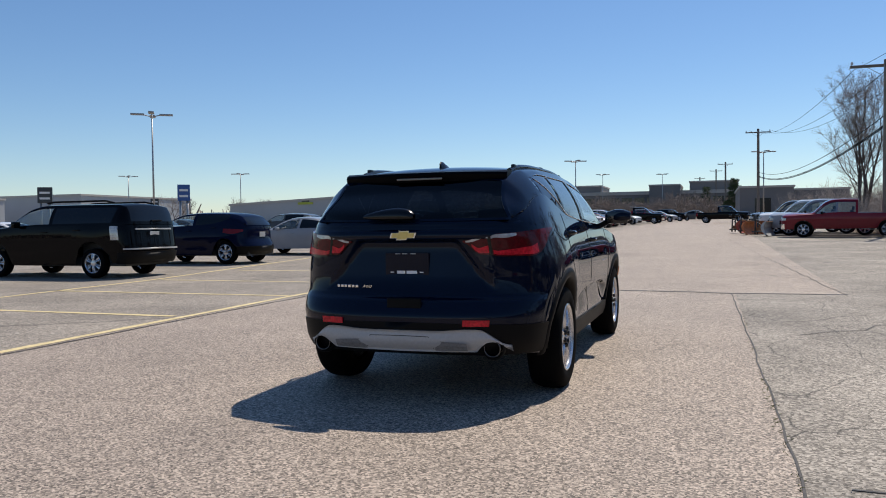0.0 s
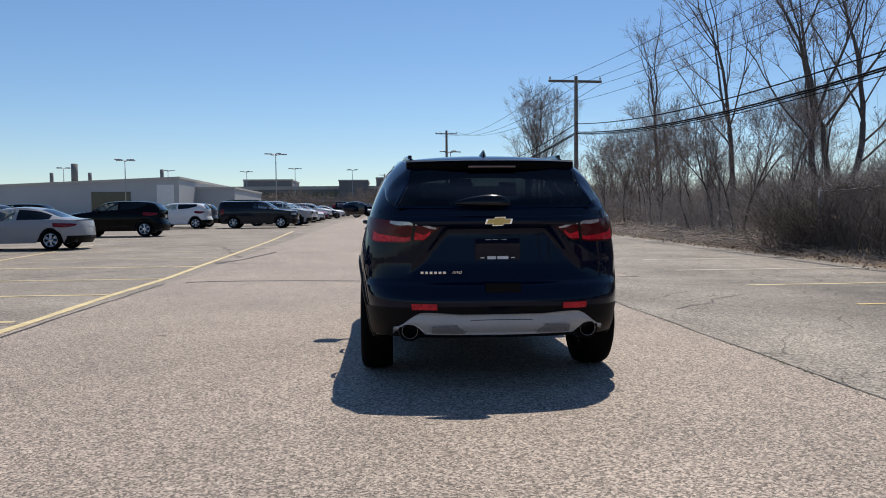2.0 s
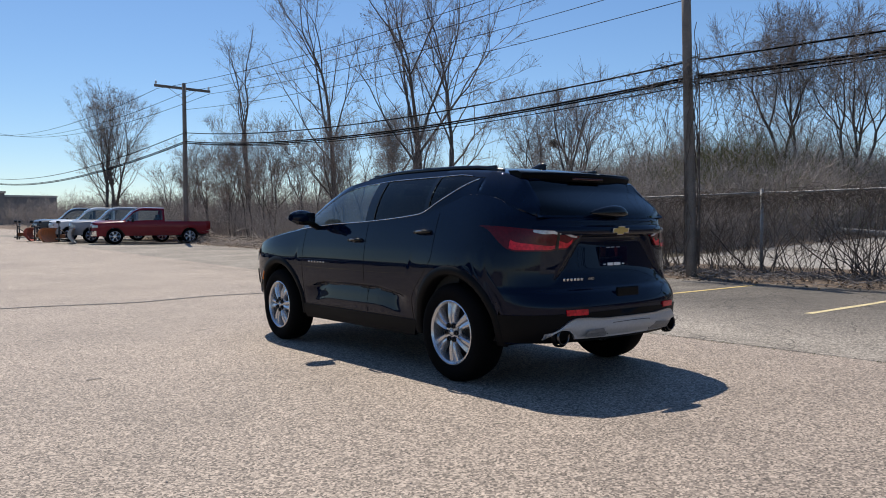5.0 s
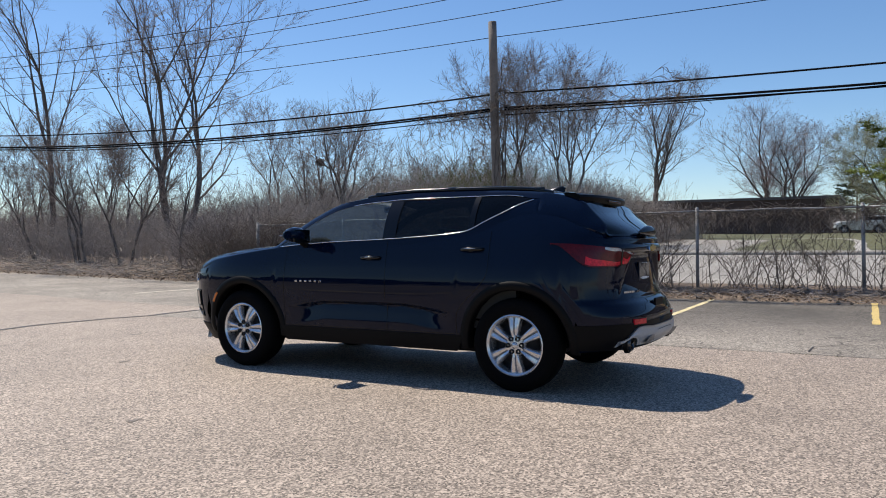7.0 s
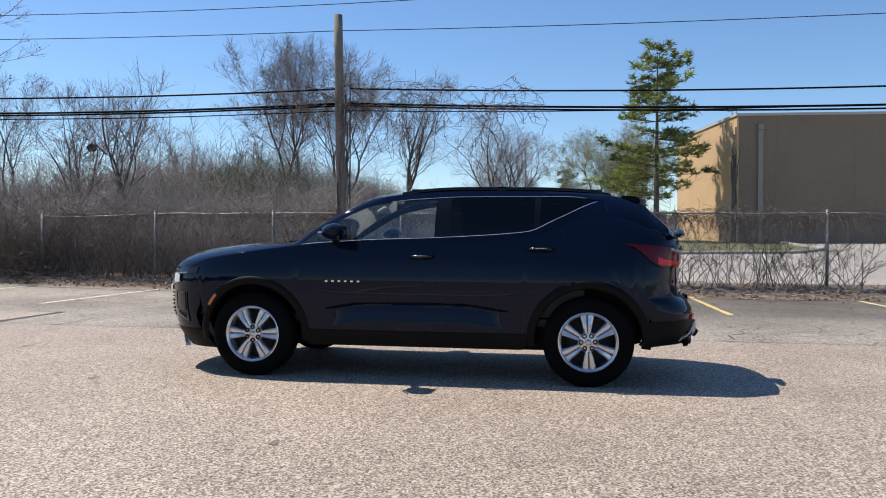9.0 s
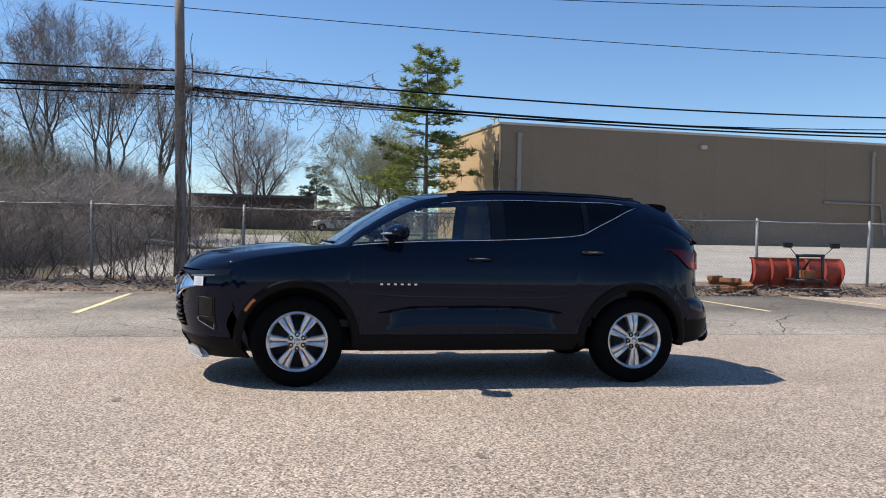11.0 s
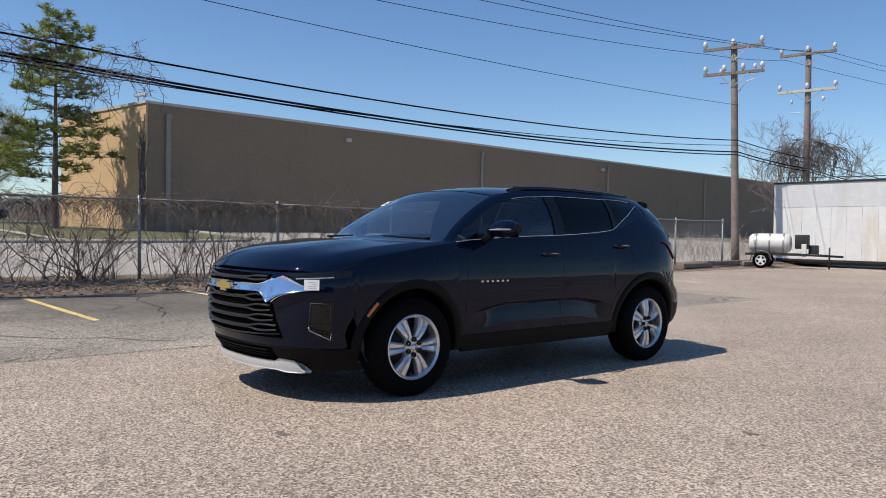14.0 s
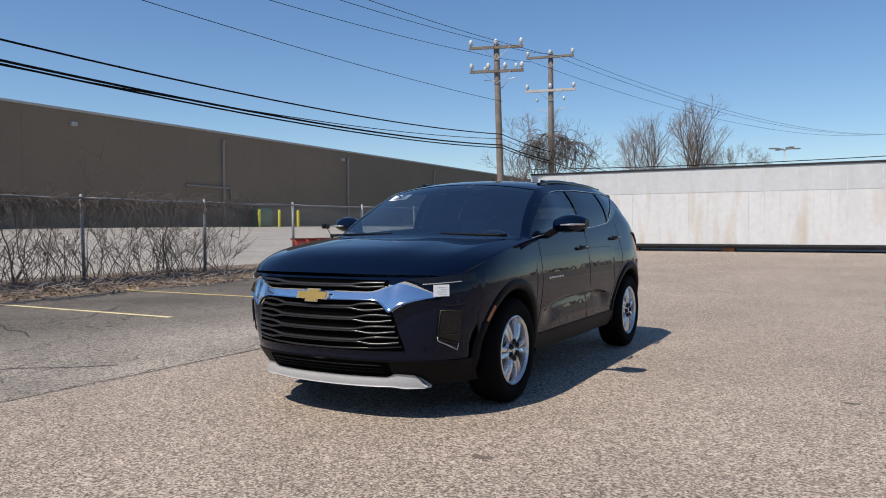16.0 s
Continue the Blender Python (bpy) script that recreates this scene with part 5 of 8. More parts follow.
for k in range(9):
    x, y = random.uniform(2.6, 8.5), random.uniform(-9, 9)
    pts, a = [(x, y)], random.uniform(0, 6.28)
    for i in range(random.randint(5, 9)):
        a += random.uniform(-0.7, 0.7)
        pts.append((pts[-1][0] + 0.45 * math.cos(a), pts[-1][1] + 0.45 * math.sin(a)))
    pts = [(min(9.3, max(2.4, p[0])), p[1]) for p in pts]
    tagged(stripe("pavement_crack", pts, 0.018, TAR, "ragged crack in the old asphalt", wobble=0.02, category="crack"), group="cracks in the grey lot")
for x, y, r in ((-1.31, 2.70, 0.07), (-2.1, 4.15, 0.08), (0.35, 4.6, 0.10), (-2.9, 3.0, 0.06), (-3.0, 0.4, 0.06)):
    bm = bm_new()
    ring = []
    for k in range(22):
        a = 2 * math.pi * k / 22
        rr = r * (0.7 + 0.5 * noise.noise(Vector((math.cos(a) + x, math.sin(a) + y, 0))))
        ring.append(bm.verts.new((x + 1.5 * rr * math.cos(a), y + 0.6 * rr * math.sin(a), ground_z(x, y) + 0.003)))
    bm.faces.new(ring)
    tagged(part("oil_stain", bm, material("oil_stain", (0.17, 0.14, 0.115), 0.7, vary=0.5, scale=9, fine=70)), "dark oil stain on the lane", "stain", kind="structure")
weeds = Rods()
for i in range(150):
    y = random.uniform(-3.8, 4.5) if i % 3 else random.uniform(-3.8, -0.5)
    x = 2.29 + random.gauss(0, 0.018)
    a = Vector((x, y, 0.0))
    weeds.add(a, a + Vector((random.gauss(0, 0.012), random.gauss(0, 0.012), random.uniform(0.004, 0.014))), 0.003, 0.001)
tagged(weeds.make("seam_weeds", WEED), "tiny green weeds growing in the pavement seam", "weeds", kind="stuff")

# loose gravel grit that catches the sun on the lane
grit = Rods()
for i in range(9000):
    x, y = random.uniform(-8.5, 3.2), random.uniform(-9, 9.5)
    if abs(x) < 0.9 and abs(y) < 2.3:
        continue
    r = random.uniform(0.002, 0.006)
    c = Vector((x, y, ground_z(x, y) + 0.001))
    a = random.uniform(0, 3.1)
    u, v = Vector((math.cos(a) * r, math.sin(a) * r, 0)), Vector((-math.sin(a) * r * 0.7, math.cos(a) * r * 0.7, 0))
    n = len(grit.v)
    grit.v += [c - u, c - v, c + u, c + v, c + Vector((0, 0, r * 0.9))]
    grit.f += [(n, n + 1, n + 4), (n + 1, n + 2, n + 4), (n + 2, n + 3, n + 4), (n + 3, n, n + 4)]
tagged(grit.make("loose_grit", material("grit_stone", (0.42, 0.37, 0.31), 0.6, vary=0.5, scale=40, fine=200), smooth=False), "loose pale grit scattered over the pavement", "grit", kind="stuff")

# ---- parked cars ----
SEDAN = Body(
    yf=curve1((0.2, 2.30), (0.4, 2.42), (0.6, 2.42), (0.75, 2.36)), yr=curve1((0.25, -2.30), (0.45, -2.42), (0.7, -2.40), (0.95, -2.36), (1.05, -2.3)),
    width=curve1((0.2, 0.84), (0.5, 0.89), (0.75, 0.91), (0.95, 0.88), (1.05, 0.84)), lf=0.95, lr=0.9, nf=3.0, mf=2.2, nr=3.4, mr=2.4,
    sill=curve1((-2.45, 0.30), (-1.8, 0.24), (1.8, 0.22), (2.45, 0.22)),
    edge=curve1((-2.1, 0.97), (-1.6, 1.01), (-1.0, 0.97), (0, 0.94), (0.9, 0.92), (1.4, 0.85), (2.05, 0.70)),
    roof_x=curve1((-2.1, 0.68), (-1.6, 0.66), (-0.9, 0.60), (0, 0.60), (0.5, 0.70), (1.0, 0.80), (1.4, 0.76), (2.05, 0.62)),
    roof_z=curve1((-2.1, 0.99), (-1.75, 1.04), (-1.5, 1.11), (-0.9, 1.33), (-0.3, 1.40), (0.1, 1.36), (0.5, 1.2), (1.0, 0.96), (1.4, 0.90), (2.05, 0.72)),
    mid_z=curve1((-2.1, 1.01), (-1.75, 1.06), (-1.5, 1.13), (-0.9, 1.37), (-0.3, 1.44), (0.1, 1.41), (0.5, 1.25), (1.0, 0.99), (1.5, 0.92), (2.05, 0.745)),
    ends=(-2.1, 2.05), bow_f=curve1((0.0, 0.02), (1.0, 0.16), (1.6, 0.45), (2.05, 1.0)), bow_r=curve1((-2.1, 1.0), (-1.8, 0.4), (-1.5, 0.1), (0, 0)), arches=(1.40, -1.40), arch_r=0.37)
PICKUP = Body(
    yf=curve1((0.3, 2.72), (0.5, 2.82), (0.9, 2.80), (1.05, 2.72)), yr=curve1((0.4, -2.78), (0.6, -2.82), (1.1, -2.80)),
    width=curve1((0.3, 0.92), (0.6, 0.98), (0.9, 0.99), (1.15, 0.96)), lf=0.7, lr=0.25, nf=3.4, mf=2.6, nr=6, mr=5,
    sill=curve1((-2.85, 0.50), (-1.0, 0.42), (1.2, 0.40), (2.82, 0.38)),
    edge=curve1((-2.75, 1.10), (0.0, 1.10), (1.2, 1.08), (1.8, 1.06), (2.6, 0.98)),
    roof_x=curve1((-2.75, 0.9), (-0.5, 0.68), (0.4, 0.68), (0.8, 0.74), (1.35, 0.86), (1.9, 0.84), (2.6, 0.74)),
    roof_z=curve1((-2.75, 1.12), (-0.6, 1.74), (0.3, 1.76), (0.65, 1.66), (1.35, 1.13), (1.9, 1.10), (2.6, 1.02)),
    mid_z=curve1((-2.75, 1.12), (-0.6, 1.80), (0.3, 1.82), (0.65, 1.72), (1.35, 1.16), (1.9, 1.16), (2.6, 1.06)),
    ends=(-2.75, 2.6), bow_f=curve1((0.0, 0.02), (1.3, 0.14), (2.0, 0.4), (2.6, 1.0)), bow_r=curve1((-2.75, 0.0), (0, 0)), arches=(1.75, -1.75), arch_r=0.44)


BOXY = Body(
    yf=HERO.yf, yr=curve1((0.25, -2.30), (0.40, -2.42), (0.55, -2.44), (0.9, -2.40), (1.2, -2.36), (1.5, -2.26)),
    width=curve1((0.25, 0.90), (0.5, 0.935), (0.8, 0.95), (1.0, 0.95), (1.2, 0.92), (1.3, 0.90)), lf=0.8, lr=0.55, nf=3.2, mf=2.4, nr=5, mr=4,
    sill=HERO.sill, edge=curve1((-2.2, 1.16), (-0.5, 1.15), (1.05, 1.12), (1.5, 1.08), (2.08, 0.98)),
    roof_x=curve1((-2.2, 0.74), (-2.05, 0.72), (0.2, 0.70), (0.6, 0.76), (1.05, 0.86), (1.5, 0.82), (2.08, 0.72)),
    roof_z=curve1((-2.2, 1.17), (-2.12, 1.40), (-2.02, 1.56), (-1.8, 1.60), (0.0, 1.61), (0.35, 1.55), (0.75, 1.33), (1.05, 1.14), (1.5, 1.10), (2.08, 1.0)),
    mid_z=curve1((-2.2, 1.17), (-2.12, 1.42), (-2.02, 1.60), (-1.8, 1.64), (0.0, 1.65), (0.35, 1.60), (0.75, 1.36), (1.05, 1.15), (1.5, 1.13), (2.08, 1.03)),
    ends=(-2.2, 2.08), bow_f=HERO.bow_f, bow_r=curve1((-2.2, 1.0), (-2.0, 0.5), (-1.5, 0.02), (0, 0)), arches=(1.45, -1.40), arch_r=0.44)


def parked_car(name, B, kind, paint, at, heading, size, label, group="cars parked in the lot", lamps=PARKEDRED, wheel_mat=ALLOY):
    """A parked car built from the body B, then scaled to size (width, length, height)."""
    x, y = at
    car = empty(name, pose(x, y, ground_z(x, y), 0, 0, heading), label=label, category="car" if kind != "pickup" else "pickup truck", group=group)
    ref = {"suv": (1.91, 4.86, 1.65), "sedan": (1.82, 4.84, 1.44), "pickup": (1.98, 5.64, 1.82)}[kind]
    k = [a / b for a, b in zip(size, ref)]

    def put(nm, bm, mat, lab="", smooth=35, par=car):
        bmesh.ops.scale(bm, vec=k, verts=bm.verts)
        return part(nm, bm, mat, par, lab, smooth)
    qs = sorted(set([i / 8 for i in range(9)] + [1 + i / 34 for i in range(35)] + [2 + i / 16 for i in range(17)]))
    put("body", hull_mesh(B, qs, 9), paint)
    s_lo = -0.55 if kind == "pickup" else B.s0
    w0, w1, p1, p2, f0, f1, r0, r1 = {"suv": (-1.5, 0.95, -0.27, -0.17, 0.37, 1.04, -2.1, -1.88) if B is HERO else (-1.9, 0.95, -0.27, -0.17, 0.37, 1.04, -2.18, -2.03), "sedan": (-1.35, 0.9, -0.3, -0.2, 0.1, 0.95, -1.6, -0.95), "pickup": (-0.45, 1.2, -9, -9, 0.55, 1.30, -9, -9)}[kind]
    st = sorted(set([s_lo + (B.s1 - s_lo) * i / 44 for i in range(45)] + [w0, w1, f0, f1] + ([p1, p2, r0, r1] if kind != "pickup" else [])))
    lev = [0, 0.1, 0.35, 0.6, 0.86, 1]
    bs = [0.05, 0.2, 0.4, 0.7, 1.0]

    def open_cell(i, j):
        m = 0.5 * (st[i] + st[i + 1])
        if 1 <= j <= 3:
            high = B.roof_z(m) - B.edge(m) > 0.12
            return w0 < m < w1 and high and not p1 < m < p2
        return j >= 6 and (f0 < m < f1 or r0 < m < r1)
    rows = [[B.upper(s, a, 0) for a in lev] + [B.upper(s, 1, b) for b in bs] for s in st]
    bm, gl, cl = bm_new(), bm_new(), bm_new()
    ahead = lambda i: 0.5 * (st[i] + st[i + 1]) > (p2 if kind != "pickup" else -9)
    for mirror, rr in enumerate(both(rows)):
        sheet(bm, rr, lambda i, j: not open_cell(i, j), flip=mirror == 1)
        sheet(gl, rr, lambda i, j: open_cell(i, j) and not ahead(i), flip=mirror == 1)
        sheet(cl, rr, lambda i, j: open_cell(i, j) and ahead(i), flip=mirror == 1)
    if kind == "pickup":
        back = both([rows[0]])
        vs = [bm.verts.new(p) for p in back[0][0]] + [bm.verts.new(p) for p in back[1][0][::-1]]
        bm.faces.new(vs)
    for b in (bm, gl, cl):
        bmesh.ops.remove_doubles(b, verts=b.verts, dist=0.001)
        bmesh.ops.delete(b, geom=[v for v in b.verts if not v.link_faces], context="VERTS")
    bmesh.ops.recalc_face_normals(bm, faces=bm.faces)
    put("upper_body", bm, paint)
    if gl.faces:
        put("glazing", gl, CARDGLASS, "dark car glass")
    put("front_glazing", cl, CLEAR, "lightly tinted front glass")
    bm = bm_new()
    zb = B.edge(0.3) - 0.12
    box(bm, (0, 0.45 if kind != "pickup" else 0.5, zb - 0.2), (1.5, 1.5, 0.3))
    for sx in (-0.37, 0.37):
        box(bm, (sx, -0.25, zb + 0.05), (0.5, 0.16, 0.5), Matrix.Rotation(radians(12), 3, "X"), 0.05)
        box(bm, (sx, -0.33, zb + 0.38), (0.26, 0.1, 0.17), bevel=0.03)
    box(bm, (0, 0.85, zb + 0.02), (1.5, 0.35, 0.2), bevel=0.05)
    if kind != "pickup":
        box(bm, (0, -0.75, zb - 0.1), (1.5, 0.9, 0.3))
    put("cabin", bm, CABIN, smooth=40)
    if kind == "pickup":
        bm = bm_new()
        for sx in (-1, 1):
            box(bm, (sx * 0.91, -1.68, 0.98), (0.05, 2.15, 0.25))
        box(bm, (0, -1.68, 0.86), (1.8, 2.15, 0.04))
        box(bm, (0, -0.60, 0.98), (1.8, 0.05, 0.25))
        box(bm, (0, -2.74, 0.95), (1.8, 0.06, 0.34))
        put("load_bed", bm, paint, smooth=0)
    bm = bm_new()
    L = 0.5 * ref[1]
    box(bm, (0, 0, 0.36 if kind != "pickup" else 0.5), (1.45, ref[1] - 0.5, 0.2))
    for a in B.arches:
        box(bm, (0, a, 0.55), (1.40, 0.9, 0.45))
    put("underbody", bm, CABIN, smooth=0)
    low = {"suv": 0.42, "sedan": 0.33, "pickup": 0.55}[kind]
    put("rear_bumper", patch(B, 0.0, 0.75, low - 0.1, low + 0.14, 8, 3, 0.012, 0.04), TRIM if kind != "pickup" else CHROME, smooth=40)
    put("front_bumper", patch(B, 2.4, 3.0, low - 0.14, low + 0.10, 8, 3, 0.012, 0.04), TRIM if kind != "pickup" else CHROME, smooth=40)
    zt = {"suv": 1.05, "sedan": 0.83, "pickup": 0.92}[kind]
    hh = {"suv": 0.07, "sedan": 0.06, "pickup": 0.14}[kind]
    for sg in (-1, 1):
        tq0, tq1, t0, t1 = (0.66, 0.90, 0.83, 1.13) if B is BOXY else (0.48, 1.0, (lambda u: zt - hh * (0.3 + 1.1 * math.sin(2.6 * u))), (lambda u: zt + hh * (0.5 + 0.5 * u)))
        if B is BOXY:
            for zz in (0.90, 0.98, 1.06):
                put("lamp_rib", one_side(patch(B, tq0, tq1, zz, zz + 0.012, 5, 2, 0.018, 0.03), sg), PARKEDRED if lamps is PARKEDRED else SKID, smooth=40)
            bm = bm_new()
            tube(bm, [(sg * 0.66, 0.1, 1.665), (sg * 0.67, -0.1, 1.69), (sg * 0.67, -1.6, 1.69), (sg * 0.66, -1.85, 1.64)], 0.022, 6)
            put("roof_rail", bm, TRIM, "dark roof rail", 40)
        put("tail_lamp", one_side(patch(B, tq0, tq1, t0, t1, 6, 3, 0.012, 0.03), sg), lamps, "red tail lamp" if lamps is PARKEDRED else "clear tail lamp", smooth=40)
        zf = {"suv": 0.84, "sedan": 0.66, "pickup": 0.86}[kind]
        put("headlamp", one_side(patch(B, 2.35, 2.68, zf - 0.05, zf + 0.06, 6, 3, 0.012, 0.03), sg), CLEARLENS, "clear headlamp", smooth=40)
        bm = bm_new()
        my = {"suv": 0.72, "sedan": 0.62, "pickup": 0.95}[kind]
        mz = B.edge(my) + 0.06
        box(bm, (sg * (B.hx(my, B.edge(my)) + 0.08), my, mz), (0.2, 0.1, 0.14), bevel=0.03)
        put("door_mirror", bm, paint if kind != "pickup" else TRIM, smooth=40)
        for hy, hz in ((-0.05, 0.0), (-1.0, 0.03)):
            if kind == "pickup" and hy < -0.5:
                continue
            z = B.edge(hy) - 0.13 + hz
            bm = bm_new()
            box(bm, (sg * (B.hx(hy, z) + 0.012), hy, z), (0.03, 0.18, 0.03), bevel=0.008)
            put("door_handle", bm, paint, smooth=40)
    bm = bm_new()
    box(bm, (0, B.yr(zt) - 0.006, zt - 0.12), (0.32, 0.012, 0.16), bevel=0.004)
    put("number_plate", bm, SKID, "pale number plate", 0)
    if B is BOXY:
        put("bumper_step", patch(B, 0.0, 0.56, 0.62, 0.652, 8, 2, 0.03, 0.05), SKID, "silver bumper step", 40)
        put("gate_bar", patch(B, 0.0, 0.20, 1.05, 1.08, 8, 2, 0.016, 0.03), SKID, "silver bar over the plate", 40)
        bm = bm_new()
        box(bm, (0.1, B.yr(1.25) - 0.02, 1.25), (0.35, 0.03, 0.03), bevel=0.01)
        put("rear_wiper", bm, TRIM, smooth=0)
    bm = bm_new()
    box(bm, (0, B.yf(zt - 0.15) + 0.004, zt - (0.24 if kind == "sedan" else 0.2)), (1.0, 0.03, 0.2), bevel=0.01)
    put("grille", bm, GLOSSBLACK, smooth=0)
    tr = {"suv": 0.366, "sedan": 0.33, "pickup": 0.39}[kind]
    for i, w in enumerate(wheels(car, 0.80 * k[0], (B.arches[0] * k[1], B.arches[1] * k[1]), tr, rim_mat=wheel_mat, spokes=6, twin=True, fine=False, tyre_r=tr, rim_r=tr * 0.66)):
        pass
    return car


cars = [
    ("full_size_suv", BOXY, "suv", P_BLACK, (-13.9, 8.9), 90, (2.0, 5.3, 1.85), "long black full-size SUV with pale tail lamps", CLEARLENS),
    ("compact_suv", HERO, "suv", P_NAVY, (-13.55, 14.0), 90, (1.85, 4.65, 1.62), "dark blue compact SUV parked nose away", PARKEDRED),
    ("coupe", SEDAN, "sedan", P_SILVER, (-13.1, 19.6), 90, (1.84, 4.8, 1.44), "silver coupe with red tail lamps", PARKEDRED),
    ("compact_suv", HERO, "suv", P_BLACK, (-13.45, 30.6), 90, (1.88, 4.7, 1.70), "black SUV parked nose away from the lane", PARKEDRED),
    ("compact_suv", HERO, "suv", P_WHITE, (-14.2, 43.6), 90, (1.85, 4.6, 1.66), "white compact SUV in the parked row", PARKEDRED),
    ("compact_suv", HERO, "suv", P_GREY, (-14.6, 47.5), 90, (1.85, 4.6, 1.66), "grey compact SUV in the parked row", PARKEDRED),
    ("full_size_suv", BOXY, "suv", P_BLUEGREY, (-9.0, 43.6), -90, (1.95, 5.1, 1.76), "dark blue-grey SUV facing the lane", PARKEDRED),
    ("compact_suv", HERO, "suv", P_SILVER, (-8.6, 49.5), -90, (1.95, 5.0, 1.78), "silver SUV facing the lane", PARKEDRED),
    ("compact_suv", HERO, "suv", P_WHITE, (-8.5, 54.0), -90, (1.9, 4.7, 1.68), "white SUV facing the lane", PARKEDRED),
    ("sedan", SEDAN, "sedan", P_WHITE, (-8.3, 59.0), -90, (1.82, 4.7, 1.44), "white sedan facing the lane", PARKEDRED),
    ("sedan", SEDAN, "sedan", P_RED, (-8.3, 64.0), -90, (1.82, 4.7, 1.44), "dark red sedan facing the lane", PARKEDRED),
    ("compact_suv", HERO, "suv", P_WHITE, (-8.3, 69.0), -90, (1.85, 4.6, 1.66), "white SUV facing the lane", PARKEDRED),
    ("sedan", SEDAN, "sedan", P_BLACK, (-8.2, 76.0), -90, (1.82, 4.7, 1.44), "black sedan facing the lane", PARKEDRED),
    ("pickup_truck", PICKUP, "pickup", P_BLACK, (-6.0, 84.0), -90, (2.0, 5.8, 1.9), "black pickup truck at the end of the row", PARKEDRED),
    ("sedan", SEDAN, "sedan", P_WHITE, (-7.6, 80.0), -90, (1.82, 4.7, 1.44), "white sedan near the end of the row", PARKEDRED),
    ("compact_suv", HERO, "suv", P_RED, (-5.5, 90.0), -90, (1.85, 4.6, 1.66), "dark red SUV beyond the row", PARKEDRED),
    ("sedan", SEDAN, "sedan", P_SILVER, (-4.5, 97.0), -90, (1.82, 4.7, 1.44), "silver sedan beyond the row", PARKEDRED),
    ("compact_suv", HERO, "suv", P_BLACK, (-3.5, 103.0), -90, (1.85, 4.6, 1.66), "black SUV beyond the row", PARKEDRED),
    ("sedan", SEDAN, "sedan", P_GREY, (0.0, 108.0), -90, (1.82, 4.7, 1.44), "grey sedan far down the lane", PARKEDRED),
    ("sedan", SEDAN, "sedan", P_GREY, (-22.0, 27.5), 90, (1.82, 4.7, 1.44), "grey sedan in the second row", PARKEDRED),
    ("compact_suv", HERO, "suv", P_GREY, (-22.0, 33.5), 90, (1.85, 4.6, 1.66), "grey SUV in the second row", PARKEDRED),
    ("compact_suv", HERO, "suv", P_SILVER, (-22.5, 22.0), -90, (1.85, 4.6, 1.66), "silver SUV in the second row", PARKEDRED),
    ("sedan", SEDAN, "sedan", P_WHITE, (-27.0, 18.0), 90, (1.82, 4.7, 1.44), "white sedan in the second row", PARKEDRED),
    ("sedan", SEDAN, "sedan", P_SILVER, (-27.5, 13.5), 90, (1.82, 4.7, 1.44), "silver sedan in the second row", PARKEDRED),
    ("compact_suv", HERO, "suv", P_BLACK, (-23.0, 41.0), 90, (1.85, 4.6, 1.66), "black SUV in the second row", PARKEDRED),
    ("compact_suv", HERO, "suv", P_WHITE, (-30.5, 27.0), 90, (1.85, 4.6, 1.70), "white SUV in the third row", PARKEDRED),
    ("sedan", SEDAN, "sedan", P_GREY, (-31.0, 35.0), 90, (1.82, 4.7, 1.44), "grey sedan in the third row", PARKEDRED),
]
for nm, B, kind, paint, at, hd, size, lab, lamp in cars:
    parked_car(nm, B, kind, paint, at, hd, size, lab, lamps=lamp)
truck_group = "pickups parked at the trees"
parked_car("pickup_truck", PICKUP, "pickup", P_RED, (8.1, 35.0), 80, (2.0, 5.8, 1.88), "dark red pickup truck nosed towards the lane", truck_group)
parked_car("pickup_truck", PICKUP, "pickup", P_SILVER, (7.7, 38.0), 78, (2.0, 5.7, 1.92), "silver pickup truck with a plow mount", truck_group)
parked_car("pickup_truck", PICKUP, "pickup", P_WHITE, (7.3, 41.0), 78, (2.0, 5.7, 1.92), "white pickup truck with a plow mount", truck_group)
parked_car("pickup_truck", PICKUP, "pickup", P_GREY, (7.0, 44.0), 78, (2.0, 5.7, 1.92), "grey pickup truck with a plow mount", truck_group)
parked_car("pickup_truck", PICKUP, "pickup", P_BLACK, (3.2, 84.0), -95, (2.0, 5.8, 1.9), "black pickup truck standing across the lane", truck_group)


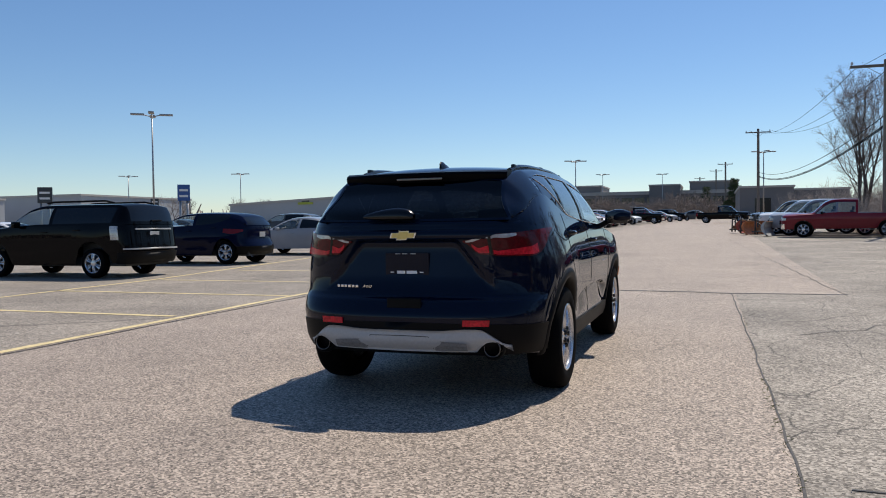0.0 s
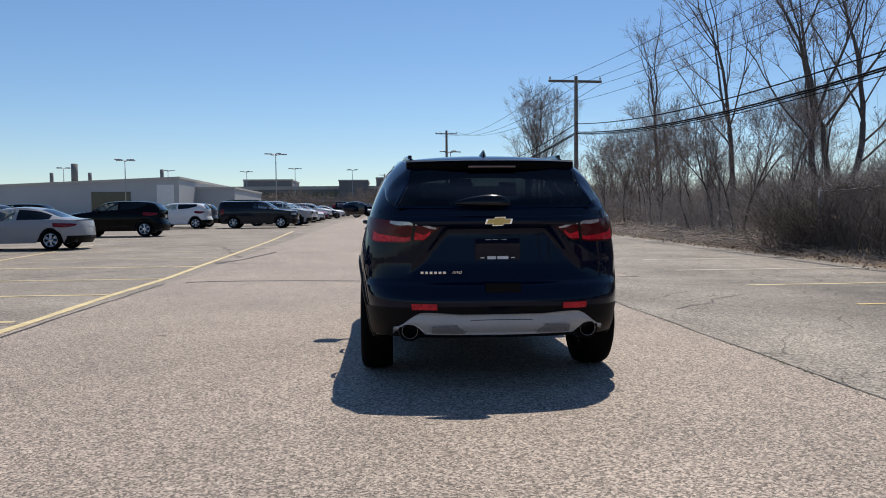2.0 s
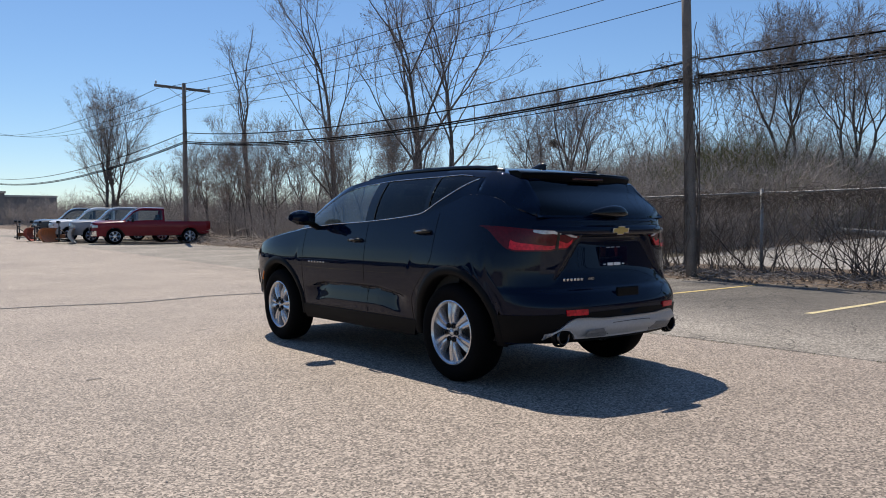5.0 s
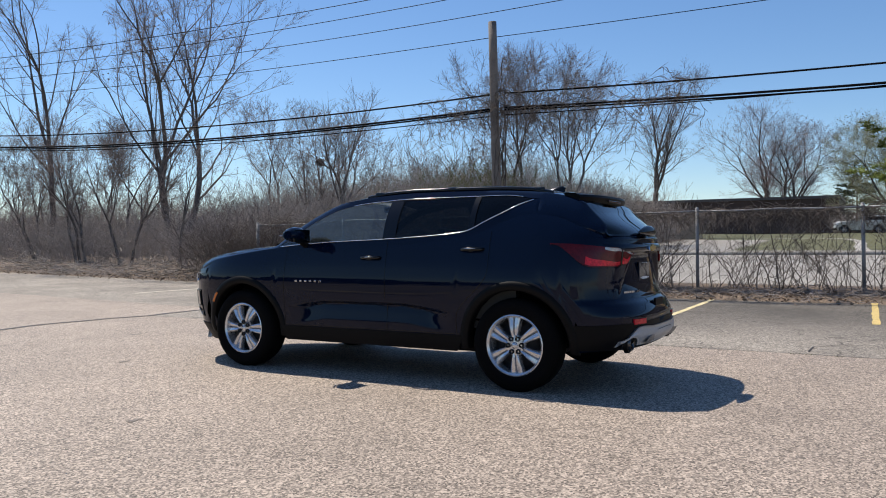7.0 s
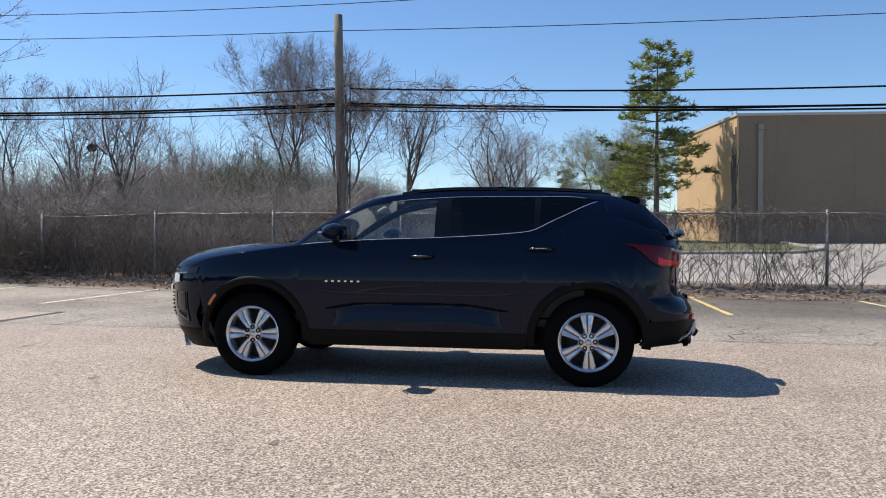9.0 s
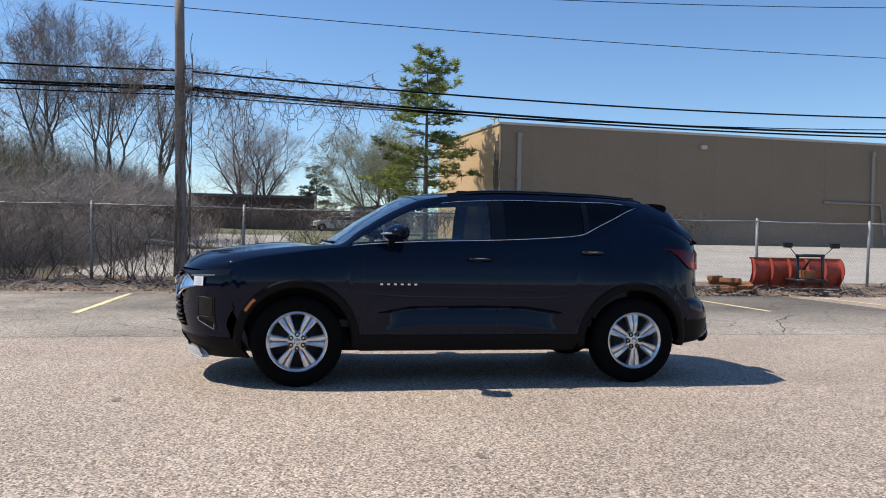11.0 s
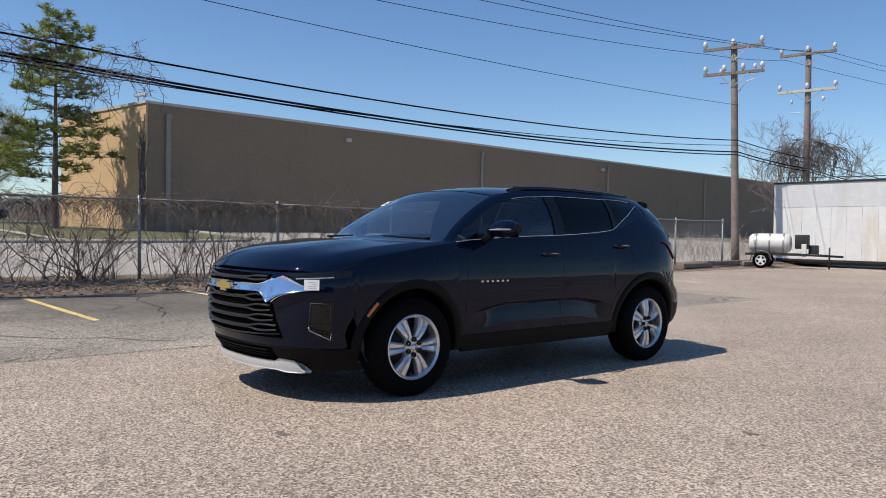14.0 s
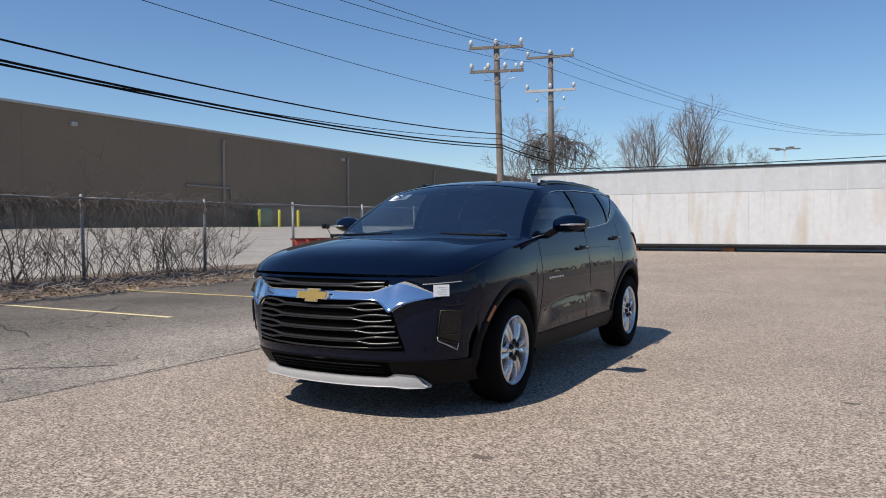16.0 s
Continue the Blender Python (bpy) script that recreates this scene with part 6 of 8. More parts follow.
def plow(name, m, width, mat, label, lights=True):
    """A snow plow: a curved blade with ribs behind, a frame and two lamps on stalks."""
    th = empty(name, m, label=label, category="snow plow")
    bm = bm_new()
    rows = []
    for i in range(13):
        x = width * (-0.5 + i / 12)
        rows.append([Vector((x, 0.22 * math.sin(2.6 * t) - 0.05, 0.04 + 0.72 * t)) for t in (j / 8 for j in range(9))])
    plate(bm, rows, (0, 0.02, 0))
    blade = part("blade", bm, mat, th, "curved rusty blade", smooth=40)
    for i in range(6):
        x = width * (-0.48 + 0.96 * i / 5)
        bm = bm_new()
        plate(bm, [[Vector((x + d, 0.22 * math.sin(2.6 * t) - 0.03, 0.04 + 0.72 * t)), Vector((x + d, 0.24 * math.sin(2.6 * t) + 0.09, 0.06 + 0.66 * t))] for t, d in ((j / 6, 0.0) for j in range(7))], (0.02, 0, 0))
        part("rib", bm, mat, blade)
    for z, r in ((0.05, 0.03), (0.76, 0.022)):
        bm = bm_new()
        tube(bm, [(-width / 2, 0.04, z), (width / 2, 0.04, z)], r, 6)
        part("edge_bar", bm, RUST, blade)
    bm = bm_new()
    for x in (-0.32, 0.32):
        tube(bm, [(x, 0.16, 0.25), (x * 1.1, 0.9, 0.24)], 0.035, 6)
        tube(bm, [(x, 0.75, 0.1), (x, 0.72, 0.85)], 0.04, 6)
    tube(bm, [(-0.36, 0.72, 0.85), (0.36, 0.72, 0.85)], 0.04, 6)
    tube(bm, [(-0.36, 0.85, 0.24), (0.36, 0.85, 0.24)], 0.04, 6)
    tube(bm, [(0, 0.3, 0.4), (0, 0.72, 0.75)], 0.03, 6)
    part("frame", bm, DARKMETAL, th, "dark steel push frame", smooth=40)
    bm = bm_new()
    box(bm, (0.0, 0.6, 0.38), (0.3, 0.3, 0.2), bevel=0.03)
    part("pump", bm, RUST, th)
    if lights:
        for x in (-0.5, 0.5):
            bm = bm_new()
            tube(bm, [(x * 0.7, 0.72, 0.85), (x * 1.1, 0.76, 1.05)], 0.012, 5)
            box(bm, (x * 1.2, 0.76, 1.10), (0.2, 0.14, 0.13), bevel=0.03)
            part("plow_lamp", bm, GLOSSBLACK, th, "black plow lamp on a stalk", smooth=40)
    return th


def on_ground(x, y, turn, dz=0.0):
    return pose(x, y, ground_z(x, y) + dz, 0, 0, turn)


plow("snow_plow", on_ground(10.5, -10.9, 84), 2.4, PLOWRED, "rusty red snow plow blade lying by the fence")
for x, y, a, m in ((4.9, 37.0, 76, SKID), (4.3, 39.6, 60, PLOWORANGE), (3.9, 42.4, 72, PLOWRED)):
    tagged(plow("snow_plow", on_ground(x, y, a), 2.2, m, "snow plow blade in front of a pickup"), group="plows at the pickups")

# ---- fence, poles and cables ----
FENCE_X = 10.75


def fence():
    th = empty("chain_link_fence", label="galvanised chain-link fence overgrown with bare vines", category="fence")
    ys = [12.26, 9.1, 5.95, 2.75, -0.44, -3.6, -6.8, -10.0, -13.2, -16.4, -19.6, -22.8]
    top = lambda y: ground_z(FENCE_X, y) + (1.52 + 0.14 * smoothstep(12, 8, y))
    for i, y in enumerate(ys):
        bm = bm_new()
        z = ground_z(FENCE_X, y)
        lean = random.uniform(-0.03, 0.03)
        tube(bm, [(FENCE_X, y, z - 0.1), (FENCE_X + lean, y + lean, top(y) + 0.03)], 0.036 if i else 0.05, 8)
        lathe(bm, [(0.036, 0), (0.030, 0.025), (0.001, 0.035)], 8, Matrix.Translation((FENCE_X + lean, y + lean, top(y) + 0.03)) @ Matrix.Rotation(radians(-90), 4, "Y"))
        part("post", bm, FENCEMETAL, th, smooth=40)
    for a, b in zip(ys, ys[1:]):
        bm = bm_new()
        pts = [(FENCE_X + 0.01 * math.sin(5 * t + a), a + (b - a) * t, top(a + (b - a) * t) - 0.02 + 0.03 * math.sin(3.14 * t) * random.uniform(-1, 0.4)) for t in (0, 0.25, 0.5, 0.75, 1)]
        tube(bm, pts, 0.021, 6)
        part("top_rail", bm, FENCEMETAL, th, smooth=40)
    wire = Rods()
    pitch, y0, y1 = 0.085, 12.26, -22.8
    n = int((y0 - y1) / pitch)
    for k in range(-20, n):
        for s in (1, -1):
            ya = y0 - k * pitch
            yb = ya - s * 1.45
            segs = 5
            for i in range(segs):
                t0, t1 = i / segs, (i + 1) / segs
                p, q = ya + (yb - ya) * t0, ya + (yb - ya) * t1
                if min(p, q) < y1 or max(p, q) > y0:
                    continue
                zp, zq = ground_z(FENCE_X, p) + 0.06, ground_z(FENCE_X, q) + 0.06
                hp, hq = top(p) - 0.02 - zp, top(q) - 0.02 - zq
                bulge = 0.05 * math.sin(1.7 * p)
                wire.add(Vector((FENCE_X + bulge * math.sin(3.1 * t0), p, zp + hp * t0)), Vector((FENCE_X + bulge * math.sin(3.1 * t1), q, zq + hq * t1)), 0.0022, 0.0022)
    ob = wire.make("wire_mesh", FENCEMETAL, th, "fine diamond wire mesh")
    ob["kind"] = "stuff"


fence()


def cable(a, b, sag, r, label, n=24, group="overhead cables"):
    a, b = Vector(a), Vector(b)
    bm = bm_new()
    tube(bm, [a.lerp(b, i / n) - Vector((0, 0, sag * 4 * (i / n) * (1 - i / n))) for i in range(n + 1)], r, 5)
    return tagged(part("overhead_cable", bm, CABLE, smooth=60), label, "cable", group)


def pole(x, y, height, r0, r1, label, arms=(), lean=(0, 0), brace=True, fat=1.0):
    """A wooden pole with crossarms: (height, length, turn, insulators, material)."""
    z = ground_z(x, y)
    th = empty("utility_pole", pose(x, y, z), label=label, category="utility pole", group="utility poles")
    bm = bm_new()
    pts = [(lean[0] * t, lean[1] * t, -0.3 + (height + 0.3) * t) for t in (i / 8 for i in range(9))]
    tube(bm, pts, [r0 + (r1 - r0) * i / 8 for i in range(9)], 12)
    part("shaft", bm, POLEWOOD, th, smooth=40)
    for h, length, turn, ins, mat in arms:
        c = Vector((lean[0] * h / height, lean[1] * h / height, h))
        d = Vector((math.cos(radians(turn)), math.sin(radians(turn)), 0))
        bm = bm_new()
        box(bm, c + Vector((-d.y, d.x, 0)) * (r1 + 0.05), (length, 0.10, 0.13), Matrix.Rotation(radians(turn), 3, "Z"), 0.01)
        arm = part("crossarm", bm, mat, th)
        if brace:
            bm = bm_new()
            for s in (-1, 1):
                tube(bm, [c + d * s * length * 0.27 + Vector((-d.y, d.x, 0)) * (r1 + 0.11), c + Vector((-d.y, d.x, -0.55)) * 1.0 + Vector((0, 0, 0)) - Vector((-d.y, d.x, 0)) * (1 - r1 - 0.02)], 0.016, 4)
            part("brace", bm, GALV, arm)
        for k in range(ins):
            s = -1 + 2 * k / max(1, ins - 1)
            bm = bm_new()
            p = c + d * s * (length * 0.5 - 0.08) + Vector((-d.y, d.x, 0)) * (r1 + 0.05)
            lathe(bm, [(fat * r, fat * h + 0.06) for r, h in ((0.02, 0.0), (0.02, 0.04), (0.065, 0.05), (0.05, 0.10), (0.06, 0.12), (0.03, 0.18), (0.001, 0.19))], 8, Matrix.Translation(p) @ Matrix.Rotation(radians(-90), 4, "Y"))
            part("insulator", bm, INSULATOR, arm, smooth=50)
    return th


pole(10.05, 3.96, 6.36, 0.122, 0.098, "weathered wooden pole standing in front of the fence", lean=(-0.04, 0.13))
pole(9.68, 34.2, 8.35, 0.135, 0.095, "wooden utility pole with one crossarm at the trees", [(8.1, 3.0, 4, 3, POLEWOOD)], (0.0, 0.0))
pole(7.2, 92.0, 11.0, 0.19, 0.14, "tall wooden utility pole far down the lane", [(10.6, 2.8, 4, 3, POLEWOOD)])
for x, y, h in ((4.5, 150, 11), (3.0, 185, 12), (-1.0, 215, 12)):
    pole(x, y, h, 0.2, 0.15, "wooden utility pole in the far distance", [(h - 0.4, 2.8, 10, 3, POLEWOOD)])
X1 = pole(11.36, -24.9, 9.0, 0.17, 0.13, "wooden utility pole with two crossarms and insulators", [(8.8, 2.4, 18, 3, POLEWOOD), (7.75, 2.4, 18, 4, POLEWOOD)], (0.28, 0.0), fat=1.7)
X2 = pole(11.75, -31.9, 10.0, 0.17, 0.13, "wooden utility pole with a pale crossarm", [(9.7, 2.5, 12, 3, POLEWOOD), (7.95, 2.6, 12, 3, ROOFEDGE)], (0.05, 0.0), fat=1.7)
for th, h in ((X1, 7.0), (X2, 6.6)):
    for s in (-1, 1):
        bm = bm_new()
        tube(bm, [(0, 0, h), (s * 0.35, 0.1, h + 0.35), (s * 0.8, 0.15, h + 0.4)], 0.02, 5)
        lathe(bm, [(0.03, 0), (0.07, 0.02), (0.07, 0.16), (0.03, 0.2)], 8, Matrix.Translation((s * 0.75, 0.15, h + 1.0)) @ Matrix.Rotation(radians(90), 4, "Y"), True)
        part("switch_arm", bm, INSULATOR, th, smooth=50)
THICK, THIN = "thick black overhead cable between wooden poles", "thin dark overhead wire between wooden poles"
for za, zb, zc, r in ((4.70, 6.2, 5.3, 0.021), (4.36, 5.75, 4.82, 0.027), (4.31, 5.68, 4.70, 0.021), (4.19, 5.65, 5.1, 0.012)):
    cable((10.05, 4.1, za), (9.68, 34.2, zb), 0.55, r, THICK if r > 0.02 else THIN)
    cable((10.05, 3.8, za), (11.36, -24.9, zc), 0.42, r, THICK if r > 0.02 else THIN)
    cable((11.36, -24.9, zc), (11.75, -31.9, zc - 0.2), 0.06, r, THICK if r > 0.02 else THIN)
    cable((11.75, -31.9, zc - 0.2), (6.0, -75.0, zc), 1.3, r, THICK if r > 0.02 else THIN)
    cable((9.68, 34.2, zb), (7.2, 92, zb + 1.0), 1.2, r, THICK if r > 0.02 else THIN)
cable((10.05, 4.0, 6.05), (11.36, -24.9, 6.75), 0.25, 0.009, THIN)
cable((10.05, 4.0, 6.05), (9.68, 34.2, 7.4), 0.35, 0.009, THIN)
for dx, dz in ((-1.1, 0.0), (0.1, 0.3), (1.1, 0.0)):
    cable((11.6 + dx, -24.9, 9.05 + dz), (9.68 + dx * 1.25, 34.2, 8.36), 1.45, 0.010, THIN, 40)
    cable((11.6 + dx, -24.9, 9.05 + dz), (11.8 + dx, -31.9, 9.95 + dz), 0.08, 0.010, THIN)
    cable((11.8 + dx, -31.9, 9.95 + dz), (-6.0 + dx, -85.0, 10.5), 1.6, 0.010, THIN)
    cable((9.68 + dx * 1.25, 34.2, 8.36), (7.3 + dx, 92.0, 12.2), 1.4, 0.012, THIN)
cable((14.0, -34.0, 4.4), (-30.0, -44.0, 6.6), 0.7, 0.022, THICK)

# ---- brown warehouse ----
def warehouse():
    c = Vector((42.9, -11.44, 0))
    d1 = Vector((math.cos(radians(-87)), math.sin(radians(-87)), 0))
    d2 = Vector((math.cos(radians(10)), math.sin(radians(10)), 0))
    z0, z1, long_, deep = 0.6, 9.05, 105.0, 11.6
    th = empty("warehouse", label="long brown warehouse with a tan end wall", category="warehouse")

    def wall(name, a, b, mat, label):
        bm = bm_new()
        n = (b - a).normalized()
        out = Vector((n.y, -n.x, 0))
        box(bm, (a + b) / 2 + Vector((0, 0, (z0 + z1) / 2)) - out * 0.15 * 0, ((b - a).length, 0.3, z1 - z0), Matrix.Rotation(math.atan2(n.y, n.x), 3, "Z"))
        return part(name, bm, mat, th, label)
    far1, far2 = c + d1 * long_, c + d2 * deep
    back = far1 + d2 * deep
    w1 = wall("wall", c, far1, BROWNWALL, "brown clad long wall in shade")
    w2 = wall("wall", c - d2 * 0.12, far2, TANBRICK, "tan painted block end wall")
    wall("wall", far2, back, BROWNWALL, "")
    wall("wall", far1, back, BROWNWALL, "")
    bm = bm_new()
    vs = [bm.verts.new(p + Vector((0, 0, z1 - 0.2))) for p in (c, far1, back, far2)]
    bm.faces.new(vs)
    part("roof", bm, GREYWALL, th)
    for a, b in ((c, far1), (c, far2)):
        n = (b - a).normalized()
        bm = bm_new()
        box(bm, (a + b) / 2 + Vector((0, 0, z1 + 0.03)), ((b - a).length + 0.4, 0.45, 0.16), Matrix.Rotation(math.atan2(n.y, n.x), 3, "Z"))
        part("coping", bm, ROOFEDGE, th, "pale roof edge")
    out = Vector((d1.y, -d1.x, 0))
    out = out if out.x < 0 else -out
    rot = Matrix.Rotation(math.atan2(d1.y, d1.x), 3, "Z")
    for s, w in ((1.25, 0.30), (29.3, 0.24), (48.0, 0.24), (68.0, 0.24), (88.0, 0.24)):
        bm = bm_new()
        box(bm, c + d1 * s + out * 0.22 + Vector((0, 0, (z0 + z1 - 0.6) / 2)), (w, 0.16, z1 - z0 - 0.6), rot, 0.02)
        box(bm, c + d1 * s + out * 0.26 + Vector((0, 0, z1 - 0.75)), (w * 1.1, 0.24, 0.35), rot, 0.02)
        part("downpipe", bm, GREYPIPE, th, "grey rain pipe")
    for s in (15.0, 47.0):
        bm = bm_new()
        box(bm, c + d1 * s + out * 0.28 + Vector((0, 0, 8.15)), (0.45, 0.3, 0.28), rot, 0.04)
        part("wall_lamp", bm, ROOFEDGE, th, "small wall lamp")
    for k in range(22):
        bm = bm_new()
        box(bm, c + d1 * (2.2 + 4.6 * k) + out * 0.155 + Vector((0, 0, (z0 + z1) / 2)), (0.03, 0.008, z1 - z0 - 0.1), rot)
        part("cladding_seam", bm, BROWNWALL, th)
    bm = bm_new()
    tube(bm, [c + d1 * 25 + out * 0.3 + Vector((0, 0, 4.55)), c + d1 * 30 + out * 0.3 + Vector((0, 0, 4.5)), c + d1 * 30.4 + out * 0.3 + Vector((0, 0, 2.2))], 0.09, 6)
    part("wall_pipe", bm, GREYPIPE, th, "dull pipe along the wall")
    # block courses on the tan wall
    o2 = Vector((-d2.y, d2.x, 0))
    r2 = Matrix.Rotation(math.atan2(d2.y, d2.x), 3, "Z")
    for k in range(20):
        bm = bm_new()
        box(bm, c + d2 * (deep / 2) + o2 * 0.150 + Vector((0, 0, z0 + 0.5 + 0.4 * k)), (deep, 0.006, 0.018), r2)
        part("block_joint", bm, TANJOINT, w2)
    # dark upright rods standing in for the pine's ragged shadow at the corner
    vine = Rods()
    for k in range(24):
        p = c + d2 * random.uniform(0.0, 0.7) * random.random() + o2 * 0.2 + Vector((0, 0, 1.2))
        for i in range(random.randint(8, 17)):
            q = p + Vector((0, 0, 0.42)) + d2 * random.gauss(0.0, 0.09)
            vine.add(p, q, 0.03, 0.028)
            p = q
            if p.z > z1 - 0.5:
                break
    v = vine.make("corner_shadow_rods", BARK)
    tagged(v, "dark rods for the ragged shadow at the corner of the wall", "vine", kind="stuff")
    for s in (0.4, 1.1):
        bm = bm_new()
        p = c + d2 * s + Vector((0, 0, z1 + 0.1))
        tube(bm, [p, p + Vector((0, 0, 0.35))], 0.04, 5)
        box(bm, p + Vector((-0.25, 0.1, 0.42)), (0.55, 0.2, 0.2), Matrix.Rotation(0.4, 3, "Z"), 0.03)
        part("roof_camera", bm, INSULATOR, th, "white camera on the roof edge")


GREYPIPE = material("grey_pipe", (0.27, 0.235, 0.20), 0.6, vary=0.1)
TANJOINT = material("block_joint", (0.525, 0.355, 0.195), 0.9, vary=0.1)
warehouse()
for i, (x, y) in enumerate(((42.6, -43.2), (42.5, -45.6), (42.4, -48.0))):
    bm = bm_new()
    z = ground_z(x, y)
    lathe(bm, [(0.13, -0.1), (0.13, 1.35), (0.11, 1.45), (0.001, 1.48)], 12, Matrix.Translation((x, y, z)) @ Matrix.Rotation(radians(-90), 4, "Y"))
    tagged(part("bollard", bm, SAFETY, smooth=50), "yellow steel bollard by the warehouse", "bollard", "bollards")
bm = bm_new()
box(bm, (43.5, -44.5, ground_z(43.5, -44.5) + 0.8), (1.0, 1.5, 1.6), bevel=0.05)
tagged(part("transformer_box", bm, material("green_box_paint", (0.16, 0.22, 0.15), 0.5, vary=0.1), smooth=40), "pale green transformer box behind bollards", "transformer")
# kerbs of the lawn behind the fence
bm = bm_new()
pts = [Vector((24.5 + 1.5 * math.sin(t), 28 - 39.5 * t / 3.0, 0)) for t in (i / 6 for i in range(0, 18))]
pts = [Vector((25.5, 26, 0)), Vector((25.5, 5, 0)), Vector((26, -5, 0)), Vector((28, -11, 0)), Vector((32, -13.2, 0)), Vector((42, -13.8, 0))]
fine = []
for a, b in zip(pts, pts[1:]):
    fine += [a.lerp(b, i / 6) for i in range(6)]
fine.append(pts[-1])
tube(bm, [(p.x, p.y, ground_z(p.x, p.y) + 0.03) for p in fine], 0.12, 6)
tagged(part("kerb", bm, CONCRETE, smooth=30), "pale concrete kerb round the lawn", "kerb", kind="structure")

# ---- white trailer, tank trailer, scrap ----
def stained(name, base, stain, share):
    """Painted sheet metal with pale vertical runs of rust and dirt and a few small scuffs."""
    m = material(name, base, 0.45, vary=0.06, scale=1.3, fine=5, streak=0.22)
    n, l = m.node_tree.nodes, m.node_tree.links
    b = n["Principled BSDF"]
    co, run, spots = n.new("ShaderNodeTexCoord"), n.new("ShaderNodeMapping"), n.new("ShaderNodeTexNoise")
    run.inputs["Scale"].default_value = (1.0, 1.0, 0.16)
    spots.inputs["Scale"].default_value, spots.inputs["Detail"].default_value = 1.7, 6
    l.new(co.outputs["Object"], run.inputs["Vector"])
    l.new(run.outputs[0], spots.inputs["Vector"])
    lev, mix = n.new("ShaderNodeMapRange"), n.new("ShaderNodeMix")
    lev.inputs["From Min"].default_value, lev.inputs["From Max"].default_value = 0.52, 0.80
    lev.inputs["To Max"].default_value = share
    l.new(spots.outputs["Fac"], lev.inputs["Value"])
    mix.data_type = "RGBA"
    l.new(lev.outputs[0], mix.inputs["Factor"])
    l.new(b.inputs["Base Color"].links[0].from_socket, mix.inputs["A"])
    mix.inputs["B"].default_value = (*stain, 1)
    l.new(mix.outputs["Result"], b.inputs["Base Color"])
    return m


TRAILERWHITE = stained("stained_white_panel", (0.64, 0.64, 0.635), (0.48, 0.36, 0.20), 0.75)
TRAILERGREY = stained("stained_grey_panel", (0.55, 0.56, 0.565), (0.42, 0.36, 0.28), 0.4)


def long_trailer():
    th = empty("semi_trailer", pose(0, 0, ground_z(3, -27.5)), label="long stained white box trailer standing low", category="trailer")
    x0, x1, y0, y1 = -5.2, 11.0, -29.9, -27.35
    bm = bm_new()
    box(bm, ((x0 + x1) / 2, (y0 + y1) / 2, 1.88), (x1 - x0, y1 - y0, 3.26), bevel=0.02)
    part("box_body", bm, TRAILERWHITE, th, "white panelled sides with rust runs")
    bm = bm_new()
    box(bm, ((x0 + x1) / 2, y1 + 0.004, 2.98), (x1 - x0 - 0.02, 0.01, 0.98))
    part("upper_panel", bm, TRAILERGREY, th, "greyer upper panel row")
    for i in range(28):
        x = x0 + (x1 - x0) * i / 27
        bm = bm_new()
        box(bm, (x, y1 + 0.006, 1.9), (0.012, 0.012, 3.1))
        part("panel_seam", bm, material("panel_seam", (0.63, 0.63, 0.625), 0.5) if i == 0 else bpy.data.materials["panel_seam"], th)
    for z, h, m in ((0.27, 0.10, DARKMETAL), (3.52, 0.08, DARKMETAL)):
        bm = bm_new()
        box(bm, ((x0 + x1) / 2, y1 + 0.02, z), (x1 - x0 + 0.04, 0.06, h), bevel=0.01)
        part("edge_rail", bm, m, th, "dark edge rail")
    bm = bm_new()
    box(bm, ((x0 + x1) / 2, (y0 + y1) / 2, 0.18), (x1 - x0 - 0.6, 2.2, 0.12))
    part("chassis", bm, DARKMETAL, th)
    for x in (x0 + 0.6, 2.2, 6.2, x1 - 0.6):
        bm = bm_new()
        box(bm, (x, y1 - 0.35, 0.06), (0.5, 0.5, 0.22), bevel=0.02)
        part("support_block", bm, RUST, th)


long_trailer()


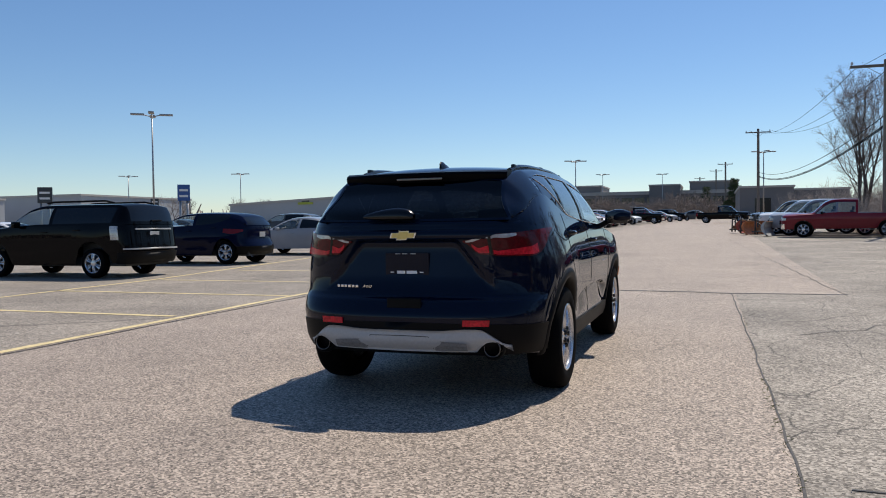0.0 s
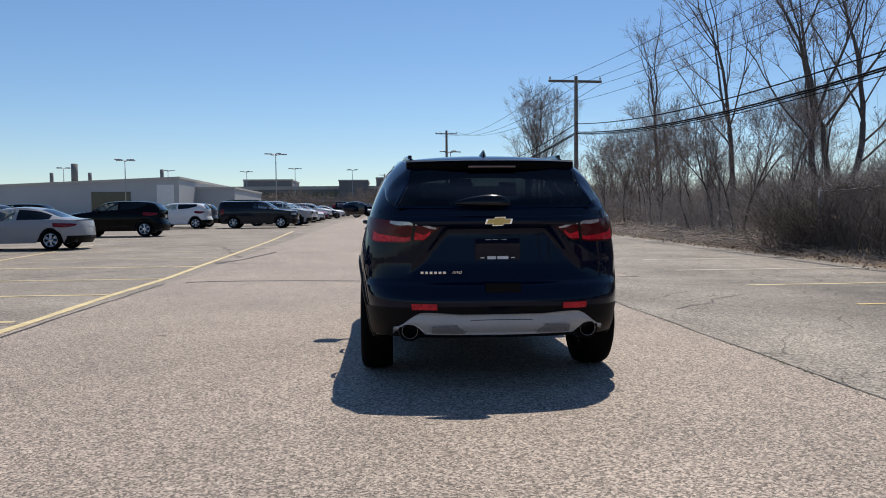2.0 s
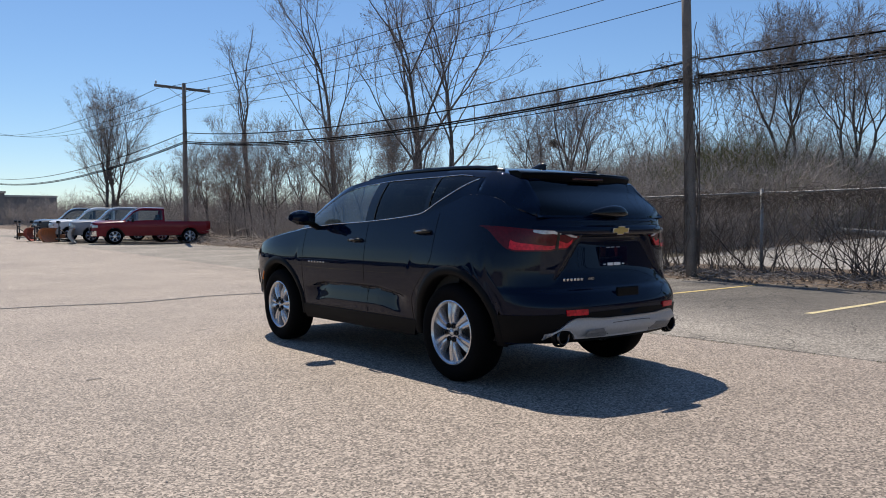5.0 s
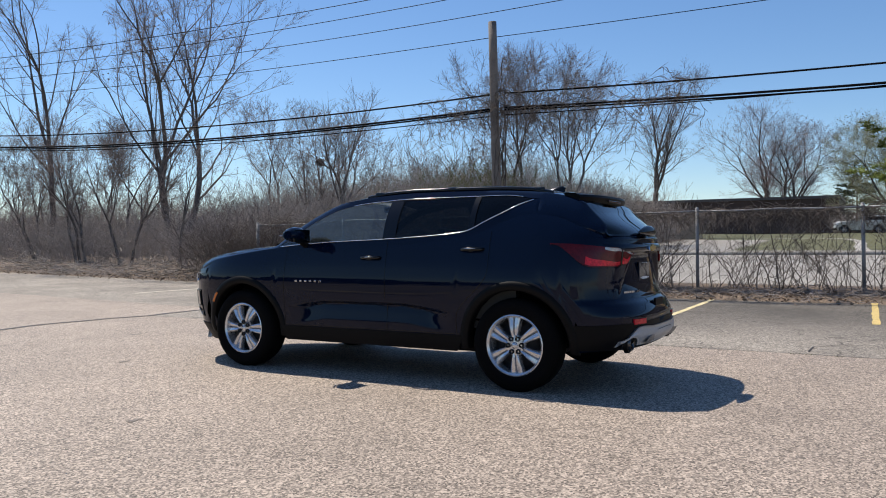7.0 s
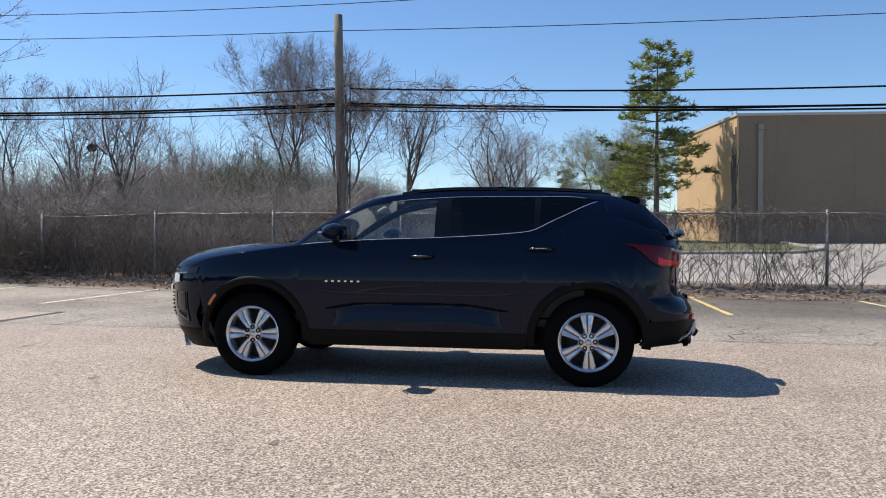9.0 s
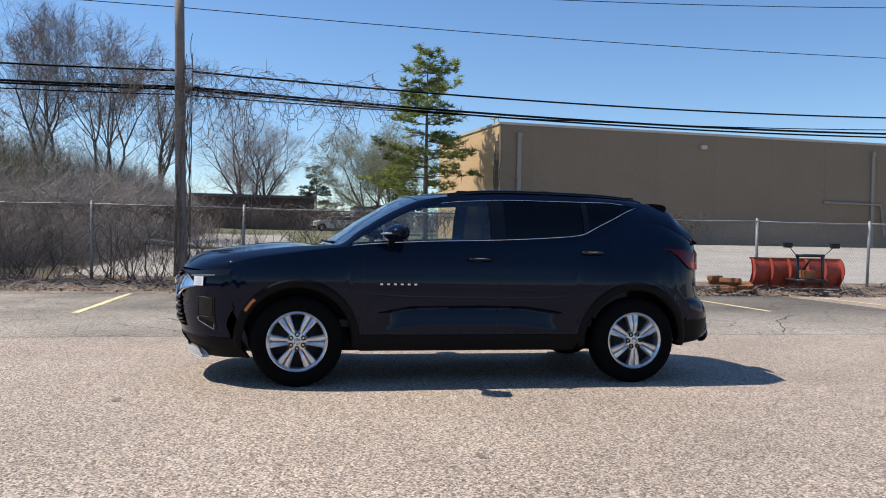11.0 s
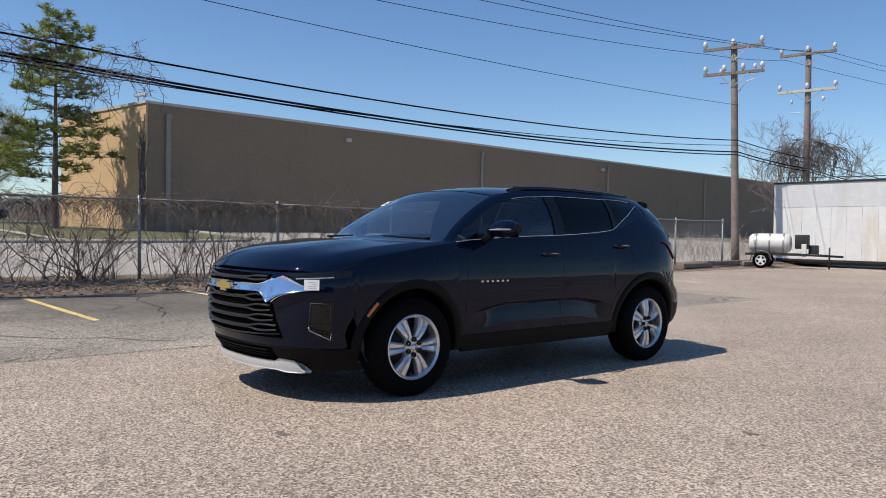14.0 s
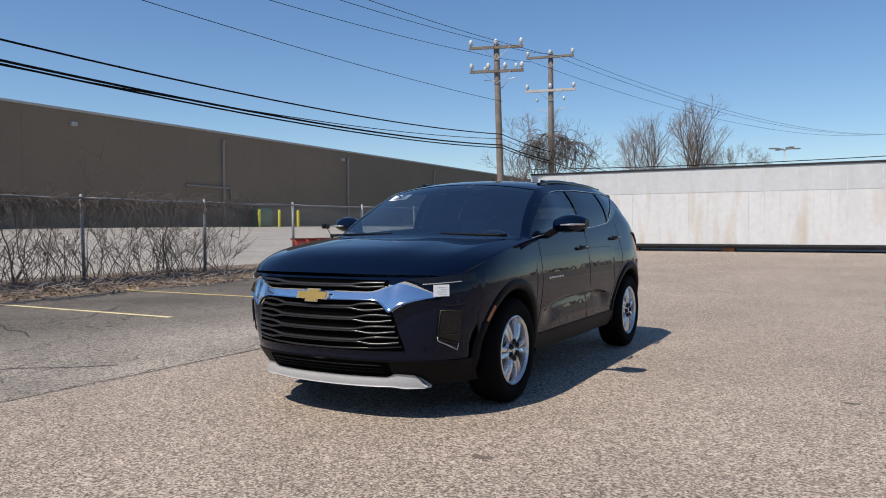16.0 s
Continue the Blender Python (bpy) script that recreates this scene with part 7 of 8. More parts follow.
def tank_trailer():
    z = ground_z(9.6, -24.5)
    th = empty("tank_trailer", pose(9.5, -24.6, z, 0, 0, 200), label="small trailer carrying a white plastic tank and pump", category="trailer")
    bm = bm_new()
    lathe(bm, [(0.001, -0.78), (0.28, -0.76), (0.36, -0.66), (0.38, -0.4), (0.38, 0.5), (0.35, 0.68), (0.25, 0.76), (0.001, 0.78)], 24, pose(-0.2, 0, 0.98))
    part("tank", bm, TANKWHITE, th, "white ribbed tank", smooth=50)
    for x in (-0.7, -0.2, 0.3):
        bm = bm_new()
        lathe(bm, [(0.39, -0.03), (0.395, 0), (0.39, 0.03)], 24, pose(x, 0, 0.98))
        part("tank_strap", bm, GALV, th, smooth=50)
    bm = bm_new()
    for y in (-0.5, 0.5):
        box(bm, (0.1, y, 0.55), (2.3, 0.07, 0.09))
    for x in (-0.9, 0.0, 0.9):
        box(bm, (x, 0, 0.55), (0.08, 1.0, 0.08))
    tube(bm, [(1.2, 0.5, 0.55), (2.35, 0, 0.5), (1.2, -0.5, 0.55)], 0.045, 6)
    tube(bm, [(1.9, 0, 0.02), (1.9, 0, 0.85)], 0.035, 6)
    part("chassis", bm, DARKMETAL, th, "dark steel chassis with drawbar", smooth=40)
    for sy in (-1, 1):
        w = empty("wheel")
        wheel_parts(w, rim_mat=P_WHITE, spokes=5, twin=False, fine=False, tyre_r=0.31, rim_r=0.19, width=0.18)
        w.parent = th
        w.matrix_basis = pose(-0.45, sy * 0.66, 0.31, 0, 0, 90 * sy)
        bm = bm_new()
        plate(bm, [[Vector((-0.45 + 0.38 * math.cos(a), sy * 0.66 + d, 0.31 + 0.38 * math.sin(a))) for d in (-0.12, 0.12)] for a in (math.pi * i / 8 for i in range(9))], (0, 0, 0.01))
        part("mudguard", bm, GALV, th, smooth=40)
    bm = bm_new()
    box(bm, (0.95, 0.0, 1.05), (0.5, 0.5, 0.55), bevel=0.05)
    box(bm, (1.35, 0.1, 0.75), (0.35, 0.4, 0.35), bevel=0.04)
    part("pump", bm, DARKMETAL, th, "dark pump engine", smooth=40)
    bm = bm_new()
    box(bm, (1.05, -0.42, 0.72), (0.18, 0.1, 0.5), bevel=0.03)
    part("hose_bundle", bm, TANKWHITE, th)


tank_trailer()


def scrap(x, y, turn):
    """A long frame of dull steel beams with crosspieces and loose ends, lying flat."""
    th = empty("scrap_frame", on_ground(x, y, turn), label="long dull steel scrap frame lying by the fence", category="scrap")
    for dy, z, x0, x1 in ((-0.28, 0.10, -2.15, 2.1), (0.26, 0.10, -2.0, 2.2), (0.0, 0.24, -1.6, 1.9)):
        for dz, h, w in ((0.055, 0.016, 0.10), (-0.055, 0.016, 0.10), (0.0, 0.10, 0.016)):
            bm = bm_new()
            box(bm, ((x0 + x1) / 2, dy, z + dz), (x1 - x0, w, h), Matrix.Rotation(0.015 * dy, 3, "Y"), 0.003)
            part("beam_flange" if h < 0.05 else "beam_web", bm, SCRAPSTEEL, th)
    for dx in (-1.9, -1.0, 0.1, 1.1, 1.95):
        bm = bm_new()
        box(bm, (dx, 0, 0.18), (0.07, 0.70, 0.06), Matrix.Rotation(0.1 * dx, 3, "Z"), 0.008)
        part("crosspiece", bm, SCRAPSTEEL if dx < 0.5 else GALV, th)
    for dx, dy, z, L, a in ((-0.9, 0.1, 0.33, 0.9, 0.3), (0.75, -0.05, 0.33, 0.6, -0.4), (1.2, 0.15, 0.30, 0.5, 0.9)):
        bm = bm_new()
        tube(bm, [(dx, dy, z), (dx + L * math.cos(a) * 0.5, dy + 0.2 * math.sin(a), z + 0.05), (dx + L, dy + 0.3 * math.sin(a), z - 0.02)], 0.03, 8)
        part("loose_pipe", bm, GALV, th, smooth=40)


SCRAPSTEEL = material("dull_blue_steel", (0.19, 0.20, 0.215), 0.55, metal=0.4, vary=0.4, scale=5, fine=30)
scrap(10.3, -16.2, 90)
for x, y, t, L in ((10.25, -20.3, 93, 1.9), (10.45, -22.4, 86, 2.2), (10.2, -23.9, 91, 1.2)):
    bm = bm_new()
    box(bm, (0, 0, 0.08), (L, 0.17, 0.15), bevel=0.025)
    ob = part("timber", bm, POLEWOOD)
    ob.matrix_basis = on_ground(x, y, t)
    tagged(ob, "weathered grey timber lying on the lot edge", "timber", "timbers at the lot edge")
stripe("driveway", [(26.5, 4.6), (33, 4.7), (40, 4.8), (47, 5.0)], 5.2, CONCRETE, "pale concrete driveway behind the fence", 0.014, 0.0, "driveway")
stripe("lawn_kerb", [(26.0, -3.5), (29, -3.2), (33.2, -3.0), (38, -2.95), (42.5, -2.7), (46.5, -2.0), (48.6, -0.6), (49.0, 1.2), (48.0, 3.5)], 0.5, ROOFEDGE, "pale concrete kerb curving through the lawn", 0.05, 0.02, "kerb")
bm = bm_new()
for i in range(7):
    a = random.uniform(0, 3)
    box(bm, (9.9 + random.uniform(-0.3, 0.3), -8.9 + random.uniform(-0.4, 0.4), ground_z(9.9, -8.9) + 0.08 + 0.05 * i), (0.5, 0.14, 0.12), Matrix.Rotation(a, 3, "Z") @ Matrix.Rotation(random.uniform(-0.5, 0.5), 3, "X"), 0.02)
tagged(part("wood_scraps", bm, RUST), "pile of broken rusty scraps by the fence", "scraps", kind="stuff")

# ---- dealership and far buildings ----
def block(name, x0, x1, y0, y1, h, mat, label, base=None, trim=ROOFEDGE):
    cx, cy = 0.5 * (x0 + x1), 0.5 * (y0 + y1)
    z = ground_z(cx, cy) if base is None else base
    th = empty(name, pose(cx, cy, z), label=label, category="building", group="far buildings")
    bm = bm_new()
    box(bm, (0, 0, h / 2 - 0.5), (x1 - x0, y1 - y0, h + 1.0))
    part("wall", bm, mat, th)
    bm = bm_new()
    box(bm, (0, 0, h + 0.12), (x1 - x0 + 0.3, y1 - y0 + 0.3, 0.3))
    part("roof_edge", bm, trim, th)
    return th


def front_panes(th, y, zs, x0, x1, n, w, h, mat=DARKPANE, name="window"):
    for z in zs:
        for i in range(n):
            x = x0 + (x1 - x0) * (i + 0.5) / n
            bm = bm_new()
            box(bm, (x, y - 0.02, z), (w, 0.12, h))
            part(name, bm, mat, th)


d = block("dealership", -70, -28, 97, 130, 4.9, OFFWHITE, "pale low dealership building with a dark doorway")
front_panes(d, -16.5, (1.6,), 9.5, 15.0, 1, 5.0, 3.2, DARKPANE, "doorway")
front_panes(d, -16.5, (3.6,), -9.0, -6.0, 1, 1.2, 0.8, DARKPANE, "window")
front_panes(d, -16.52, (3.3,), -9.0, -6.0, 1, 2.6, 0.35, AWNING, "awning")
front_panes(d, -16.5, (2.4,), 18.0, 20.5, 1, 2.2, 3.4, P_WHITE, "entrance_frame")
for ob in d.children:
    if ob.name.split(".")[0] in ("wall", "roof_edge"):
        for v in ob.data.vertices:
            if v.co.x < 0 and v.co.z > 1:
                v.co.z -= 1.7
d = block("dealership_wing", -28, -22.5, 106, 130, 3.8, OFFWHITE, "lower pale wing of the dealership")
d = block("dealership_hall", -64, -47, 118, 150, 4.4, OFFWHITE, "taller pale hall behind the dealership")
for x, h in ((-42.5, 2.2), (-40.5, 1.0), (-31.0, 1.4), (-45.5, 1.0)):
    bm = bm_new()
    tube(bm, [(x, 100, 6.0), (x, 100, 6.6 + h)], 0.45 if h > 2 else 0.25, 8)
    tagged(part("roof_vent", bm, GREYWALL, smooth=40), "dark vent standing on the roof", "roof vent", "roof vents")
d = block("office_building", -50, 12, 185, 210, 7.0, GREYWALL, "long grey office building far down the lane")
front_panes(d, -12.5, (2.0, 5.0), -30, 30, 20, 2.4, 1.5)
front_panes(d, -12.6, (3.6, 6.7), -31, 31, 1, 62, 0.5, ROOFEDGE, "ledge")
block("office_block", -12, -5, 182, 200, 8.4, GREYWALL, "grey stair tower of the office building")
block("office_block", -36, -24, 188, 204, 8.9, GREYWALL, "grey roof storey of the office building")
block("office_block", -3, 8, 188, 204, 9.3, GREYWALL, "grey roof storey of the office building")
d = block("workshop", 6, 13.5, 118, 140, 4.6, GREYWALL, "grey low workshop behind the far pickup")
front_panes(d, -11, (1.5,), -2, 1, 1, 2.2, 3.0, DARKPANE, "door")
block("workshop", 15, 23, 132, 146, 4.4, GREYWALL, "grey low workshop behind the trees")
block("showroom", -150, -95, 92, 120, 5.4, OFFWHITE, "white showroom far across the lot")
block("showroom", -130, -100, 60, 82, 5.0, OFFWHITE, "white showroom far across the lot")
d = block("brick_hall", 86, 100, 0.2, 46, 3.75, DARKBRICK, "long low dark brick hall beyond the lawn", trim=SLATE)
for y in range(-20, 22, 5):
    bm = bm_new()
    box(bm, (-7.0, y, 1.9), (0.14, 0.5, 3.7))
    part("pier", bm, DARKBRICK, d)
for x0, x1, y0, y1, h, m, lab in ((104, 112, -8.6, -5.7, 3.6, OFFWHITE, "small white building behind the lawn"), (103, 112, -10.6, -8.62, 3.8, DARKBRICK, "narrow brown brick building behind the lawn"), (106, 114, -14.6, -10.7, 3.3, ROSE, "small pale pink building behind the lawn")):
    d = block("far_house", x0, x1, y0, y1, h, m, lab, trim=SLATE)
    if m is not DARKBRICK:
        for y in (-0.8, 0.8):
            bm = bm_new()
            box(bm, (-(x1 - x0) / 2 - 0.02, y, 1.5), (0.1, 0.7, 1.3))
            part("window", bm, DARKPANE, d)
for x, y, c, B, kind, size, lab in ((80, -2.0, P_WHITE, BOXY, "suv", (1.95, 5.0, 1.72), "white minivan beyond the lawn"), (84, -4.6, P_SILVER, SEDAN, "sedan", (1.82, 4.5, 1.44), "pale silver sedan beyond the lawn"), (79, -8.0, P_GREY, SEDAN, "sedan", (1.82, 4.8, 1.46), "dark grey sedan beyond the lawn")):
    parked_car("suv" if kind == "suv" else "sedan", B, kind, c, (x, y), 4 if kind == "suv" else 30 if c is P_SILVER else 8, size, lab, "cars beyond the lawn")



def lot_lamp(x, y, h, turn, label="tall grey lot lamp with flat heads"):
    z = ground_z(x, y)
    th = empty("lot_lamp", pose(x, y, z, 0, 0, turn), label=label, category="street lamp", group="lot lamps")
    bm = bm_new()
    lathe(bm, [(0.3, -0.2), (0.3, 0.7), (0.001, 0.72)], 12, Matrix.Rotation(radians(-90), 4, "Y"))
    part("footing", bm, CONCRETE, th, smooth=40)
    bm = bm_new()
    tube(bm, [(0, 0, 0.6), (0, 0, h)], [0.09, 0.05], 8)
    part("mast", bm, GALV, th, smooth=40)
    for k in range(4):
        a = math.pi / 2 * k + 0.3
        bm = bm_new()
        d = Vector((math.cos(a), math.sin(a), 0))
        tube(bm, [Vector((0, 0, h - 0.15)), d * 0.6 + Vector((0, 0, h))], 0.04, 5)
        box(bm, d * 1.0 + Vector((0, 0, h + 0.02)), (0.95, 0.4, 0.12), Matrix.Rotation(a, 3, "Z"), 0.03)
        part("lamp_head", bm, GALV, th)


for x, y, h, t in ((-37.2, 40.0, 9.2, 20), (-33.7, 93.4, 7.4, 40), (-15.0, 95.0, 8.2, 10), (-70, 100, 8.6, 0), (-88, 95, 8.6, 30), (-60, 140, 9, 50), (-20, 160, 10, 10), (-32, 170, 10, 10), (-8, 165, 10, 40), (-48, 165, 10, 70), (8, 95.5, 8.5, 0)):
    lot_lamp(x, y, h, t)
lot_lamp(4.4, -73.5, 8.3, 15)


def sign(x, y, h, w, hh, mat, label):
    th = empty("pole_sign", pose(x, y, ground_z(x, y), 0, 0, 37), label=label, category="sign", group="pole signs")
    for s in (-1, 1):
        bm = bm_new()
        tube(bm, [(s * w * 0.28, 0, -0.2), (s * w * 0.28, 0, h)], 0.13, 8)
        part("post", bm, GALV, th, smooth=40)
    bm = bm_new()
    box(bm, (0, 0, h + hh / 2), (w, 0.4, hh), bevel=0.04)
    face = part("sign_box", bm, mat, th)
    for k in range(2):
        bm = bm_new()
        box(bm, (0, -0.21, h + hh * (0.65 - 0.36 * k)), (w * 0.7, 0.03, hh * 0.13))
        part("lettering", bm, P_WHITE, face, "pale bars of lettering")


sign(-56.4, 68.2, 3.6, 1.4, 1.9, SIGNBLUE, "blue dealer sign on two posts")
sign(-77.6, 68.4, 3.8, 1.7, 2.0, SIGNDARK, "dark dealer sign on two posts")
sign(-58.9, 66.2, 2.8, 0.9, 1.1, SIGNDARK, "small dark sign on two posts")

# ---- trees and scrub ----
def bare_tree(x, y, height, trunk_r, seed, label, stems=1, spread=0.40, group="bare trees", buds=0, deep=5, lean=0.17, twig=TWIG, fan=3):
    """A leafless tree: tapered stems that fork again and again into fine twigs, some with dry seed tufts."""
    rnd = random.Random(seed)
    stem, twigs, tufts = [Rods() for s in range(stems)], Rods(), Rods()
    wood = stem[0]
    z = ground_z(x, y) - 0.1

    def twig_fan(p, d, length):
        for j in range(fan):
            nd = (d + Vector((rnd.gauss(0, 0.55), rnd.gauss(0, 0.55), rnd.gauss(0.15, 0.35)))).normalized()
            q = p + nd * length * rnd.uniform(0.5, 1.1)
            twigs.add(p, q, 0.006, 0.0022)
            e = p.lerp(q, 0.55)
            twigs.add(e, e + (nd + Vector((rnd.gauss(0, 0.7), rnd.gauss(0, 0.7), rnd.gauss(0.2, 0.3)))).normalized() * length * 0.45, 0.006, 0.003)
            if buds and rnd.random() < buds:
                r = rnd.uniform(0.012, 0.035)
                tufts.leaf(q, Vector((r, rnd.gauss(0, r), 0)), Vector((rnd.gauss(0, r), 0, r * 1.3)))

    def grow(p, d, length, r, depth, wood):
        n = 5 if depth == 0 else (4 if depth < 3 else 3)
        for i in range(n):
            d = (d + Vector((rnd.gauss(0, 0.09), rnd.gauss(0, 0.09), 0.05))).normalized()
            e = p + d * length / n
            r1 = r * (0.955 if depth == 0 else 0.92)
            (wood if r > 0.022 else twigs).add(p, e, r, r1, 7 if r > 0.07 else (4 if r > 0.022 else 3))
            p, r = e, r1
            if (depth > 0 or i >= 2) and rnd.random() < 0.62:
                t = d.orthogonal().normalized()
                t.rotate(Matrix.Rotation(rnd.uniform(0, 6.28), 3, d))
                nd = (d * 0.8 + t * rnd.uniform(0.45, 0.8)).normalized()
                if depth + 2 <= deep:
                    grow(p, nd, length * rnd.uniform(0.40, 0.62), r * 0.42, depth + 2, wood)
                else:
                    twig_fan(p, nd, min(0.9, length * 0.9))
        if depth < deep:
            k = 2 if rnd.random() < 0.7 else 3
            a0 = rnd.uniform(0, 6.28)
            for j in range(k):
                ang = rnd.uniform(0.6, 1.2) * spread * (1.0 if j else 0.55)
                t = d.orthogonal().normalized()
                t.rotate(Matrix.Rotation(a0 + 6.28 * j / k, 3, d))
                nd = (d * math.cos(ang) + t * math.sin(ang)).normalized()
                grow(p, nd, length * rnd.uniform(0.66, 0.84), r * (0.78 if j == 0 else 0.60), depth + 1, wood)
        else:
            twig_fan(p, d, 0.7)
    for s in range(stems):
        a = 6.28 * s / max(1, stems) + seed
        tilt = 0.0 if stems == 1 else lean
        d = Vector((math.cos(a) * tilt + rnd.gauss(0, 0.05), math.sin(a) * tilt + rnd.gauss(0, 0.05), 1)).normalized()
        grow(Vector((x + 0.2 * math.cos(a) * (stems > 1), y + 0.2 * math.sin(a) * (stems > 1), z)), d, height * 0.29 * rnd.uniform(0.9, 1.1), trunk_r * (1 if stems == 1 else 0.8), 0, stem[s])
    th = empty("bare_tree", label=label, category="tree", group=group)
    for w in stem:
        w.make("trunk", BARK, th)
    twigs.make("crown", twig, th, "crown of fine bare twigs")
    if tufts.v:
        t = tufts.make("seed_tuft", TWIG, th, "dry brown seed tufts", smooth=False)
        t["kind"] = "stuff"


PALETWIG = material("pale_twigs", (0.29, 0.24, 0.23), 0.95, vary=0.3, scale=0.7, fine=9)
TALL = "tall leafless tree with fine branching twigs"
SMALL = "small leafless tree at the edge of the scrub"
# x, y, height, trunk radius, seed, stems, spread, tufts
near_trees = [
    (18.4, 24.3, 16.5, 0.25, 3, 2, 0.46, 0.5), (19.5, 26.2, 15.0, 0.20, 4, 1, 0.50, 0.4), (18.1, 33.8, 17.5, 0.20, 5, 1, 0.44, 0.4), (19.6, 49.2, 17.0, 0.28, 6, 1, 0.55, 0.3),
    (15.0, 30.0, 6.5, 0.10, 7, 2, 0.5, 0), (16.5, 39.0, 8.0, 0.11, 8, 2, 0.45, 0), (17.0, 45.0, 7.5, 0.10, 9, 2, 0.5, 0), (13.6, 37.5, 6.5, 0.09, 10, 2, 0.5, 0),
    (13.6, 63.6, 13.0, 0.22, 12, 5, 0.46, 0.2), (18.0, 56.0, 8.0, 0.12, 13, 2, 0.45, 0), (18.0, 14.3, 7.0, 0.13, 14, 1, 0.55, 0), (18.4, 16.2, 7.5, 0.12, 15, 2, 0.5, 0),
    (24.5, 20.5, 6.5, 0.12, 16, 2, 0.5, 0), (13.0, 24.0, 7.0, 0.10, 17, 2, 0.5, 0), (21.5, 30.0, 8.0, 0.11, 18, 1, 0.45, 0), (24.0, 37.0, 8.5, 0.12, 19, 2, 0.45, 0),
    (32.0, 13.5, 9.0, 0.15, 20, 3, 0.5, 0), (34.0, 11.2, 9.5, 0.15, 21, 4, 0.5, 0), (26.0, 46.0, 9.5, 0.13, 23, 2, 0.45, 0),
    (23.0, 60.0, 10.0, 0.14, 24, 2, 0.45, 0), (28.0, 27.0, 8.0, 0.12, 25, 2, 0.5, 0)]
for x, y, h, r, sd, st, sp, bd in near_trees:
    bare_tree(x, y, h, r * (0.78 if h > 12 else 0.7), sd, TALL if h > 10 else SMALL, st, sp, lean=0.24 if st > 2 or h > 15 else 0.17, buds=0.7 * bd, deep=4 if h > 7.6 else 3, fan=5 if h > 12 else 4)
thin = random.Random(5)
for k in range(18):
    bare_tree(thin.uniform(12.2, 19.0), 13 + 2.6 * k + thin.uniform(-1, 1), thin.uniform(4.5, 8.5), thin.uniform(0.05, 0.08), 200 + k, "thin leafless sapling in the brush", thin.choice((1, 2)), 0.42, "saplings in the brush", deep=3)
bare_tree(62.9, 14.0, 14.6, 0.30, 31, TALL, 1, 0.40, deep=5)
bare_tree(122.9, 10.4, 19.5, 0.48, 33, "broad round leafless tree behind the lawn", 4, 0.66, lean=0.28, deep=6, twig=PALETWIG)
bare_tree(12.3, -32.6, 6.8, 0.12, 35, "leafless tree wrapped round the pole", 3, 0.6, deep=4)
bare_tree(9.0, -52.0, 10.0, 0.30, 36, "cut-back leafless tree behind the white trailer", 3, 0.45, deep=4)
bare_tree(12.6, -52.5, 9.0, 0.2, 37, "leafless tree behind the white trailer", 2, 0.45, deep=4)
bare_tree(6.2, -53.5, 8.5, 0.16, 38, "leafless tree behind the white trailer", 2, 0.45, deep=4)


GREENTWIG = material("green_grey_twigs", (0.33, 0.33, 0.21), 0.95, vary=0.35, scale=0.7, fine=9)


def conifer(x, y, height, seed, label, trunk_r=0.2, width=3.6, first=0.22, mat=NEEDLE):
    """A pine: a straight trunk, uneven whorls of limbs, tufts of needles along them."""
    rnd = random.Random(seed)
    wood, needles = Rods(), Rods()
    z = ground_z(x, y) - 0.1
    base = Vector((x, y, z))
    for i in range(12):
        t0, t1 = i / 12, (i + 1) / 12
        wood.add(base + Vector((0, 0, height * 0.97 * t0)), base + Vector((0, 0, height * 0.97 * t1)), trunk_r * (1 - 0.9 * t0), trunk_r * (1 - 0.9 * t1), 8)
    levels = 17
    for i in range(levels):
        t = first + (0.985 - first) * i / (levels - 1) + rnd.uniform(-0.01, 0.005)
        reach = width * (1.0 - 0.72 * max(0, (t - first) / (1 - first)) ** 1.2) * rnd.uniform(0.55, 1.15)
        for k in range(rnd.randint(4, 6)):
            a = rnd.uniform(0, 6.28)
            L = reach * rnd.uniform(0.5, 1.15)
            p = base + Vector((0, 0, height * t))
            d = Vector((math.cos(a), math.sin(a), rnd.uniform(-0.15, 0.26)))
            q = p + d * L
            wood.add(p, q, 0.035, 0.012, 4)
            # plumes of needles thicken towards the limb's end and turn up there
            n = max(5, int(L * 7))
            for j in range(n):
                f = 0.28 + 0.74 * ((j + rnd.random()) / n) ** 0.8
                fat = 0.34 * math.sin(math.pi * min(1, 0.15 + 0.75 * f))
                c = p.lerp(q, f) + Vector((rnd.gauss(0, fat), rnd.gauss(0, fat), rnd.gauss(0.05, 0.13) + 0.22 * max(0, f - 0.6)))
                for m in range(10):
                    v = (d * 0.35 + Vector((rnd.gauss(0, 1), rnd.gauss(0, 1), rnd.gauss(0.45, 0.45)))).normalized() * rnd.uniform(0.20, 0.46)
                    needles.add(c, c + v, 0.034, 0.008)
    th = empty("pine_tree", label=label, category="tree", group="conifers")
    wood.make("trunk", BARK, th)
    needles.make("crown", mat, th, "clumps of green needles", smooth=False)


conifer(45.0, -6.75, 12.9, 51, "tall green pine with uneven limbs beside the warehouse", 0.22, 4.5, 0.25)
bare_tree(69.8, -6.2, 10.4, 0.24, 52, "pale green budding round tree beside the pine", 4, 0.60, lean=0.42, deep=6, buds=0.6, twig=GREENTWIG)
conifer(123.3, -0.5, 11.0, 53, "dark small conifer beyond the lawn", 0.2, 5.4, 0.08, DARKNEEDLE)
for x, y, s in ((6.0, 146, 54), (1.0, 178, 55)):
    conifer(x, y, 7.5, s, "dark conifer by the far buildings", 0.2, 2.4, 0.05, DARKNEEDLE)


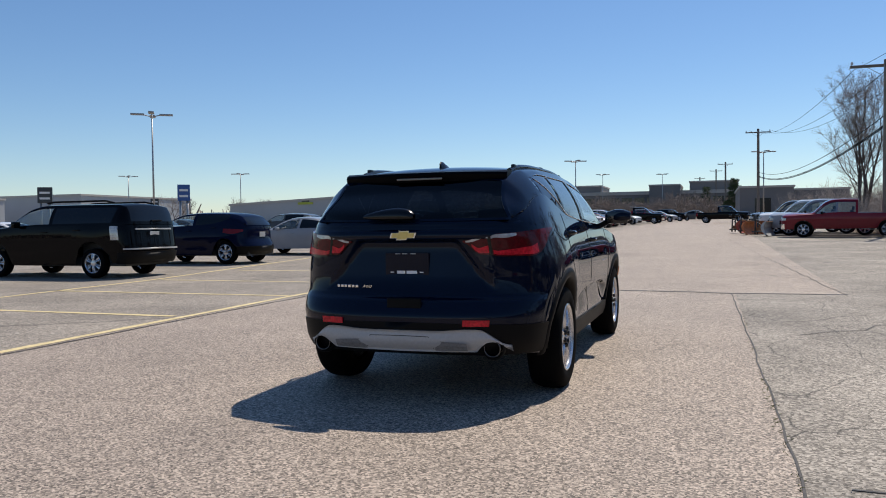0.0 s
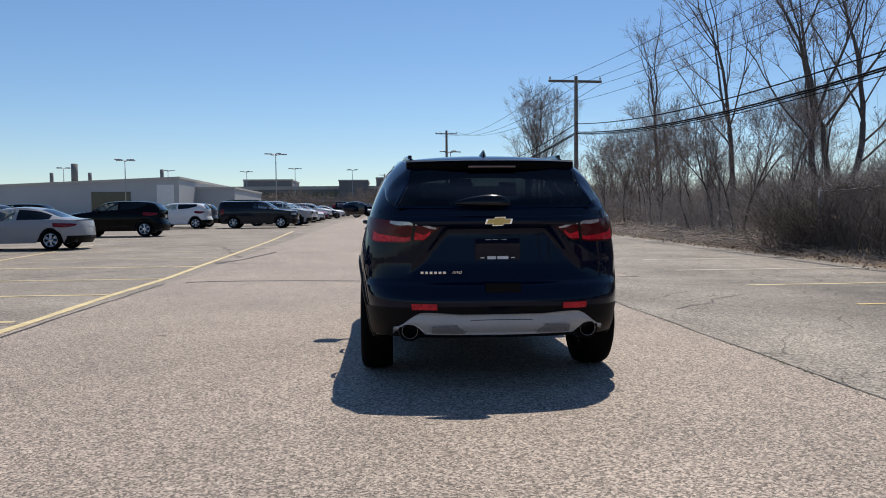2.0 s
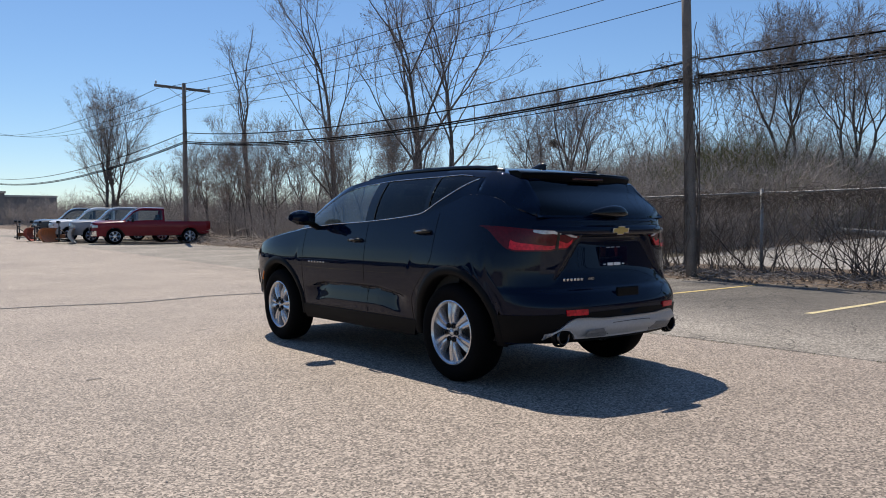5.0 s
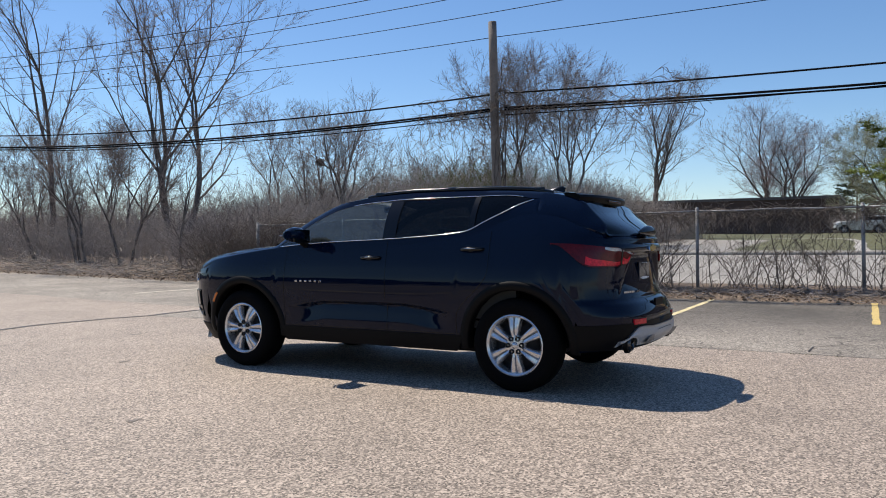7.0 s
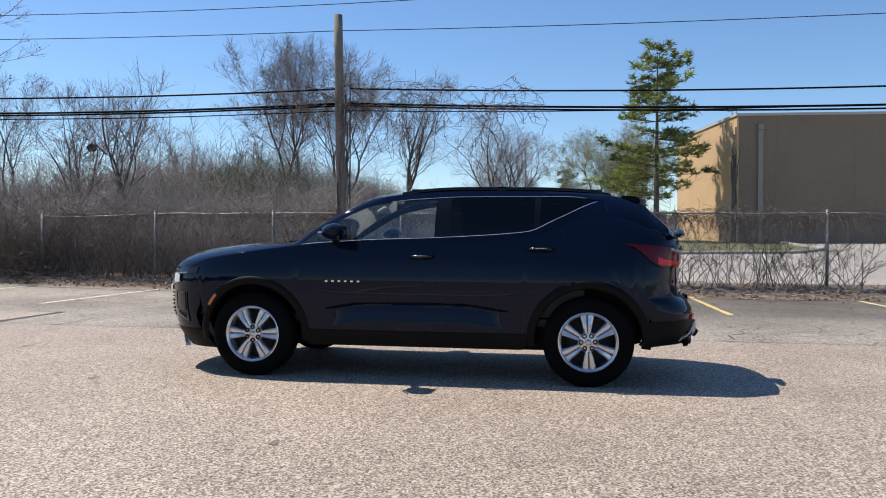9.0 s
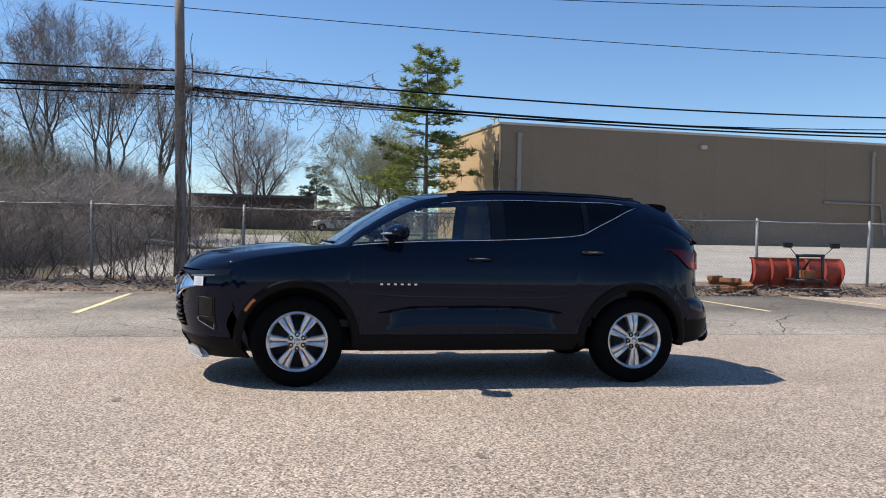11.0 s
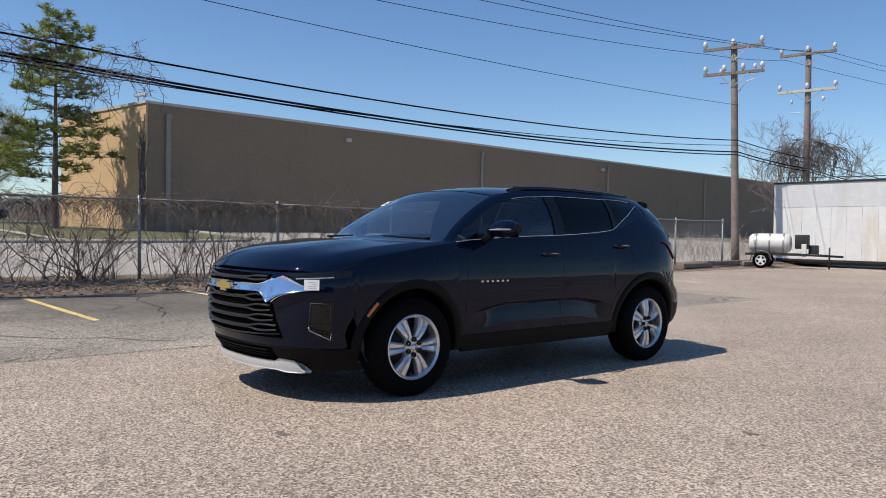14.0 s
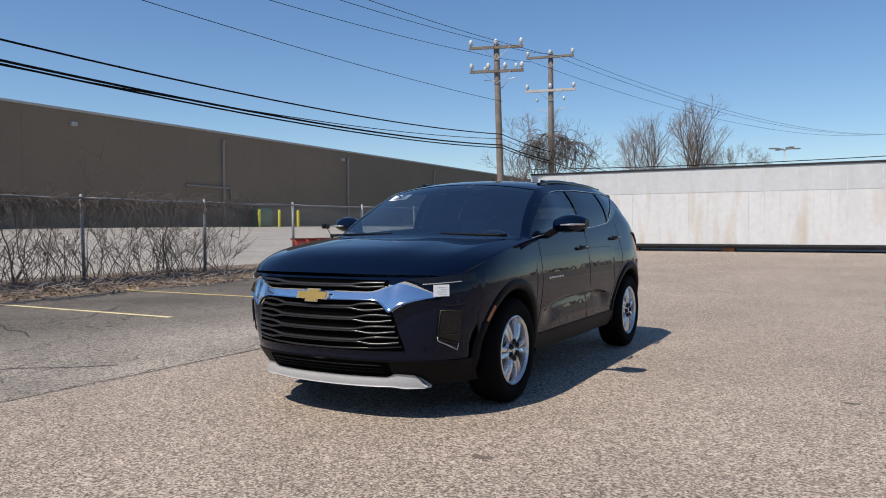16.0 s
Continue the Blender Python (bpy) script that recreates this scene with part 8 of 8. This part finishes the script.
def scrub(name, count, where, h, label, mat, seed, lean=0.35, r=0.006, forks=5):
    """A thicket: very many thin bent stems with side twigs, as one mass."""
    rnd = random.Random(seed)
    rods = Rods()
    for i in range(count):
        x, y = where(rnd)
        z = ground_z(x, y)
        L = h(x, y) * rnd.uniform(0.45, 1.1) * (1.6 if h(x, y) < 3 and rnd.random() < 0.07 else 1)
        p = Vector((x, y, z))
        d = Vector((rnd.gauss(0, lean), rnd.gauss(0, lean), 1)).normalized()
        for k in range(3):
            q = p + d * L / 3
            rods.add(p, q, r * (1.25 - 0.35 * k), r * (0.9 - 0.3 * k))
            for f in range(forks if k else 1):
                e = p.lerp(q, rnd.random())
                rods.add(e, e + (d + Vector((rnd.gauss(0, 0.8), rnd.gauss(0, 0.8), rnd.gauss(0.1, 0.4)))).normalized() * L * rnd.uniform(0.12, 0.3), r * 0.7, r * 0.35)
            d = (d + Vector((rnd.gauss(0, 0.25), rnd.gauss(0, 0.25), -0.06 * k))).normalized()
            p = q
    return tagged(rods.make(name, mat), label, "scrub", kind="stuff")


uni = lambda a, b, c, d: (lambda rnd: (rnd.uniform(a, b), rnd.uniform(c, d)))
scrub("brush_thicket", 5200, uni(11.6, 20, 12.5, 62), lambda x, y: 2.0 + 1.2 * noise.noise(Vector((x * 0.3, y * 0.3, 0))), "dense grey-brown leafless brush at the lot edge", BRUSH, 61)
scrub("brush_thicket", 2300, uni(11.2, 17.5, 8.3, 13.5), lambda x, y: 2.1, "dense dry brush behind the fence", BRUSH, 62)
scrub("hill_brush", 6800, uni(17, 46, 7.5, 30), lambda x, y: 1.9 + 0.9 * noise.noise(Vector((x * 0.25, y * 0.25, 3))), "tall brown brush covering the bank", BRUSH, 63, r=0.008)
scrub("budding_brush", 800, uni(19, 30, 8, 16), lambda x, y: 2.2, "pale green budding bushes on the bank", GREENBUD, 64, r=0.009)
scrub("bank_hedge", 2600, lambda rnd: (lambda u: (15 + 43 * u, 8.0 + 2.0 * math.sin(2.2 * u) + rnd.gauss(0, 0.7)))(rnd.random()), lambda x, y: 2.3, "dark leafless hedge along the foot of the bank", BRUSH, 72, r=0.011)
scrub("far_hedge", 700, lambda rnd: (rnd.uniform(80, 84), rnd.uniform(-3.5, 0.5) if rnd.random() < 0.5 else rnd.uniform(-22, -10.5)), lambda x, y: 2.2, "dark leafless shrubs beside the far brick hall", BRUSH, 65, r=0.016)
scrub("far_brush", 4200, lambda rnd: (rnd.uniform(20, 70), rnd.uniform(34, 110)), lambda x, y: 4.0, "leafless woodland brush behind the trees", BRUSH, 66, r=0.016)
scrub("sapling_wood", 900, lambda rnd: (rnd.uniform(32, 62), rnd.uniform(15, 62)), lambda x, y: 4.6 + 1.6 * noise.noise(Vector((x * 0.15, y * 0.15, 7))), "grey leafless saplings filling the woods behind the bank", TWIG, 70, lean=0.10, r=0.016, forks=12)
scrub("screen_brush", 1500, lambda rnd: (rnd.uniform(-44, 14), rnd.uniform(150, 178)), lambda x, y: 4.6 + 1.6 * noise.noise(Vector((x * 0.12, y * 0.1, 2))), "leafless brown trees in front of the far offices", TWIG, 74, lean=0.14, r=0.035, forks=8)
for x, y, h, sd in ((-84, 101, 6.5, 301), (-80, 99, 5.8, 302), (-71, 100, 6.0, 303), (-67, 102, 5.2, 304)):
    bare_tree(x, y, h, 0.12, sd, "small leafless tree behind the dealership lot", 3, 0.5, "trees by the dealership", deep=3, lean=0.3)
scrub("verge_brush", 1100, lambda rnd: (rnd.uniform(11, 24), rnd.uniform(60, 112)), lambda x, y: 3.4, "leafless brush behind the parked pickups", BRUSH, 73, r=0.014)
scrub("pole_brush", 520, lambda rnd: (rnd.uniform(11.2, 15), rnd.uniform(-36, -21)), lambda x, y: 1.05, "dry brush below the utility poles", BRUSH, 67)
scrub("fence_vine", 470, lambda rnd: (10.75 + rnd.gauss(0, 0.10), rnd.uniform(-7.6, 4.0) if rnd.random() < 0.55 else rnd.uniform(3, 12.2)), lambda x, y: 1.6, "bare vines climbing the chain-link fence", VINE, 68, lean=0.5, r=0.006, forks=6)
scrub("corner_brush", 420, lambda rnd: (10.9 + rnd.gauss(0, 0.5), 13.2 + rnd.gauss(0, 0.7)), lambda x, y: 2.1, "tangled dry bush at the end of the fence", VINE, 69, lean=0.7)


def tangles():
    """Vines that hang over the top rail and from the cables near the pole."""
    rnd = random.Random(71)
    top, hang = Rods(), Rods()
    for i in range(2600):
        y = rnd.uniform(-8.6, 12) if i % 3 else rnd.uniform(-7, 5)
        p = Vector((FENCE_X + rnd.gauss(0, 0.05), y, ground_z(FENCE_X, y) + 1.55 + rnd.gauss(0, 0.06)))
        d = Vector((rnd.gauss(0, 0.5), rnd.gauss(0, 1), rnd.gauss(0.1, 0.5))).normalized()
        for k in range(5):
            q = p + d * rnd.uniform(0.05, 0.12)
            top.add(p, q, 0.0052, 0.0036)
            d = (d + Vector((rnd.gauss(0, 0.4), rnd.gauss(0, 0.4), -0.30))).normalized()
            p = q
    for i in range(170):
        y = rnd.uniform(-7.2, 12.2) if i % 2 else rnd.choice((-5.6, -3.9, -1.8, 0.7, 2.6, 5.2, 7.4, 9.8)) + rnd.gauss(0, 0.28)
        p = Vector((FENCE_X + rnd.gauss(0, 0.12), y, ground_z(FENCE_X, y) - 0.05))
        d = Vector((rnd.gauss(0, 0.15), rnd.gauss(0, 0.55), 1)).normalized()
        r = rnd.uniform(0.007, 0.019) if y > -2.5 else rnd.uniform(0.005, 0.013)
        for k in range(rnd.randint(5, 12)):
            q = p + d * 0.16
            if q.z > ground_z(FENCE_X, y) + 1.75:
                d.z = -0.4
            q.x = FENCE_X + max(-0.25, min(0.25, q.x - FENCE_X))
            top.add(p, q, r, r * 0.94, 4)
            if rnd.random() < 0.4:
                top.add(q, q + Vector((rnd.gauss(0, 0.08), rnd.gauss(0, 0.2), rnd.gauss(0.05, 0.14))), r * 0.5, r * 0.25)
            r *= 0.94
            d = (d + Vector((rnd.gauss(0, 0.10), rnd.gauss(0, 0.17), -0.015))).normalized()
            p = q
    tagged(top.make("rail_vine", VINE), "bare vines draped over the fence rail", "vine", kind="stuff")
    for i in range(300):
        y = 3.9 + (rnd.gauss(0, 0.9) if i % 3 == 0 else rnd.uniform(-4.4, 2.2))
        z = rnd.choice((4.70, 4.36, 4.30)) - 0.03 * abs(y - 4) + rnd.uniform(-0.03, 0.05)
        p = Vector((10.1 + rnd.gauss(0, 0.10), y, z))
        d = Vector((rnd.gauss(0, 0.3), rnd.gauss(0, 1.0), rnd.gauss(0.0, 0.35))).normalized()
        n = rnd.randint(8, 16) if rnd.random() < 0.16 else rnd.randint(3, 6)
        for k in range(n):
            q = p + d * rnd.uniform(0.06, 0.17)
            hang.add(p, q, 0.0065, 0.005)
            for m in range(2):
                if rnd.random() < 0.5:
                    hang.add(q, q + Vector((rnd.gauss(0, 0.1), rnd.gauss(0, 0.13), rnd.gauss(-0.04, 0.10))), 0.006, 0.003)
            d = (d + Vector((rnd.gauss(0, 0.35), rnd.gauss(0, 0.45), -0.32))).normalized()
            p = q
    for i in range(26):
        a = rnd.uniform(0, 6.28)
        p = Vector((10.05 + 0.17 * math.cos(a), 3.96 + 0.17 * math.sin(a), 0.3))
        for k in range(rnd.randint(8, 26)):
            a += rnd.gauss(0, 0.25)
            q = Vector((10.05 + 0.16 * math.cos(a), 3.96 + 0.16 * math.sin(a), p.z + 0.2))
            hang.add(p, q, 0.010, 0.009)
            p = q
    # a curtain of dead vines drooping from the guy wires of the farther double-armed pole
    for i in range(230):
        u = rnd.gauss(0.15, 0.95)
        z = 6.1 - 0.42 * abs(u) ** 1.2 - rnd.random() ** 2 * 1.6 * max(0.2, 1 - abs(u) / 2.4)
        p = Vector((11.8 - u, -31.7 + rnd.gauss(0, 0.2), z))
        d = Vector((rnd.gauss(-0.3 * (1 if u > 0 else -1), 0.5), rnd.gauss(0, 0.4), rnd.gauss(-0.1, 0.3))).normalized()
        for k in range(rnd.randint(4, 9)):
            q = p + d * rnd.uniform(0.12, 0.24)
            hang.add(p, q, 0.016, 0.012)
            if rnd.random() < 0.4:
                hang.add(q, q + Vector((rnd.gauss(0, 0.16), rnd.gauss(0, 0.16), rnd.gauss(-0.1, 0.12))), 0.010, 0.005)
            d = (d + Vector((rnd.gauss(0, 0.3), rnd.gauss(0, 0.2), -0.42))).normalized()
            p = q
    tagged(hang.make("hanging_vine", VINE), "bare vines hanging from the cables and pole", "vine", kind="stuff")


tangles()


def litter():
    """Leaf litter, sticks and scraps along the foot of the bank."""
    rnd = random.Random(81)
    sticks, leaves = Rods(), Rods()
    for i in range(2600):
        y = rnd.uniform(-16, 42)
        x = 10.15 + rnd.gauss(0, 0.33) + (0.1 if y > 12 else 0)
        c = Vector((x, y, ground_z(x, y) + rnd.uniform(0.01, 0.08)))
        a = rnd.uniform(0, 6.28)
        L = rnd.uniform(0.08, 0.5) * (1.6 if y > 11 else 1)
        sticks.add(c, c + Vector((math.cos(a) * L, math.sin(a) * L, rnd.uniform(-0.03, 0.16))), 0.008, 0.004)
    for i in range(9000):
        y = rnd.uniform(-16, 42)
        x = 10.05 + rnd.gauss(0, 0.36)
        c = Vector((x, y, ground_z(x, y) + rnd.uniform(0.004, 0.05)))
        a = rnd.uniform(0, 6.28)
        r = rnd.uniform(0.015, 0.045)
        leaves.leaf(c, Vector((math.cos(a) * r, math.sin(a) * r, rnd.gauss(0, 0.3) * r)), Vector((-math.sin(a) * r * 0.6, math.cos(a) * r * 0.6, rnd.gauss(0, 0.4) * r)))
    tagged(sticks.make("fallen_sticks", BRUSH), "fallen sticks along the lot edge", "sticks", kind="stuff")
    tagged(leaves.make("dead_leaves", material("dead_leaves", (0.26, 0.19, 0.13), 0.8, vary=0.5, scale=8, fine=40), smooth=False), "dry dead leaves along the lot edge", "leaves", kind="stuff")
    # heaps of cut branches thrown along the far end of the lot edge
    cut = Rods()
    for h in range(17):
        hy = 12.5 + h * 1.9 + rnd.uniform(-0.6, 0.6)
        hx = 10.75 + rnd.uniform(-0.25, 0.3)
        top = rnd.uniform(0.15, 0.5)
        lie = rnd.uniform(0.9, 2.2)
        for i in range(rnd.randint(34, 62)):
            x, y = hx + rnd.gauss(0, 0.38), hy + rnd.gauss(0, 0.75)
            z = ground_z(x, y) + abs(rnd.gauss(0, 0.5)) * top
            a = lie + rnd.gauss(0, 0.95)
            L = rnd.uniform(0.3, 1.15)
            r = rnd.uniform(0.005, 0.017)
            p = Vector((x, y, z + r))
            bend = Vector((math.cos(a + rnd.gauss(0, 0.3)), math.sin(a + rnd.gauss(0, 0.3)), rnd.gauss(0.08, 0.22))) * L * 0.5
            m = p + Vector((math.cos(a), math.sin(a), rnd.gauss(0.06, 0.2))) * L * 0.5
            q = m + bend
            m.z, q.z = max(m.z, ground_z(m.x, m.y) + r), max(q.z, ground_z(q.x, q.y) + r)
            cut.add(p, m, r, r * 0.8)
            cut.add(m, q, r * 0.8, r * 0.4)
            if rnd.random() < 0.5:
                s = m + Vector((rnd.gauss(0, 0.25), rnd.gauss(0, 0.25), rnd.uniform(0.0, 0.3))) * L
                s.z = max(s.z, ground_z(s.x, s.y) + r)
                cut.add(m, s, r * 0.5, r * 0.25)
    tagged(cut.make("cut_branches", material("weathered_branch", (0.27, 0.235, 0.205), 0.8, vary=0.7, scale=1.2, fine=30)), "heaps of cut weathered branches along the lot edge", "branches", kind="stuff")
    nest = Rods()
    for i in range(160):
        d = Vector((rnd.gauss(0, 1), rnd.gauss(0, 1), rnd.gauss(0, 0.8))).normalized() * 0.18
        nest.add(Vector((18.2, 15.9, 4.5)) + d, Vector((18.2, 15.9, 4.5)) + d.cross(Vector((0, 0, 1))) * 0.9, 0.012, 0.01)
    tagged(nest.make("bird_nest", BARK), "dark twig nest high in the brush", "nest")


litter()


def far_woods():
    """A low uneven line of leafless woods at the horizon."""
    rnd = random.Random(91)
    rods = Rods()
    for k in range(5200):
        a = radians(rnd.uniform(-60, 100)) if k % 3 else radians(rnd.uniform(100, 300))
        R = rnd.uniform(230, 330)
        x, y = R * math.cos(a), R * math.sin(a)
        z = ground_z(x, y) - 0.5
        h = 5 + 3.5 * noise.noise(Vector((a * 9, 0, 0))) + rnd.uniform(0, 3)
        p = Vector((x, y, z))
        rods.add(p, p + Vector((rnd.gauss(0, 1.5), rnd.gauss(0, 1.5), h)), 0.7, 0.15)
        for j in range(2):
            e = p + Vector((0, 0, h * rnd.uniform(0.3, 0.8)))
            rods.add(e, e + Vector((rnd.gauss(0, 1.6), rnd.gauss(0, 1.6), h * 0.35)), 0.35, 0.08)
    tagged(rods.make("far_woods", BRUSH), "distant leafless woods along the horizon", "woods", kind="stuff")


far_woods()
